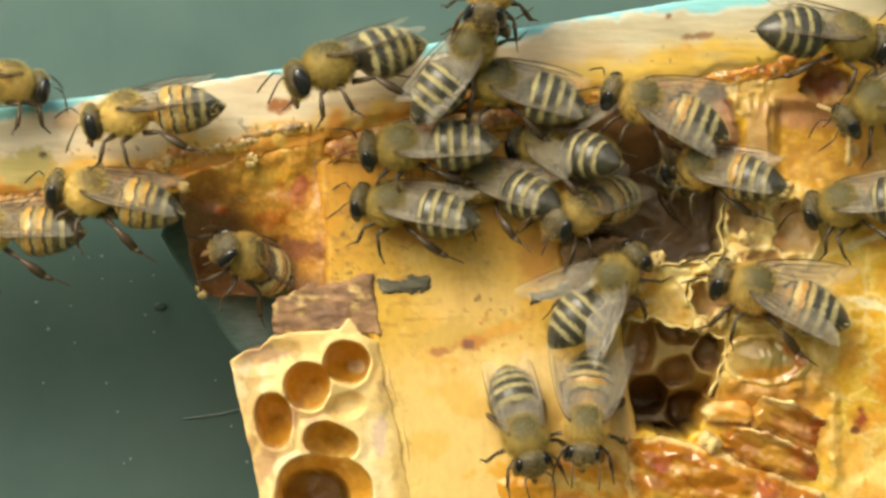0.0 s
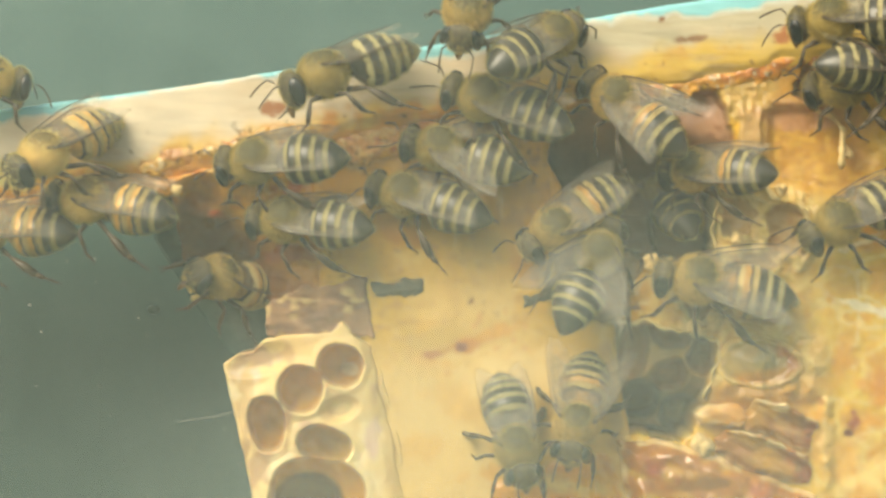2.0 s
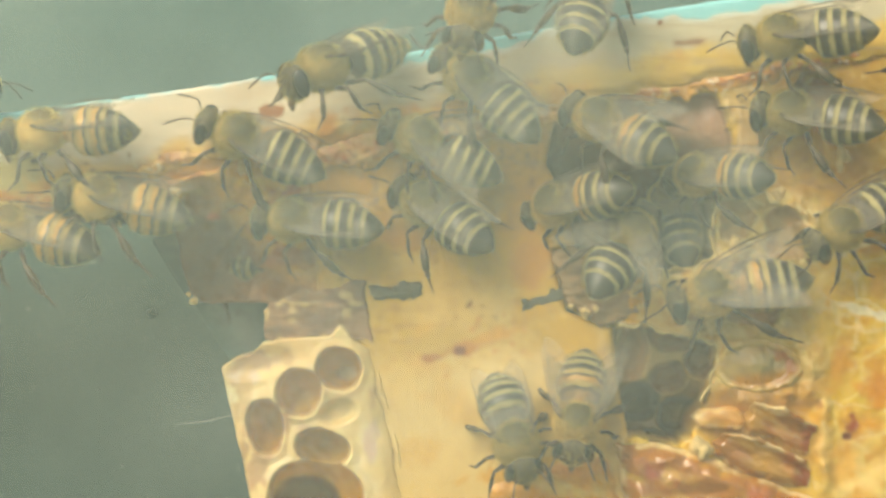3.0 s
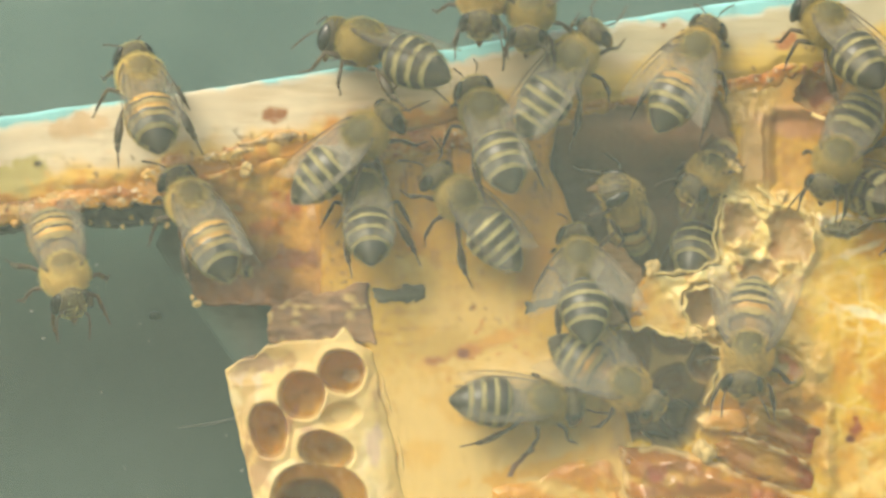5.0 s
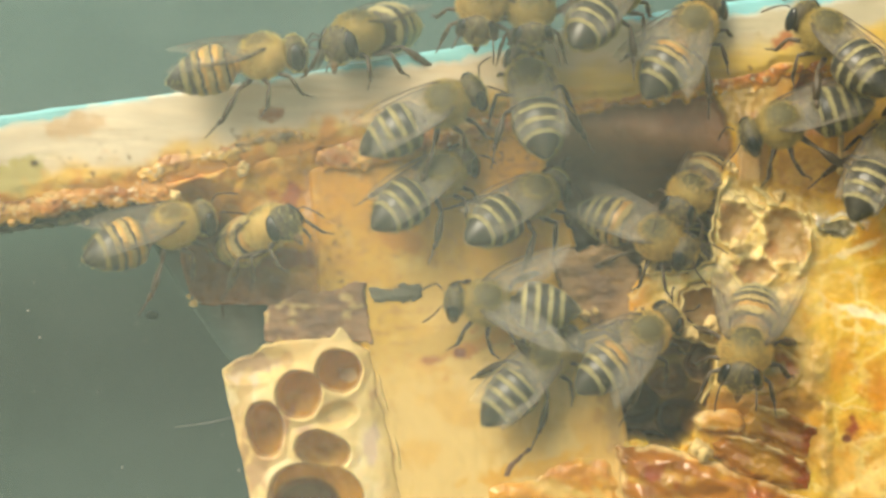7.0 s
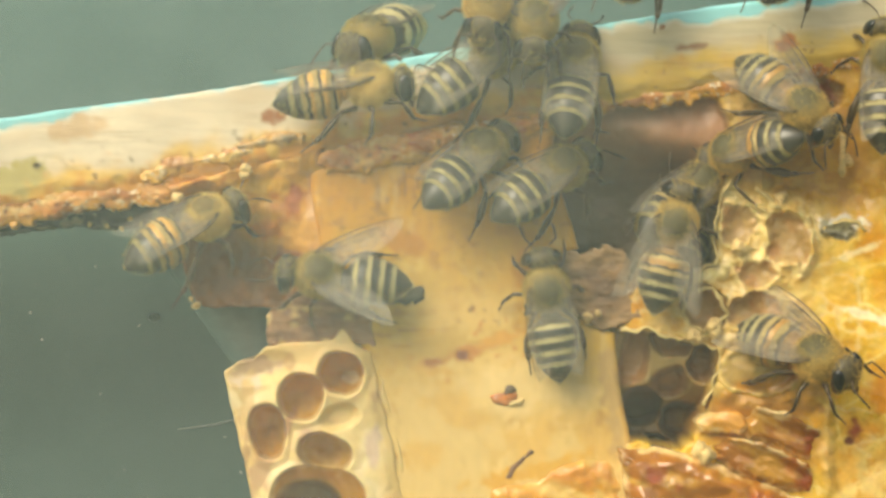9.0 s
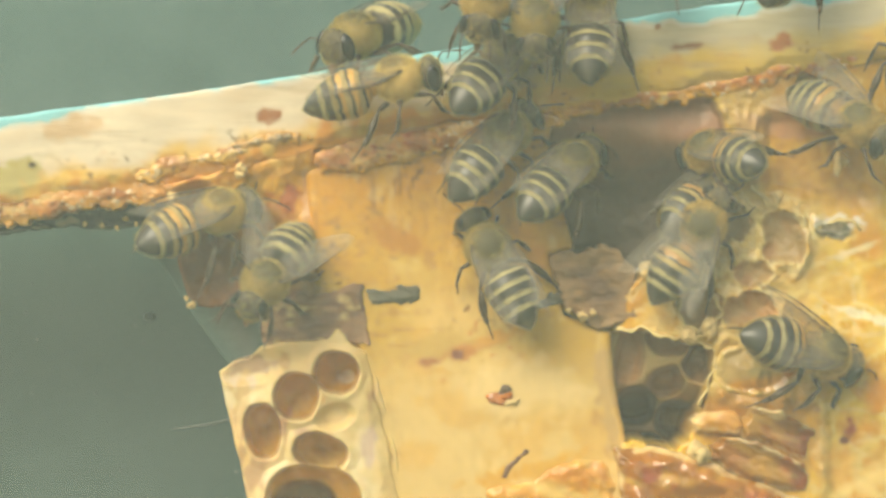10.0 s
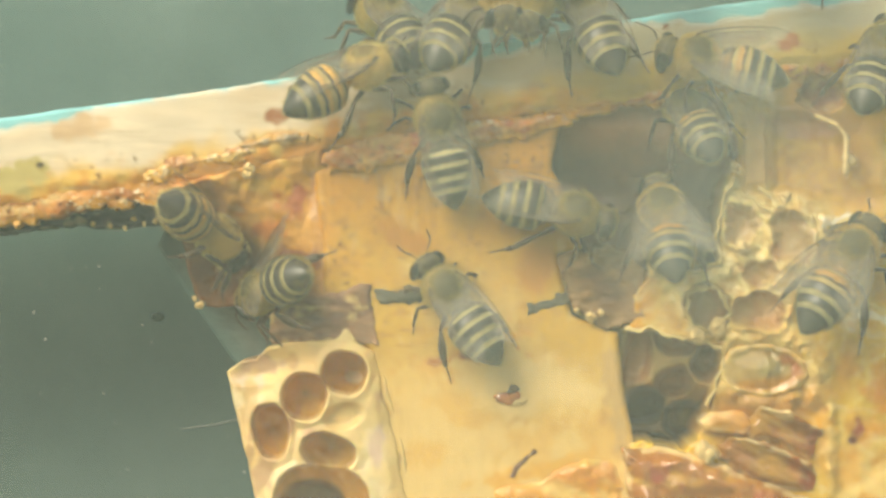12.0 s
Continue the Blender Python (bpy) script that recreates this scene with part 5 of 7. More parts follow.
KINDS = {}
for key, args in (("dark", (0, False, -4, -3, 11, GREY_FUZZ)), ("open", (0, False, -27, 3, 12, GREY_FUZZ)), ("amber", (2, False, -4, -3, 13, FUZZ)), ("honey", (3, True, -6, -2, 16, FAIR_FUZZ)), ("gold", (2, False, -17, 0, 14, FUZZ))):
    KINDS[key] = bee(*args)
LABELS = {
    "dark": "dark worker bee with cream bands and wings folded",
    "open": "dark worker bee with cream bands and half-spread wings",
    "amber": "golden worker bee with amber-banded abdomen and folded wings",
    "honey": "golden worker bee with sunlight lifted into its colours, orange-ringed abdomen and folded wings",
    "gold": "golden worker bee with orange abdomen and half-spread wings",
}
BEES, FRESH = {}, set()
for key, kind, size in (("B1", "honey", 1.057), ("B2", "honey", 1.101), ("B3", "honey", 1.101), ("B4", "honey", 1.093), ("B5", "amber", 1.035), ("B6", "dark", 1.154), ("B7", "dark", 1.057), ("B8", "dark", 1.079), ("B9", "amber", 1.079), ("A", "dark", 1.084), ("B", "dark", 1.048), ("C", "dark", 1.057), ("D", "open", 1.057), ("O", "amber", 1.057), ("Q", "open", 1.057), ("S1", "dark", 1.057), ("S2", "gold", 1.057), ("T1", "gold", 1.057), ("T2", "amber", 1.013), ("T3", "gold", 1.154), ("T4", "dark", 1.057), ("T5", "dark", 1.079), ("T6", "dark", 1.101), ("T7", "dark", 1.079), ("Z", "dark", 1.035), ("FL", "amber", 1.035)):
    thing = KINDS[kind]
    if kind in FRESH:
        thing = copy_thing(KINDS[kind], Matrix.Identity(4))
    FRESH.add(kind)
    thing.scale = (size, size, size)
    BEES[key] = tagged(thing, LABELS[kind], "bee", "bees on the comb")


# ---- smoke that drifts across the comb from the beekeeper's smoker ----
def smoke_puff(name, half_x, half_z, mat, seed):
    bm = bmesh.new()
    nx, nz = 28, 20
    cover = bm.verts.layers.float.new("cover")
    grid = []
    for j in range(nz + 1):
        row = []
        for i in range(nx + 1):
            u, v = i / nx * 2 - 1, j / nz * 2 - 1
            p = Vector((u * half_x, 0, v * half_z))
            p.y = 0.006 * noise.noise(Vector((u * 1.7 + seed, v * 1.7, 0)))
            w = bm.verts.new(p)
            r = math.hypot(u, v)
            t = min(1, max(0, (1 - r) / 0.42))
            w[cover] = t * t * (3 - 2 * t)
            row.append(w)
        grid.append(row)
    for a, b in zip(grid, grid[1:]):
        for i in range(nx):
            bm.faces.new((a[i], a[i + 1], b[i + 1], b[i]))
    ob = part(name, bm, mat)
    return tagged(ob, "thin pale grey smoke drifting past the comb", "smoke", kind="stuff")


SMOKE = [
    smoke_puff("smoke", 0.125, 0.095, smoke_material("thin_smoke", 0.16, 26, 0.75, 1.15, 0.3), 1),
    smoke_puff("smoke", 0.055, 0.038, smoke_material("thick_smoke", 0.24, 45, 0.15, 1.0, 1.7), 2),
    smoke_puff("smoke", 0.060, 0.042, smoke_material("wisp_smoke", 0.20, 40, 0.1, 1.0, 3.1), 3),
]


def drift(puff, rows):
    walk(puff, [(t, pose(x, y, z)) for t, x, y, z in rows])


def crawl(thing, pace, seed):
    """Legs and feelers step as the bee walks."""
    rnd = random.Random(seed)
    legs = [c for c in thing.children if c.name.startswith("leg")]
    for k, limb in enumerate(legs):
        at = limb.matrix_basis.copy()
        phase, bias = k * 2.1 + rnd.random(), rnd.uniform(-9, 9)
        walk(limb, [(t * 0.5, at @ pose(0, 0, 0, rnd.uniform(-5, 5), rnd.uniform(-5, 5), bias + pace * math.sin(phase + t * 2.4))) for t in range(25)])
    for c in thing.children:
        if c.name.startswith("head"):
            for feeler in c.children:
                if feeler.name.startswith("antenna"):
                    at = feeler.matrix_basis.copy()
                    walk(feeler, [(t * 0.5, at @ pose(0, 0, 0, rnd.uniform(-22, 22), rnd.uniform(-25, 25), rnd.uniform(-22, 22))) for t in range(25)])


def motions():
    walk(BEES['B1'], [
        (0, pose(-0.04209, -0.00567, 0.11422, 21.5, 2.3, 33.1)),
        (0.5, pose(-0.04211, -0.00568, 0.11448, 21.8, 2.3, 31.8)),
        (1, pose(-0.04199, -0.00567, 0.11453, 21.5, 2.3, 33.1)),
        (1.5, pose(-0.04236, -0.00569, 0.11464, 22.2, 3.5, 30.8)),
        (2, pose(-0.04325, -0.00571, 0.11497, 22.8, 4.7, 28.3)),
        (2.5, pose(-0.04358, -0.00572, 0.11497, 23.0, 4.7, 26.8)),
        (3, pose(-0.04581, -0.00569, 0.11476, 22.3, 4.7, 30.7)),
        (5, pose(-0.04892, -0.00573, 0.11224, 22.7, -0.0, 26.1)),
        (12, pose(-0.05015, -0.00573, 0.11183, 22.7, -0.0, 26.1)),
    ])
    walk(BEES['B2'], [
        (0, pose(-0.02794, -0.00600, 0.11146, -30.2, 7.8, -180.0)),
        (0.5, pose(-0.02989, -0.00575, 0.11040, -29.3, 10.2, 156.3)),
        (1, pose(-0.03407, -0.00597, 0.10918, -30.9, 14.3, 177.0)),
        (1.5, pose(-0.03461, -0.00580, 0.10932, -30.4, 13.1, 161.0)),
        (2, pose(-0.03504, -0.00635, 0.10857, -23.5, 25.5, -142.6)),
        (2.5, pose(-0.03494, -0.00632, 0.10815, -24.7, 29.3, -145.3)),
        (3, pose(-0.03480, -0.00592, 0.11027, -30.0, 3.4, 173.2)),
        (4.8, pose(-0.02863, -0.00600, 0.11284, -42.6, -51.2, 180.0)),
        (5, pose(-0.02760, -0.00560, 0.11407, -11.7, -47.1, 112.7)),
        (5.5, pose(-0.02645, -0.00567, 0.11484, 1.2, -58.7, 87.8)),
        (6, pose(-0.02478, -0.00558, 0.11542, 21.4, -17.8, 43.3)),
        (6.5, pose(-0.02221, -0.00600, 0.11625, 30.5, -11.9, 0.0)),
        (7, pose(-0.01838, -0.00600, 0.11682, 30.6, -12.1, 0.0)),
        (9, pose(-0.00880, -0.00600, 0.11459, 30.3, -8.2, 0.0)),
        (9.5, pose(-0.00701, -0.00600, 0.11487, 30.4, -10.3, -0.0)),
        (10, pose(-0.00579, -0.00600, 0.11487, 30.9, -14.9, 0.0)),
        (10.5, pose(-0.00578, -0.00600, 0.11473, 30.7, -13.8, 0.0)),
        (11, pose(-0.00618, -0.00575, 0.11407, 28.8, 6.8, 23.2)),
        (11.5, pose(-0.00769, -0.00585, 0.11549, 29.8, 5.6, 13.5)),
        (12, pose(-0.00911, -0.00578, 0.11570, 28.2, -25.5, 22.4)),
    ])
    walk(BEES['B3'], [
        (0, pose(-0.04084, -0.00344, 0.10074, -44.9, 1.1, 175.0)),
        (0.5, pose(-0.04073, -0.00340, 0.10074, -44.8, 1.1, 171.2)),
        (1, pose(-0.04078, -0.00340, 0.10093, -44.7, 0.0, 171.1)),
        (1.5, pose(-0.04078, -0.00340, 0.10105, -44.8, 1.1, 171.2)),
        (2, pose(-0.04064, -0.00334, 0.10100, -44.2, 1.1, 165.6)),
        (2.5, pose(-0.03947, -0.00327, 0.10067, -42.3, -4.5, 158.7)),
        (3, pose(-0.03827, -0.00335, 0.10120, -43.4, -12.6, 166.4)),
        (3.9, pose(-0.03739, -0.00364, 0.10005, -37.5, 28.7, -148.7)),
        (4.8, pose(-0.03652, -0.00393, 0.09890, 11.5, 45.3, -73.7)),
        (5, pose(-0.03546, -0.00390, 0.09878, 16.7, 47.0, -66.1)),
        (5.5, pose(-0.03345, -0.00361, 0.09933, 44.6, 23.3, -11.2)),
        (6, pose(-0.03152, -0.00350, 0.09936, 45.0, -1.1, 0.0)),
        (6.5, pose(-0.02900, -0.00350, 0.09916, 45.8, -13.5, 0.0)),
        (7, pose(-0.02659, -0.00329, 0.10134, 41.5, -18.4, 20.4)),
        (9, pose(-0.02354, -0.00329, 0.10196, 41.3, -27.8, 21.7)),
        (9.5, pose(-0.02271, -0.00323, 0.10250, 38.9, -22.1, 27.5)),
        (10, pose(-0.02194, -0.00319, 0.10275, 37.8, -18.9, 30.6)),
        (10.5, pose(-0.02083, -0.00320, 0.10275, 39.0, -13.7, 28.5)),
        (11, pose(-0.02131, -0.00203, 0.10113, 37.0, 8.4, 48.6)),
        (11.5, pose(-0.02237, -0.00099, 0.10179, 41.1, 23.0, 59.3)),
        (12, pose(-0.02253, -0.00101, 0.10181, 44.8, 26.0, 58.5)),
    ])
    walk(BEES['B4'], [
        (0, pose(-0.03151, -0.00450, 0.10384, -45.5, -11.0, -180.0)),
        (0.5, pose(-0.03159, -0.00445, 0.10356, -45.0, -9.1, 175.8)),
        (1, pose(-0.03133, -0.00450, 0.10366, -45.3, -8.6, 180.0)),
        (1.5, pose(-0.03129, -0.00434, 0.10340, -43.3, -8.7, 165.4)),
        (2, pose(-0.03129, -0.00434, 0.10342, -43.3, -8.0, 165.1)),
        (2.5, pose(-0.03050, -0.00431, 0.10331, -42.6, -9.1, 162.4)),
        (3, pose(-0.02996, -0.00450, 0.10390, -45.6, -11.4, -180.0)),
        (5, pose(-0.02282, -0.00420, 0.10265, -29.8, -49.7, 133.4)),
        (5.25, pose(-0.02211, -0.00385, 0.10248, -37.0, -43.8, -158.2)),
        (5.5, pose(-0.02140, -0.00350, 0.10230, -32.9, -36.8, -97.7)),
        (6, pose(-0.01876, -0.00303, 0.10192, 3.1, -34.0, -89.2)),
        (6.5, pose(-0.01730, -0.00299, 0.10261, 49.2, -32.7, -66.2)),
        (7, pose(-0.01707, -0.00253, 0.10133, 32.6, -12.0, -59.2)),
        (8, pose(-0.01760, 0.00550, 0.10100, 34.5, -20.5, -66.0)),
        (8.8, pose(-0.01813, 0.01250, 0.10059, 34.5, -25.5, -70.0)),
        (12, pose(-0.01852, 0.01300, 0.10054, 34.5, -25.5, -70.0)),
    ])
    walk(BEES['B5'], [
        (0, pose(-0.01840, 0.00073, 0.09779, -63.3, -18.7, -124.0)),
        (0.5, pose(-0.01846, 0.00073, 0.09759, -61.0, -16.9, -124.2)),
        (1, pose(-0.01888, 0.00072, 0.09600, -54.8, -10.8, -126.0)),
        (1.5, pose(-0.01988, 0.00173, 0.09590, -52.2, -7.4, -127.2)),
        (2, pose(-0.02019, 0.00271, 0.09635, -51.7, -8.7, -124.4)),
        (2.25, pose(-0.01979, 0.00519, 0.09679, -47.1, -10.2, -177.8)),
        (2.5, pose(-0.01939, 0.00766, 0.09723, -43.0, -7.5, 129.0)),
        (3, pose(-0.01988, 0.01021, 0.09919, -35.0, -10.4, 120.4)),
        (12, pose(-0.01907, 0.01121, 0.09993, -27.0, -19.8, 115.6)),
    ])
    walk(BEES['B6'], [
        (0, pose(-0.00937, -0.00719, 0.11605, -17.5, 17.3, -162.2)),
        (0.5, pose(-0.00964, -0.00721, 0.11588, -17.5, 20.7, -160.7)),
        (1, pose(-0.00978, -0.00723, 0.11576, -17.2, 20.0, -158.7)),
        (1.5, pose(-0.00982, -0.00720, 0.11573, -17.5, 20.3, -161.0)),
        (2, pose(-0.00926, -0.00721, 0.11559, -17.4, 18.9, -160.9)),
        (2.5, pose(-0.00922, -0.00723, 0.11588, -17.1, 20.7, -158.1)),
        (3, pose(-0.00943, -0.00734, 0.11647, -15.3, 18.5, -147.6)),
        (4, pose(-0.00774, -0.00702, 0.11719, -20.7, 0.1, -177.6)),
        (5, pose(-0.00605, -0.00671, 0.11792, -16.2, -18.5, 152.6)),
        (5.5, pose(-0.00603, -0.00666, 0.11877, -15.2, -14.7, 147.9)),
        (6, pose(-0.00674, -0.00655, 0.11890, -13.1, -10.1, 137.2)),
        (6.25, pose(-0.00721, -0.00504, 0.11945, -17.7, 3.9, -174.0)),
        (6.5, pose(-0.00769, -0.00353, 0.12000, -10.0, 16.5, -124.0)),
        (7, pose(-0.00690, -0.00154, 0.11983, -9.9, 13.2, -123.7)),
        (9, pose(-0.00634, 0.00144, 0.11996, -8.7, 15.6, -119.1)),
        (9.5, pose(-0.00624, 0.00145, 0.12025, -9.5, 13.3, -122.2)),
        (10, pose(-0.00691, 0.00148, 0.12017, -10.4, 15.6, -125.9)),
        (10.5, pose(-0.00765, 0.00158, 0.11993, -13.4, 20.9, -137.8)),
        (11, pose(-0.00709, 0.00156, 0.11969, -13.0, 18.6, -136.5)),
        (11.25, pose(-0.00658, 0.00199, 0.11984, -19.0, 4.1, -178.0)),
        (11.5, pose(-0.00606, 0.00241, 0.12000, -14.0, -10.6, 141.4)),
        (12, pose(-0.00562, 0.00251, 0.12095, -8.9, -30.0, 119.2)),
    ])
    walk(BEES['B7'], [
        (0, pose(0.00066, -0.00750, 0.11593, 73.7, -51.3, -0.0)),
        (0.5, pose(0.00120, -0.00750, 0.11545, 76.0, -57.6, 0.0)),
        (1, pose(0.00437, -0.00725, 0.11464, 55.0, -27.8, 27.0)),
        (1.5, pose(0.00670, -0.00708, 0.11649, 43.9, -21.4, 47.5)),
        (2, pose(0.00853, -0.00709, 0.11798, 45.1, -21.4, 45.7)),
        (2.5, pose(0.01189, -0.00712, 0.11868, 36.6, -36.9, 51.3)),
        (3, pose(0.01328, -0.00713, 0.12248, 21.9, -48.7, 66.4)),
        (5, pose(0.01048, -0.00750, 0.11569, 74.9, -54.5, 0.0)),
        (5.5, pose(0.01089, -0.00727, 0.11808, 47.9, -48.7, 35.1)),
        (6, pose(0.01245, -0.00706, 0.11988, 26.1, -36.6, 63.6)),
        (6.5, pose(0.01418, -0.00709, 0.12144, 32.1, -36.9, 56.7)),
        (7, pose(0.01487, -0.00709, 0.12215, 34.7, -35.2, 54.1)),
        (9, pose(0.01743, -0.00700, 0.12632, 19.1, -30.5, 72.2)),
        (12, pose(0.01882, -0.00698, 0.12839, 24.2, -24.4, 68.7)),
    ])
    walk(BEES['B8'], [
        (0, pose(0.00573, -0.00550, 0.11367, -60.9, -15.8, -180.0)),
        (0.5, pose(0.00586, -0.00550, 0.11372, -61.0, -16.3, -180.0)),
        (1, pose(0.00544, -0.00550, 0.11278, -61.4, -19.2, -180.0)),
        (1.5, pose(0.00556, -0.00550, 0.11304, -61.1, -16.9, 180.0)),
        (2, pose(0.00506, -0.00539, 0.11246, -58.3, -18.2, 169.2)),
        (2.5, pose(0.00384, -0.00543, 0.11312, -60.0, -24.9, 173.3)),
        (3, pose(0.00353, -0.00538, 0.11414, -58.1, -40.8, 165.4)),
        (5, pose(0.00383, -0.00518, 0.11080, -26.2, -53.2, 120.6)),
        (5.5, pose(0.00444, -0.00550, 0.11248, -82.4, -76.6, 180.0)),
        (6, pose(0.00493, -0.00517, 0.11387, -23.5, -53.6, 117.3)),
        (6.5, pose(0.00560, -0.00514, 0.11514, -27.4, -46.8, 121.8)),
        (7, pose(0.00809, -0.00513, 0.11381, -13.1, -52.1, 105.1)),
        (9, pose(0.01161, -0.00513, 0.11595, 12.2, -52.5, 75.9)),
        (9.5, pose(0.01192, -0.00509, 0.11708, 3.1, -48.5, 86.5)),
        (10, pose(0.01352, -0.00512, 0.12066, 2.6, -52.1, 87.0)),
        (10.5, pose(0.01411, -0.00512, 0.12321, 0.0, -52.5, 90.0)),
        (11, pose(0.01408, -0.00512, 0.12169, -3.9, -52.1, 94.5)),
        (11.5, pose(0.01424, -0.00515, 0.12111, -17.6, -53.2, 110.4)),
        (12, pose(0.01274, -0.00512, 0.12106, -25.5, -46.1, 119.4)),
    ])
    walk(BEES['B9'], [
        (0, pose(0.00368, -0.00838, 0.12375, -14.4, 50.7, -104.5)),
        (0.5, pose(0.00383, -0.00838, 0.12369, -14.5, 51.5, -104.8)),
        (1, pose(0.00291, -0.00835, 0.12187, -23.1, 52.6, -113.9)),
        (2, pose(0.00228, -0.00834, 0.12219, -18.5, 54.5, -109.1)),
        (3, pose(0.00275, -0.00837, 0.12227, -19.8, 50.7, -110.2)),
        (5, pose(0.00314, -0.00838, 0.12391, -4.4, 52.6, -94.5)),
        (7, pose(0.00351, -0.00837, 0.12335, -10.3, 52.6, -100.5)),
        (9, pose(0.00399, -0.00840, 0.12332, -14.0, 49.0, -104.0)),
        (10, pose(0.00425, -0.00840, 0.12353, -15.8, 49.0, -105.8)),
        (11, pose(0.00399, -0.00841, 0.12341, -13.7, 47.3, -103.5)),
        (12, pose(0.00471, -0.00841, 0.12429, 5.2, 49.0, -84.8)),
    ])
    walk(BEES['A'], [
        (0, pose(-0.00287, -0.00495, 0.10845, -58.2, 3.4, 175.3)),
        (0.5, pose(-0.00695, -0.00482, 0.10763, -57.6, 3.0, 163.8)),
        (1, pose(-0.01157, -0.00500, 0.10712, -58.1, -5.0, 180.0)),
        (1.5, pose(-0.01289, -0.00485, 0.10752, -56.4, -6.2, 166.6)),
        (2, pose(-0.01565, -0.00483, 0.10742, -57.8, 3.4, 164.7)),
        (2.5, pose(-0.01711, -0.00495, 0.10768, -58.2, 3.4, 175.3)),
        (3, pose(-0.01727, -0.00500, 0.10918, -60.2, -23.5, -180.0)),
        (4, pose(-0.01313, -0.00500, 0.10903, -27.9, -72.4, 119.0)),
        (5, pose(-0.00900, -0.00500, 0.10888, 64.8, -41.0, 0.0)),
        (5.5, pose(-0.00526, -0.00500, 0.11013, 62.6, -33.9, 0.0)),
        (6, pose(-0.00291, -0.00500, 0.11154, 64.0, -38.6, 0.0)),
        (6.5, pose(-0.00256, -0.00485, 0.11263, 54.8, -36.0, 16.7)),
        (7, pose(-0.00156, -0.00494, 0.11209, 58.8, -27.9, 6.1)),
        (9, pose(0.00289, -0.00487, 0.11680, 55.7, -35.4, 15.0)),
        (9.5, pose(0.00374, -0.00462, 0.11694, 38.2, -30.8, 45.0)),
        (10, pose(0.00496, -0.00461, 0.11661, 35.1, -34.0, 48.7)),
        (10.5, pose(0.00469, -0.00471, 0.11630, 44.0, -37.7, 35.1)),
        (11, pose(0.00396, -0.00465, 0.11605, 37.3, -37.7, 45.0)),
        (11.5, pose(0.00244, -0.00464, 0.11865, 36.9, -37.4, 45.6)),
        (12, pose(0.00116, -0.00460, 0.12100, 27.9, -40.3, 57.3)),
    ])
    walk(BEES['B'], [
        (0, pose(-0.00400, -0.00385, 0.10279, -55.7, -9.5, 165.1)),
        (0.5, pose(-0.00952, -0.00379, 0.10304, -59.0, 8.8, 160.0)),
        (1, pose(-0.01214, -0.00378, 0.10183, -56.5, 1.2, 158.9)),
        (1.5, pose(-0.01327, -0.00366, 0.10159, -52.3, -1.2, 145.6)),
        (2, pose(-0.01308, -0.00381, 0.10178, -55.9, -4.0, 162.1)),
        (2.5, pose(-0.01359, -0.00373, 0.10236, -57.7, 7.1, 153.4)),
        (3, pose(-0.01225, -0.00391, 0.10209, -57.3, -4.0, 171.4)),
        (4, pose(-0.00983, -0.00374, 0.10287, -42.2, -31.8, 143.4)),
        (5, pose(-0.00740, -0.00358, 0.10364, -5.9, -45.5, 96.8)),
        (5.5, pose(-0.00681, -0.00356, 0.10267, 2.9, -43.8, 86.7)),
        (6, pose(-0.00390, -0.00365, 0.10339, 31.3, -43.1, 52.6)),
        (6.5, pose(-0.00171, -0.00377, 0.10481, 46.5, -42.2, 31.2)),
        (7, pose(-0.00155, -0.00374, 0.10561, 47.1, -32.6, 30.6)),
        (9, pose(0.00238, -0.00368, 0.10798, 41.3, -34.6, 39.6)),
        (9.5, pose(0.00401, -0.00390, 0.10921, 57.7, -45.8, 14.3)),
        (10, pose(0.00498, -0.00377, 0.10930, 46.2, -43.8, 31.8)),
        (10.5, pose(0.00725, -0.00400, 0.11085, 65.7, -43.7, 0.0)),
        (11, pose(0.00484, -0.00369, 0.11072, 24.7, -53.9, 60.5)),
        (11.5, pose(0.00210, -0.00386, 0.10983, 27.2, -74.9, 59.3)),
        (12, pose(-0.00080, -0.00400, 0.11025, -82.7, -78.1, -180.0)),
    ])
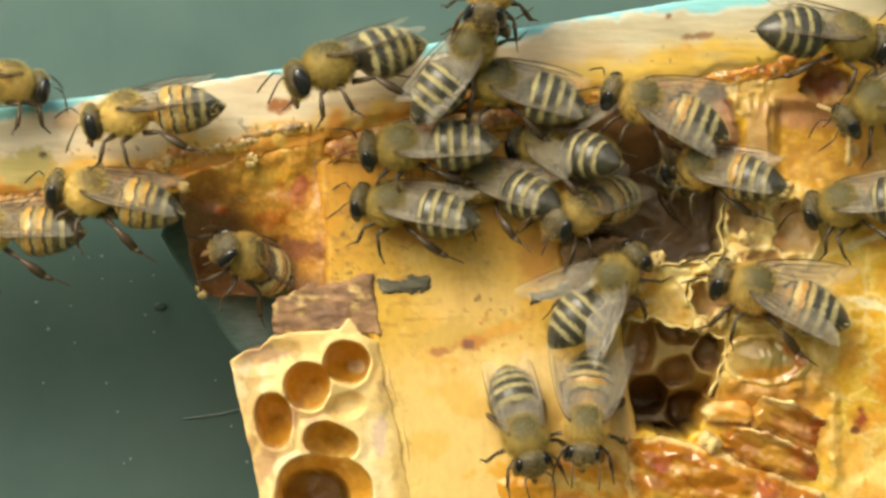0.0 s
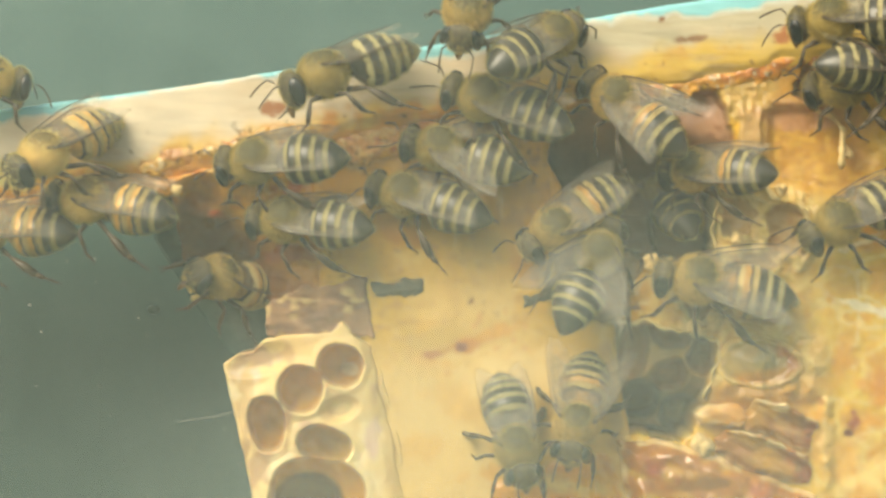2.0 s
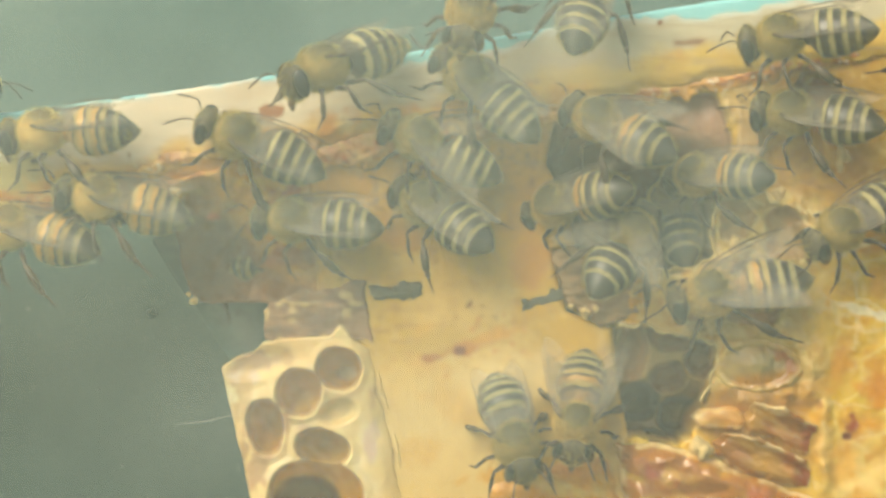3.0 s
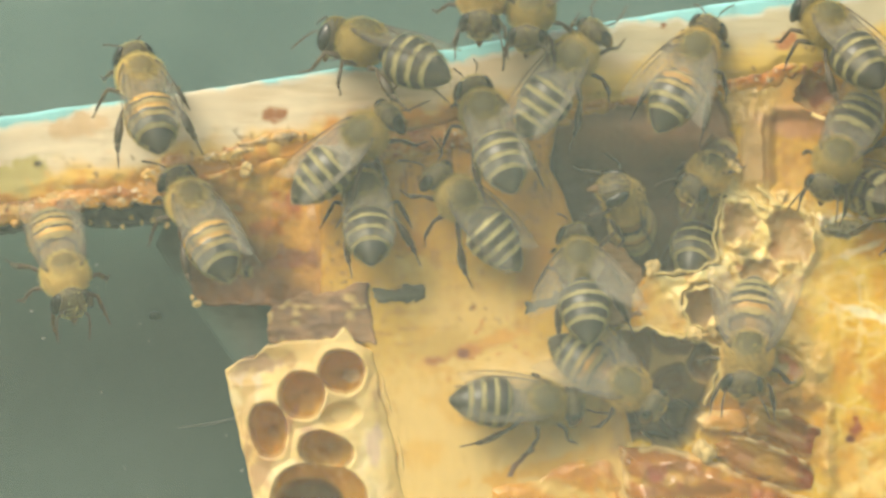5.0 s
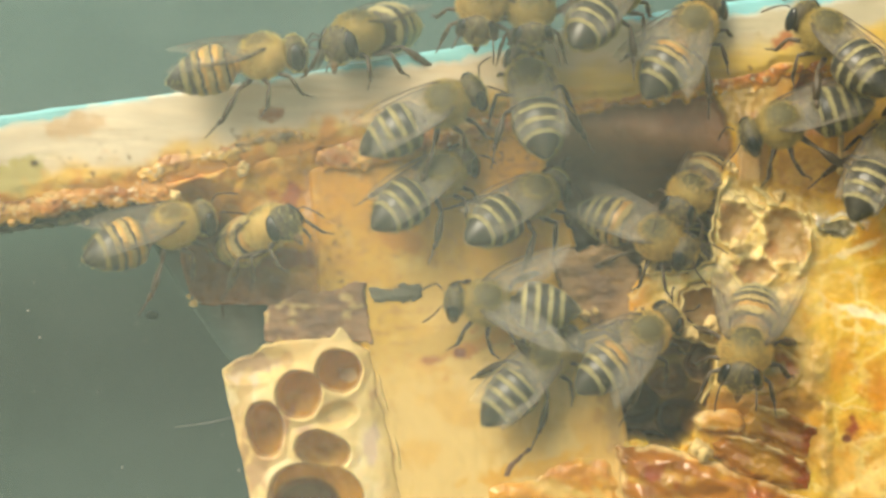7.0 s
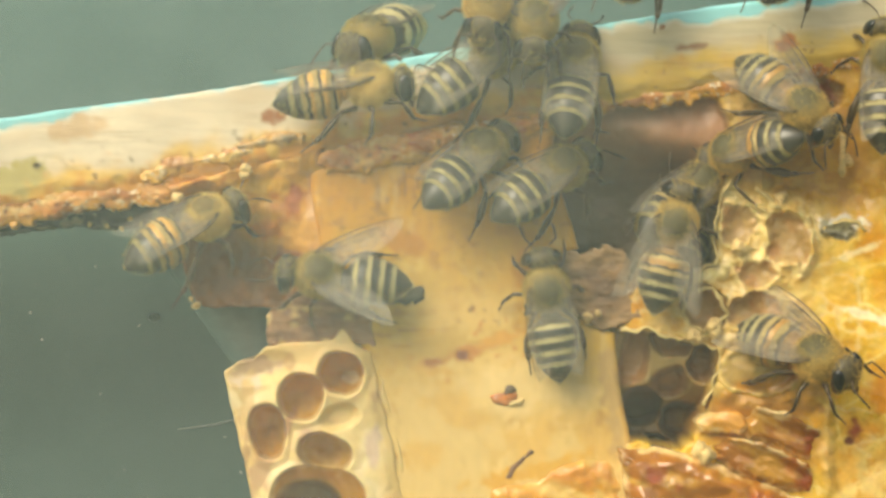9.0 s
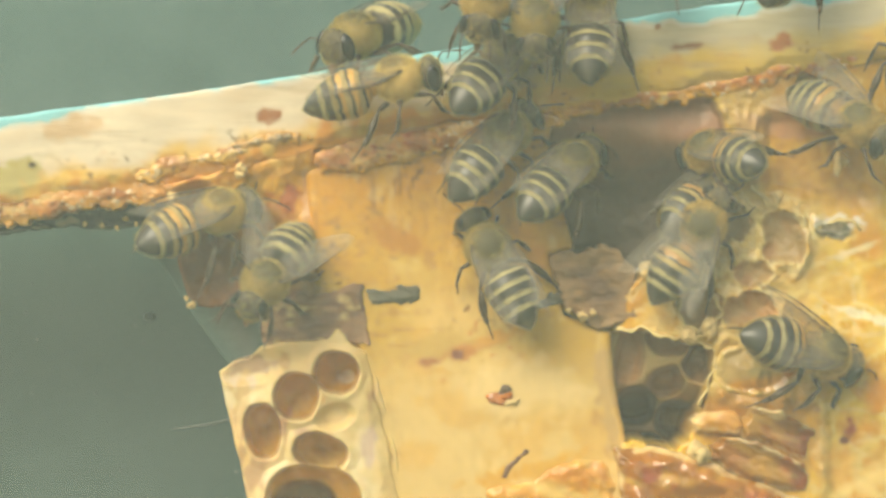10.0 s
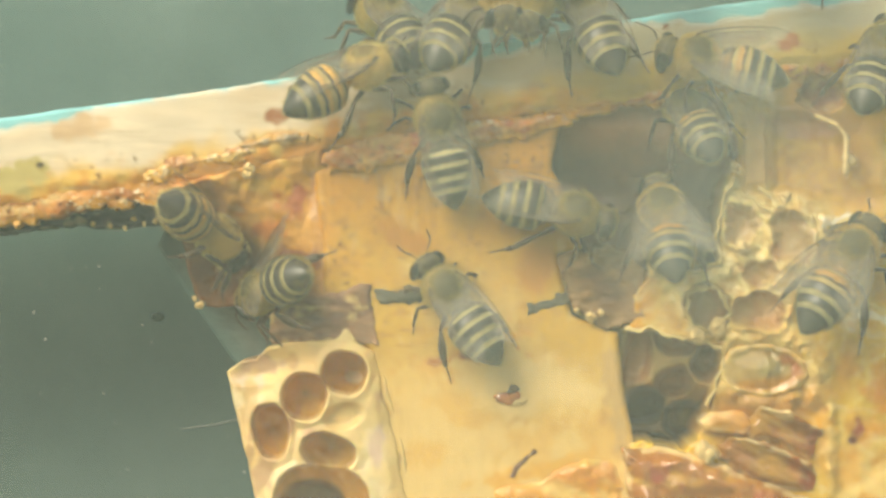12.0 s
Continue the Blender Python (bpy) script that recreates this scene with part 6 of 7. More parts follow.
    walk(BEES['C'], [
        (0, pose(0.00435, -0.00295, 0.10481, -46.6, -15.5, 143.5)),
        (0.5, pose(0.00216, -0.00306, 0.10339, -52.2, -15.8, 156.4)),
        (1, pose(0.00005, -0.00308, 0.10377, -55.0, -5.4, 159.3)),
        (1.5, pose(-0.00108, -0.00309, 0.10385, -53.8, -12.6, 159.6)),
        (2, pose(-0.00212, -0.00311, 0.10382, -54.0, -15.0, 161.3)),
        (2.5, pose(-0.00209, -0.00312, 0.10425, -53.7, -24.3, 161.7)),
        (3, pose(-0.00054, -0.00297, 0.10296, -43.9, -27.7, 143.2)),
        (5, pose(0.00221, -0.00330, 0.10313, -67.3, -48.0, 180.0)),
        (5.5, pose(0.00202, -0.00330, 0.10162, -88.1, -87.0, -180.0)),
        (6, pose(0.00444, -0.00302, 0.10043, 27.4, -56.8, 57.2)),
        (6.5, pose(0.00491, -0.00294, 0.10210, 28.6, -45.1, 55.9)),
        (7, pose(0.00703, -0.00297, 0.10383, 44.0, -26.2, 37.0)),
        (9, pose(0.00942, -0.00306, 0.10647, 49.1, -31.0, 27.2)),
        (9.5, pose(0.01026, -0.00292, 0.10635, 39.5, -26.4, 44.1)),
        (10, pose(0.01115, -0.00293, 0.10677, 36.8, -32.9, 46.6)),
        (10.5, pose(0.01127, -0.00290, 0.10724, 35.4, -30.4, 49.1)),
        (11, pose(0.00801, -0.00312, 0.10497, 54.4, -15.5, 17.5)),
        (11.5, pose(0.00983, -0.00300, 0.10441, 54.4, -0.0, 29.1)),
        (12, pose(0.00974, -0.00330, 0.10351, 58.5, 11.8, 0.0)),
    ])
    walk(BEES['D'], [
        (0, pose(0.00976, -0.00342, 0.10824, -44.5, -9.5, 141.2)),
        (0.5, pose(0.00754, -0.00366, 0.10837, -53.8, -2.8, 166.4)),
        (1, pose(0.00585, -0.00366, 0.10779, -54.5, 1.2, 167.1)),
        (1.5, pose(0.00370, -0.00375, 0.10845, -54.7, -7.8, 175.0)),
        (2, pose(0.00118, -0.00366, 0.10810, -52.9, -13.6, 166.7)),
        (2.5, pose(-0.00030, -0.00368, 0.10859, -53.3, -13.8, 168.0)),
        (3, pose(-0.00074, -0.00380, 0.10897, -57.6, -25.2, 180.0)),
        (4, pose(0.00232, -0.00629, 0.11479, -29.5, -14.1, 120.2)),
        (4.33, pose(0.00413, -0.00690, 0.11745, -45.6, 9.6, 157.7)),
        (4.67, pose(0.00593, -0.00752, 0.12011, -44.1, 38.2, -164.8)),
        (5, pose(0.00774, -0.00813, 0.12277, -10.3, 56.2, -102.6)),
        (7, pose(0.00770, -0.00816, 0.12286, 3.9, 54.2, -85.2)),
        (9, pose(0.00795, -0.00814, 0.12190, -2.7, 56.2, -93.3)),
        (10, pose(0.00844, -0.00816, 0.12199, -1.6, 54.2, -92.0)),
        (11, pose(0.00790, -0.00822, 0.12255, -2.8, 46.9, -93.4)),
        (12, pose(0.00754, -0.00821, 0.12357, -8.5, 46.9, -100.3)),
    ])
    walk(BEES['O'], [
        (0, pose(0.01267, -0.00291, 0.10285, -43.4, 16.3, -135.3)),
        (0.5, pose(0.01286, -0.00289, 0.10259, -45.1, 16.3, -138.1)),
        (1, pose(0.01238, -0.00272, 0.10274, -52.6, 27.0, -156.0)),
        (1.5, pose(0.01179, -0.00269, 0.10231, -54.1, 31.1, -159.4)),
        (2, pose(0.01153, -0.00265, 0.10212, -56.4, 32.5, -163.7)),
        (2.5, pose(0.01068, -0.00270, 0.10217, -53.6, 27.0, -158.1)),
        (3, pose(0.01171, -0.00212, 0.10399, -60.4, 11.4, 140.9)),
        (4, pose(0.01418, -0.00157, 0.10366, -57.7, -12.2, -166.3)),
        (5, pose(0.01664, -0.00102, 0.10332, -77.0, -27.7, -106.8)),
        (5.5, pose(0.01661, -0.00102, 0.10273, -72.1, -25.9, -109.5)),
        (5.75, pose(0.01676, -0.00150, 0.10190, -26.4, 10.2, -95.9)),
        (6, pose(0.01691, -0.00198, 0.10108, 32.2, 21.9, -57.6)),
        (6.5, pose(0.01704, -0.00189, 0.10039, 37.0, 31.2, -48.4)),
        (7, pose(0.01821, -0.00176, 0.10144, 51.8, 21.9, -26.7)),
        (8, pose(0.02028, -0.00148, 0.10320, 56.4, -7.0, 3.2)),
        (9, pose(0.02234, -0.00120, 0.10497, 44.5, -34.0, 36.8)),
        (9.5, pose(0.02337, -0.00125, 0.10506, 50.3, -29.8, 27.9)),
        (10, pose(0.02479, -0.00016, 0.10517, 42.1, -31.3, 41.0)),
        (10.5, pose(0.02474, 0.00196, 0.10453, 27.3, -30.2, 61.0)),
        (11, pose(0.02498, 0.00699, 0.10198, 2.9, -36.6, 87.0)),
        (12, pose(0.02361, 0.00799, 0.10198, -2.9, -36.7, 93.1)),
    ])
    walk(BEES['Q'], [
        (0, pose(0.01356, -0.00450, 0.09506, 72.0, -45.9, 0.0)),
        (0.5, pose(0.01300, -0.00450, 0.09482, 72.5, -47.3, 0.0)),
        (1, pose(0.01148, -0.00450, 0.09511, 80.0, -67.7, 0.0)),
        (1.5, pose(0.01181, -0.00450, 0.09577, 81.1, -70.3, -0.0)),
        (2, pose(0.01327, -0.00427, 0.09743, 41.2, -56.4, 43.4)),
        (2.5, pose(0.01419, -0.00429, 0.09813, 46.8, -55.1, 36.5)),
        (3, pose(0.01651, -0.00412, 0.09990, 33.7, -39.5, 54.2)),
        (4.8, pose(0.01210, -0.00412, 0.09756, 3.6, -52.0, 86.2)),
        (5, pose(0.01225, -0.00416, 0.09725, -7.7, -56.0, 98.4)),
        (5.5, pose(0.01203, -0.00417, 0.09692, -36.5, -45.5, 130.1)),
        (6, pose(0.01000, -0.00415, 0.09524, -55.9, -9.0, 144.5)),
        (6.5, pose(0.00855, -0.00422, 0.09462, -62.2, 0.0, 152.4)),
        (7, pose(0.00567, -0.00450, 0.09477, -65.1, -4.1, -180.0)),
        (8, pose(-0.00361, -0.00450, 0.09654, -65.2, -7.7, -180.0)),
        (9, pose(-0.00992, -0.00450, 0.09745, -65.1, -5.6, 180.0)),
        (9.5, pose(-0.01508, -0.00489, 0.09841, -37.7, 35.1, -129.5)),
        (10, pose(-0.01535, -0.00489, 0.09800, -30.9, 40.4, -122.6)),
        (10.25, pose(-0.01528, -0.00446, 0.09773, -76.3, 55.5, 168.9)),
        (10.5, pose(-0.01521, -0.00402, 0.09746, -112.6, 33.6, 109.0)),
        (11, pose(-0.01464, -0.00301, 0.09761, -71.4, 18.0, 123.6)),
        (11.5, pose(-0.01712, -0.00198, 0.09779, -83.9, 24.4, 111.3)),
        (12, pose(-0.01658, -0.00098, 0.09637, -64.5, 14.7, 118.8)),
    ])
    walk(BEES['S1'], [
        (0, pose(0.00625, -0.00377, 0.08316, 19.1, 49.6, -70.7)),
        (0.5, pose(0.00627, -0.00379, 0.08304, 16.8, 47.8, -73.2)),
        (1, pose(0.00604, -0.00376, 0.08281, 18.9, 51.5, -70.7)),
        (1.5, pose(0.00619, -0.00375, 0.08247, 18.5, 52.6, -71.0)),
        (2, pose(0.00619, -0.00376, 0.08255, 18.4, 52.3, -71.2)),
        (2.5, pose(0.00620, -0.00378, 0.08309, 18.8, 48.5, -71.1)),
        (3, pose(0.00614, -0.00378, 0.08314, 20.6, 48.5, -69.2)),
        (3.9, pose(0.00654, -0.00350, 0.08448, 58.6, 34.2, -15.5)),
        (4.8, pose(0.00695, -0.00323, 0.08581, 70.5, 4.7, 16.5)),
        (5, pose(0.00701, -0.00330, 0.08572, 70.3, 3.5, 9.5)),
        (5.5, pose(0.00529, -0.00337, 0.08624, 69.9, -14.3, 2.8)),
        (6, pose(0.00757, -0.00340, 0.08797, 70.7, -15.8, 0.0)),
        (6.5, pose(0.01016, -0.00340, 0.08796, 70.8, -16.7, 0.0)),
        (7, pose(0.00823, -0.00328, 0.08860, 65.1, -44.4, 15.6)),
        (9, pose(0.00943, -0.00340, 0.09448, -86.9, -81.3, 180.0)),
        (9.5, pose(0.00734, -0.00333, 0.09622, -62.7, -71.3, 157.6)),
        (10, pose(0.00501, -0.00326, 0.09866, -57.4, -58.9, 153.4)),
        (10.5, pose(0.00428, -0.00322, 0.09914, -52.2, -56.7, 147.2)),
        (11, pose(0.00512, -0.00313, 0.09752, -37.8, -55.0, 130.3)),
        (11.5, pose(0.00249, -0.00323, 0.09539, -28.9, -71.3, 120.9)),
        (12, pose(0.00063, -0.00323, 0.09484, -58.1, -50.4, 154.7)),
    ])
    walk(BEES['S2'], [
        (0, pose(0.01233, -0.00415, 0.08431, -8.1, 55.3, -98.3)),
        (0.5, pose(0.01221, -0.00415, 0.08450, -11.8, 54.1, -102.2)),
        (1, pose(0.01227, -0.00419, 0.08453, -12.8, 49.5, -102.8)),
        (1.5, pose(0.01213, -0.00415, 0.08451, -15.6, 53.3, -106.0)),
        (2, pose(0.01225, -0.00417, 0.08460, -16.9, 51.4, -107.3)),
        (2.5, pose(0.01223, -0.00415, 0.08471, -15.6, 53.3, -106.0)),
        (3, pose(0.01231, -0.00416, 0.08502, -11.6, 53.3, -101.9)),
        (5, pose(0.01496, -0.00395, 0.08812, 64.3, 31.8, -16.7)),
        (5.5, pose(0.01389, -0.00380, 0.09033, 70.5, 12.9, 0.0)),
        (6, pose(0.01598, -0.00243, 0.09048, 60.0, -9.5, 37.3)),
        (6.5, pose(0.01766, -0.00360, 0.08880, 65.2, -14.3, 19.6)),
        (7, pose(0.01720, -0.00360, 0.09087, 60.0, -35.2, 23.7)),
        (9, pose(0.02053, -0.00380, 0.10065, 85.3, -76.9, 0.0)),
        (9.5, pose(0.02156, -0.00380, 0.10043, 81.2, -65.0, 0.0)),
        (10, pose(0.02298, -0.00380, 0.10064, 78.7, -56.6, -0.0)),
        (10.5, pose(0.02098, -0.00380, 0.10281, 79.8, -60.5, 0.0)),
        (11, pose(0.02039, -0.00351, 0.10246, -27.3, -57.5, 118.8)),
        (11.5, pose(0.01937, -0.00349, 0.10210, -36.8, -50.3, 128.6)),
        (12, pose(0.01975, -0.00339, 0.10231, -9.5, -47.1, 99.4)),
    ])
    walk(BEES['T1'], [
        (0, pose(0.01896, -0.00500, 0.11189, -61.7, -21.4, 180.0)),
        (0.5, pose(0.01839, -0.00500, 0.11271, -62.7, -26.6, 180.0)),
        (1, pose(0.01773, -0.00488, 0.11183, -58.0, -26.3, 167.8)),
        (1.5, pose(0.01633, -0.00475, 0.11148, -49.8, -30.2, 151.3)),
        (2, pose(0.01682, -0.00477, 0.11202, -50.5, -35.6, 153.0)),
        (2.5, pose(0.01675, -0.00474, 0.11204, -50.2, -26.3, 151.3)),
        (3, pose(0.01551, -0.00471, 0.11077, -49.4, -23.7, 149.2)),
        (4, pose(0.01874, -0.00475, 0.11356, -23.9, -54.4, 114.1)),
        (5, pose(0.02196, -0.00478, 0.11635, 41.8, -55.8, 40.0)),
        (5.5, pose(0.02287, -0.00482, 0.11849, 53.5, -38.5, 22.1)),
        (6, pose(0.02256, -0.00480, 0.11851, 51.5, -40.3, 25.5)),
        (6.5, pose(0.02295, -0.00485, 0.11892, 54.8, -46.1, 21.0)),
        (7, pose(0.02190, -0.00476, 0.11883, 44.6, -48.2, 35.8)),
        (8, pose(0.02661, -0.00502, 0.11629, 59.3, -5.9, -1.0)),
        (9, pose(0.03132, -0.00528, 0.11375, 45.9, 36.4, -34.4)),
        (9.5, pose(0.03519, -0.00524, 0.11286, 49.4, 35.0, -29.0)),
        (10, pose(0.03670, -0.00535, 0.11199, 44.1, 25.5, -39.5)),
        (10.5, pose(0.03349, -0.00531, 0.11151, 38.0, 45.1, -44.9)),
        (10.75, pose(0.03311, -0.00532, 0.11318, -10.9, 50.1, -100.5)),
        (11, pose(0.03274, -0.00534, 0.11485, -43.5, 28.6, -140.3)),
        (11.5, pose(0.02729, -0.00500, 0.11525, -60.3, 9.3, -180.0)),
        (12, pose(0.02430, -0.00496, 0.11699, -60.0, -13.5, 176.6)),
    ])
    walk(BEES['T2'], [
        (0, pose(0.02436, -0.00328, 0.10610, -57.4, -10.6, 157.9)),
        (0.5, pose(0.02453, -0.00325, 0.10584, -57.0, -7.9, 154.4)),
        (1, pose(0.02444, -0.00322, 0.10612, -58.8, 0.0, 151.2)),
        (1.5, pose(0.02425, -0.00323, 0.10626, -58.7, -1.2, 152.8)),
        (2, pose(0.02443, -0.00318, 0.10647, -57.0, -1.2, 146.9)),
        (2.5, pose(0.02459, -0.00314, 0.10657, -54.6, -3.0, 142.3)),
        (3, pose(0.02474, -0.00312, 0.10633, -54.8, -0.5, 139.5)),
        (4, pose(0.02497, -0.00350, 0.10694, -53.2, 16.0, -178.6)),
        (5, pose(0.02520, 0.00011, 0.10754, -39.6, 26.8, -132.0)),
        (5.5, pose(0.02448, 0.00006, 0.10770, -33.1, 26.3, -123.4)),
        (6, pose(0.02378, 0.00002, 0.10656, -27.5, 23.3, -116.1)),
        (6.5, pose(0.02279, 0.00003, 0.10618, -7.5, 37.0, -97.7)),
        (7, pose(0.02343, 0.00005, 0.10565, -28.7, 29.6, -119.3)),
        (8, pose(0.02550, 0.00048, 0.10742, -50.7, 28.1, -176.2)),
        (9, pose(0.02756, -0.00309, 0.10919, -61.6, 11.6, 133.9)),
        (9.25, pose(0.02611, -0.00351, 0.10961, -52.1, 19.7, -177.8)),
        (9.5, pose(0.02466, -0.00394, 0.11004, -39.3, 18.0, -127.9)),
        (9.75, pose(0.02511, -0.00297, 0.10935, -45.9, 5.1, 176.1)),
        (10, pose(0.02557, -0.00200, 0.10867, -39.0, -7.5, 121.2)),
        (10.5, pose(0.02422, -0.00105, 0.11018, -31.9, -25.6, 121.9)),
        (11, pose(0.02336, -0.00103, 0.11080, -1.5, -37.3, 91.6)),
        (11.5, pose(0.02299, -0.00112, 0.11199, -30.7, -38.8, 123.7)),
        (12, pose(0.02223, -0.00107, 0.11237, -21.2, -37.3, 112.4)),
    ])
    walk(BEES['T3'], [
        (0, pose(0.02943, -0.00450, 0.09477, -56.5, -19.3, -180.0)),
        (0.5, pose(0.02792, -0.00450, 0.09525, -57.2, -23.0, 180.0)),
        (1, pose(0.02554, -0.00450, 0.09550, -55.2, -6.8, -180.0)),
        (1.5, pose(0.02521, -0.00450, 0.09632, -55.3, -8.3, -180.0)),
        (2, pose(0.02503, -0.00450, 0.09604, -55.5, -11.0, 180.0)),
        (2.5, pose(0.02490, -0.00450, 0.09624, -55.4, -10.5, -180.0)),
        (3, pose(0.02640, -0.00450, 0.09585, -55.4, 10.3, 180.0)),
        (3.9, pose(0.02681, -0.00473, 0.09404, -42.0, 33.9, -148.8)),
        (4.8, pose(0.02722, -0.00497, 0.09224, -10.1, 44.6, -102.2)),
        (5, pose(0.02754, -0.00491, 0.09170, -10.5, 51.1, -102.8)),
        (5.5, pose(0.02790, -0.00492, 0.09140, -10.2, 49.7, -102.4)),
        (6, pose(0.02799, -0.00496, 0.09113, -13.1, 44.0, -105.8)),
        (6.5, pose(0.02744, -0.00495, 0.09159, -19.1, 42.6, -113.1)),
        (7, pose(0.02778, -0.00499, 0.09178, -12.6, 41.1, -105.0)),
        (9, pose(0.03236, -0.00490, 0.09066, 42.2, 18.6, -38.6)),
        (9.25, pose(0.03264, -0.00453, 0.09069, 50.4, 18.6, -3.2)),
        (9.5, pose(0.03291, -0.00416, 0.09071, 57.1, 14.1, 31.5)),
        (10, pose(0.03353, -0.00416, 0.09066, 57.1, 14.1, 31.5)),
        (10.5, pose(0.03285, -0.00411, 0.09080, 55.6, 13.0, 37.0)),
        (11, pose(0.03084, -0.00426, 0.09150, 50.4, -14.1, 21.5)),
        (11.5, pose(0.03240, -0.00439, 0.09397, 55.4, -39.7, 12.3)),
        (12, pose(0.03597, -0.00423, 0.09818, 41.1, -48.7, 37.1)),
    ])
    walk(BEES['T4'], [
        (0, pose(0.03751, -0.00427, 0.10327, -54.6, 5.9, 158.1)),
        (0.5, pose(0.03743, -0.00426, 0.10399, -54.0, 4.2, 157.1)),
        (1, pose(0.03764, -0.00429, 0.10313, -56.8, 11.8, 159.9)),
        (1.5, pose(0.03738, -0.00466, 0.10263, -51.7, 22.9, -163.3)),
        (2, pose(0.03738, -0.00466, 0.10232, -51.7, 22.9, -163.3)),
        (2.5, pose(0.03682, -0.00461, 0.10206, -53.6, 22.9, -168.5)),
        (3, pose(0.03770, -0.00472, 0.10220, -48.9, 26.8, -156.9)),
        (4, pose(0.03936, -0.00482, 0.10330, 0.8, 41.4, -96.1)),
        (5, pose(0.04102, -0.00493, 0.10440, 39.2, 14.3, -45.7)),
        (5.5, pose(0.04142, -0.00487, 0.10413, 40.1, 22.9, -40.8)),
        (5.75, pose(0.04128, -0.00454, 0.10495, 49.7, 15.1, -5.1)),
        (6, pose(0.04115, -0.00421, 0.10578, 52.8, 3.5, 27.9)),
        (6.5, pose(0.04005, -0.00427, 0.10797, 47.0, -34.2, 26.8)),
        (7, pose(0.04010, -0.00426, 0.10815, 38.6, -54.3, 41.2)),
        (9, pose(0.04729, -0.00409, 0.10637, 25.8, -38.0, 58.6)),
        (12, pose(0.04750, -0.00409, 0.10632, 25.8, -38.0, 58.6)),
    ])
    walk(BEES['T5'], [
        (0, pose(0.03993, -0.00506, 0.11340, -56.6, 32.0, -173.3)),
        (0.5, pose(0.03995, -0.00478, 0.11374, -58.0, 15.1, 158.6)),
        (1, pose(0.03975, -0.00476, 0.11405, -58.0, 15.1, 156.1)),
        (1.5, pose(0.04004, -0.00481, 0.11431, -58.0, 15.1, 161.4)),
        (2, pose(0.03815, -0.00472, 0.11439, -53.0, 3.5, 153.2)),
        (2.5, pose(0.03510, -0.00485, 0.11195, -54.6, 2.3, 166.3)),
        (3, pose(0.03353, -0.00477, 0.11179, -51.4, -7.4, 158.5)),
        (4, pose(0.03490, -0.00502, 0.11057, -54.1, 23.7, -174.3)),
        (5, pose(0.03626, -0.00528, 0.10934, -35.6, 51.5, -135.1)),
        (5.5, pose(0.03582, -0.00540, 0.10880, -13.4, 47.9, -106.3)),
        (6, pose(0.03442, -0.00530, 0.11052, -45.4, 22.9, -149.1)),
        (6.5, pose(0.03294, -0.00500, 0.11194, -57.2, 22.9, -180.0)),
        (7, pose(0.03256, -0.00500, 0.11164, -56.1, 16.7, 180.0)),
        (8, pose(0.03629, -0.00493, 0.11361, -58.8, -34.5, 160.7)),
        (9, pose(0.04002, -0.00485, 0.11557, 8.5, -76.1, 80.4)),
        (9.5, pose(0.04066, -0.00458, 0.11742, 5.1, -47.9, 83.8)),
        (10, pose(0.04306, -0.00463, 0.11805, 9.5, -53.4, 78.4)),
        (10.5, pose(0.04285, -0.00457, 0.11748, 8.3, -46.2, 80.0)),
        (11, pose(0.04087, -0.00458, 0.11743, 11.2, -46.9, 76.4)),
        (11.5, pose(0.03923, -0.00461, 0.11804, 21.3, -45.6, 63.8)),
        (12, pose(0.03932, -0.00459, 0.11724, 21.7, -42.4, 63.6)),
    ])
    walk(BEES['T6'], [
        (0, pose(0.03432, -0.00680, 0.11841, 44.7, 6.1, 18.2)),
        (0.5, pose(0.03576, -0.00680, 0.11823, 44.5, 5.4, 18.4)),
        (1, pose(0.03653, -0.00681, 0.11772, 43.5, -1.1, 17.7)),
        (1.5, pose(0.03733, -0.00681, 0.11717, 43.7, -0.0, 16.9)),
        (2, pose(0.04011, -0.00678, 0.11568, 44.1, 4.5, 20.0)),
        (3, pose(0.04621, -0.00650, 0.11599, 33.8, 4.5, 51.2)),
        (12, pose(0.04775, -0.00650, 0.11635, 33.8, 4.5, 51.2)),
    ])
    walk(BEES['T7'], [
        (0, pose(0.04344, -0.00712, 0.12512, -35.0, 4.6, 142.9)),
        (0.5, pose(0.04334, -0.00712, 0.12435, -35.0, 4.6, 142.9)),
        (1, pose(0.04015, -0.00725, 0.12199, -38.2, 3.4, 156.4)),
        (1.5, pose(0.03785, -0.00725, 0.12150, -37.7, 1.1, 156.2)),
        (2, pose(0.03671, -0.00734, 0.12003, -39.3, 2.3, 165.3)),
        (2.5, pose(0.03371, -0.00730, 0.11944, -40.1, 9.2, 161.2)),
        (3, pose(0.03234, -0.00736, 0.11894, -40.0, 6.2, 167.4)),
        (5, pose(0.03545, -0.00712, 0.11904, -23.6, -38.6, 128.4)),
        (5.5, pose(0.03552, -0.00716, 0.11817, -26.1, -42.5, 132.4)),
        (6, pose(0.03571, -0.00710, 0.11879, -22.9, -36.6, 127.2)),
        (6.5, pose(0.03544, -0.00716, 0.11887, -27.3, -39.5, 134.9)),
        (7, pose(0.03565, -0.00716, 0.11826, -28.1, -38.1, 136.7)),
        (9, pose(0.03134, -0.00713, 0.12722, 22.2, -44.1, 54.4)),
        (10, pose(0.03175, -0.00712, 0.12677, 21.6, -42.5, 55.5)),
        (11, pose(0.03134, -0.00709, 0.12700, 20.4, -39.5, 57.2)),
        (12, pose(0.03138, -0.00710, 0.12830, 18.3, -42.5, 60.9)),
    ])
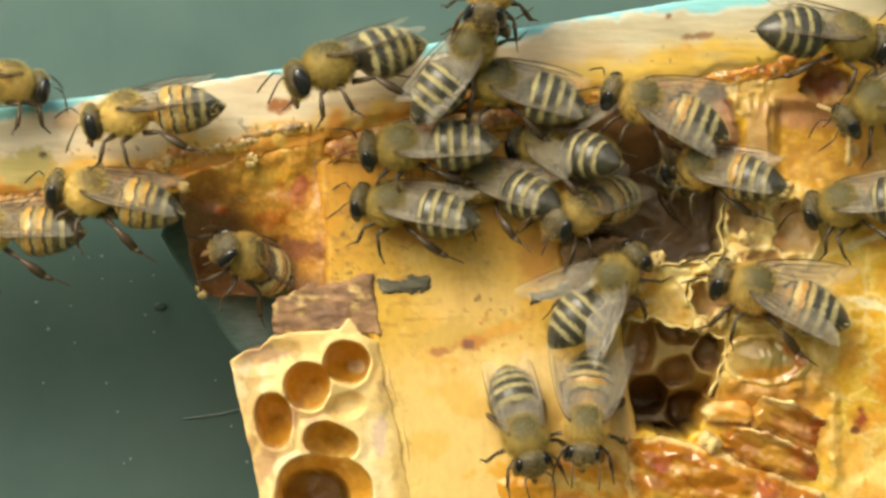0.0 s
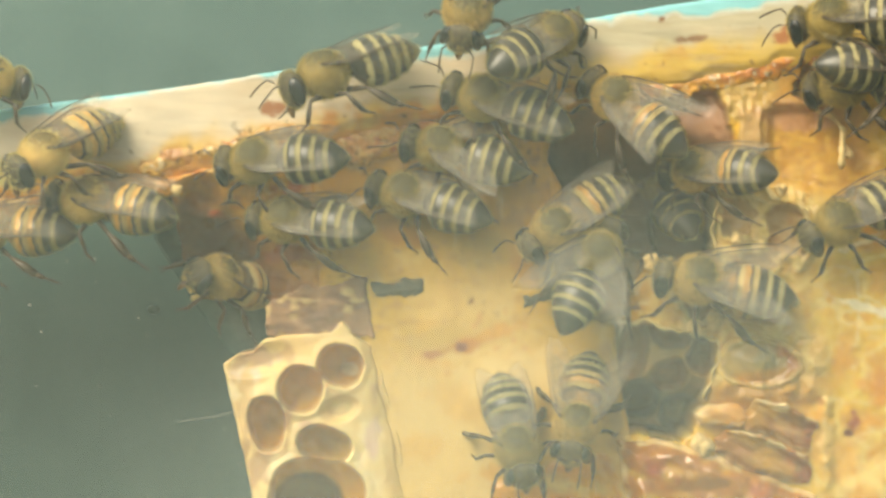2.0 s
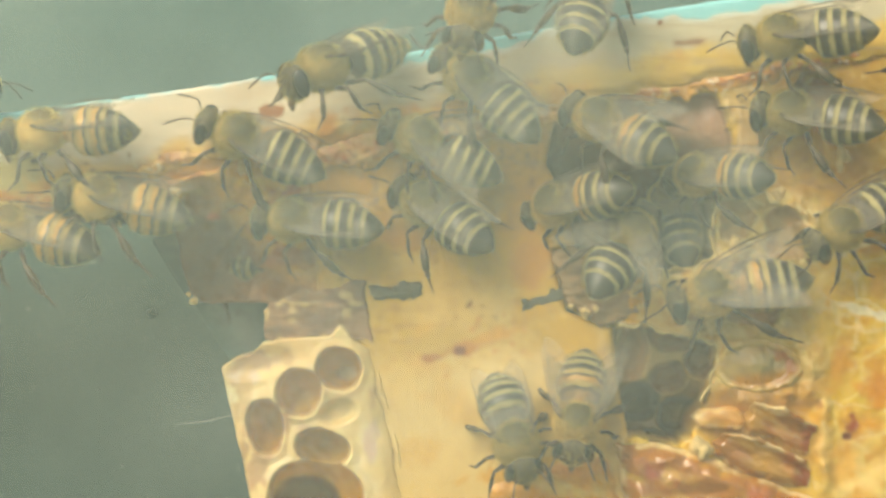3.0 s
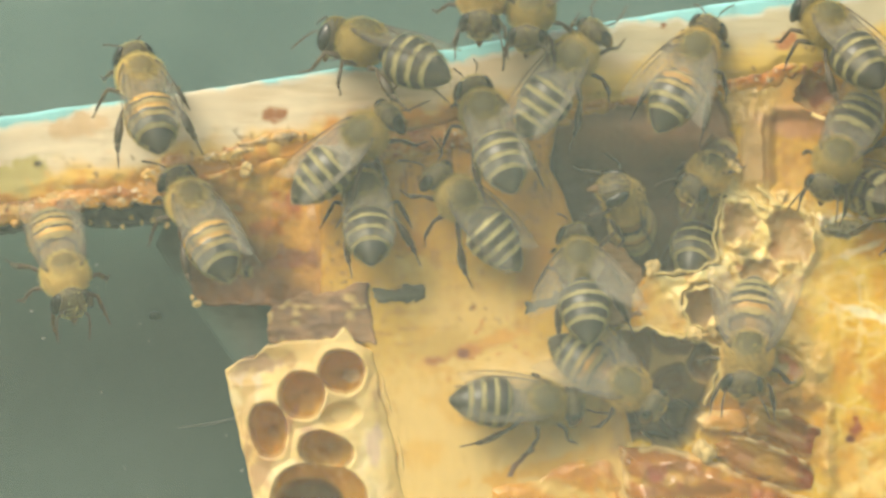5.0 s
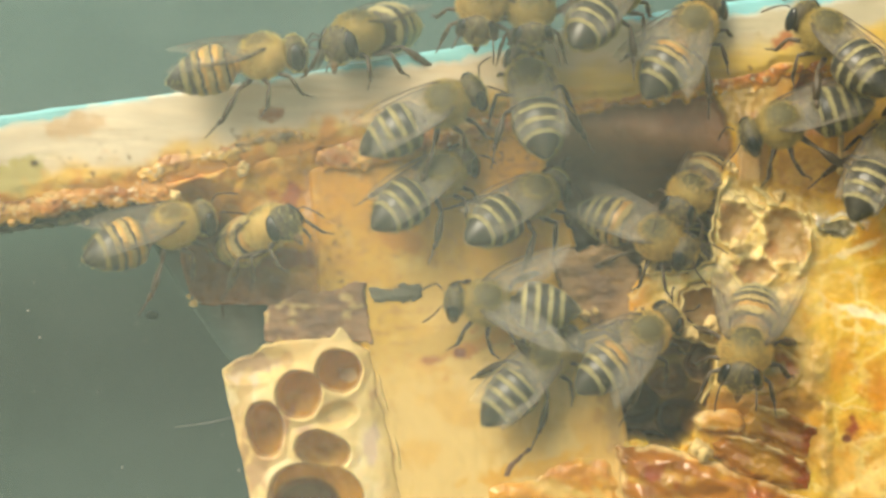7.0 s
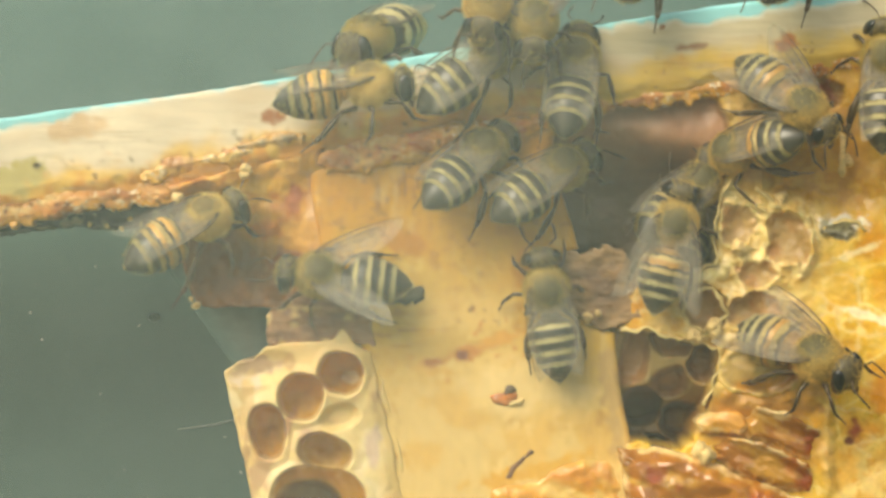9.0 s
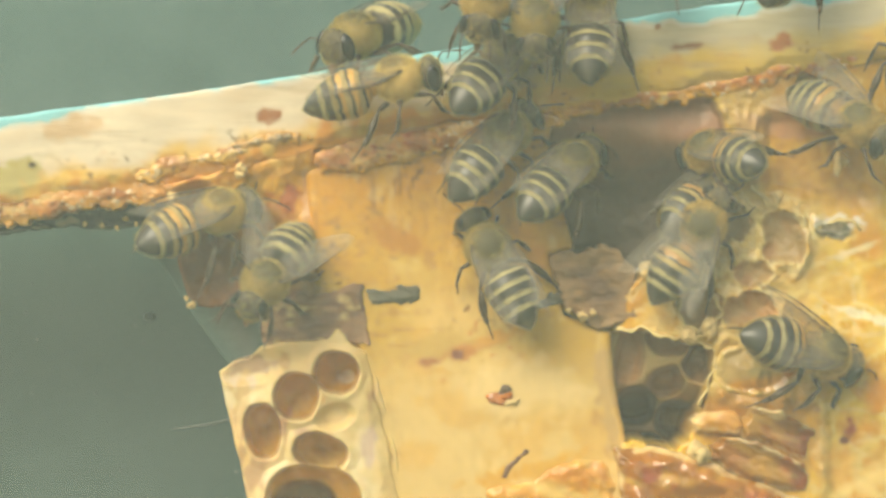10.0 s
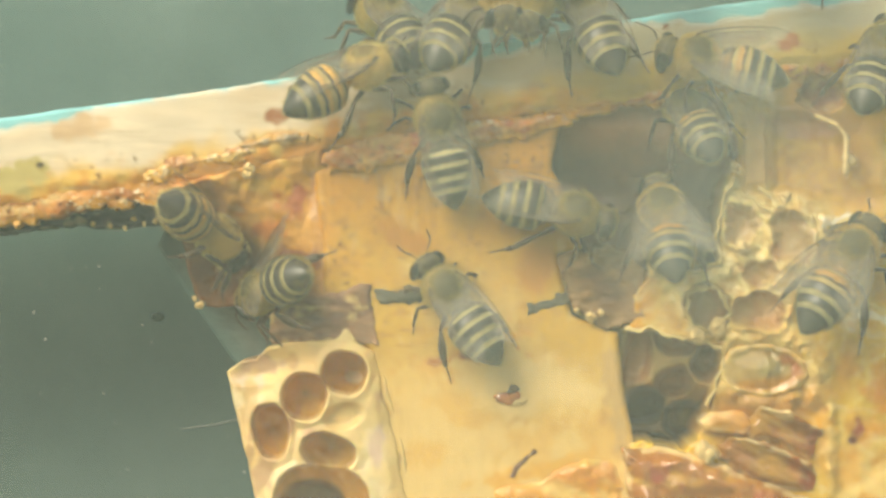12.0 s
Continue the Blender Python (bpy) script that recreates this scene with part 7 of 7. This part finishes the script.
    walk(BEES['Z'], [
        (0, pose(0.01982, 0.00748, 0.10730, -47.7, -20.4, 120.8)),
        (1, pose(0.02022, 0.00749, 0.10631, -43.0, -23.1, 118.3)),
        (3, pose(0.02169, 0.00440, 0.10299, -12.8, -47.2, 101.0)),
        (5, pose(0.02382, 0.00444, 0.10214, 18.5, -40.3, 75.3)),
        (7, pose(0.02373, 0.00447, 0.10180, 16.5, -37.1, 77.5)),
        (9, pose(0.02314, 0.00650, 0.10197, 17.1, -31.4, 78.3)),
        (12, pose(0.02314, 0.00751, 0.10193, 12.9, -31.5, 81.2)),
    ])
    walk(BEES['FL'], [
        (0, pose(-0.05606, -0.00372, 0.09177, 38.3, -52.5, 49.4)),
        (9.5, pose(-0.05191, -0.00384, 0.08888, 29.1, -72.1, 59.0)),
        (10.1, pose(-0.04547, -0.00376, 0.08762, 10.5, -65.8, 78.9)),
        (10.5, pose(-0.04262, -0.00371, 0.08787, 8.9, -60.7, 80.7)),
        (10.8, pose(-0.04150, -0.00365, 0.08840, 6.0, -56.5, 83.3)),
        (11, pose(-0.04231, -0.00363, 0.08778, 3.7, -52.5, 86.3)),
        (11.5, pose(-0.04487, -0.00355, 0.08593, 4.8, -40.9, 85.5)),
        (12, pose(-0.04924, -0.00364, 0.08344, -30.4, -45.5, 120.6)),
    ])
    # the bee at the foot of the plank drags the smear under its body and leaves it behind
    drift(SMEAR, [(0, 0.00680, -0.0008, 0.08130), (3, 0.00660, -0.0008, 0.08180), (4.8, 0.00560, -0.0008, 0.08590), (5.5, 0.00430, -0.0008, 0.08600), (6, 0.00640, -0.0008, 0.08750),
                  (6.5, 0.00880, -0.0008, 0.08760), (7, 0.00720, -0.0008, 0.08790), (7.6, 0.00600, -0.0003, 0.08650), (8, 0.00570, -0.0001, 0.08640), (12, 0.00570, -0.0001, 0.08640)])
    drift(SMOKE[0], [(0, -0.14, -0.055, -0.02), (0.9, -0.125, -0.055, 0.0), (1.3, -0.095, -0.055, 0.035), (2.1, -0.062, -0.055, 0.085), (3, -0.058, -0.055, 0.098), (4.8, -0.056, -0.055, 0.098), (5.4, -0.063, -0.055, 0.101),
                     (6, -0.074, -0.055, 0.105), (8.5, -0.076, -0.055, 0.110), (9.2, -0.074, -0.055, 0.110), (10.4, -0.015, -0.055, 0.105), (12, 0.0, -0.055, 0.100)])
    drift(SMOKE[1], [(0, 0.05, -0.035, 0.0), (1.2, 0.05, -0.035, 0.02), (2.0, 0.02, -0.035, 0.07), (2.5, 0.005, -0.035, 0.095), (3.2, -0.02, -0.035, 0.12), (4.4, -0.05, -0.035, 0.18), (12, -0.05, -0.035, 0.20)])
    drift(SMOKE[2], [(0, -0.02, -0.045, -0.02), (9.5, -0.02, -0.045, 0.0), (10.4, 0.01, -0.045, 0.085), (11.0, 0.012, -0.045, 0.10), (12, 0.02, -0.045, 0.125)])
    for k, thing in enumerate(BEES.values()):
        crawl(thing, 13, k)


motions()
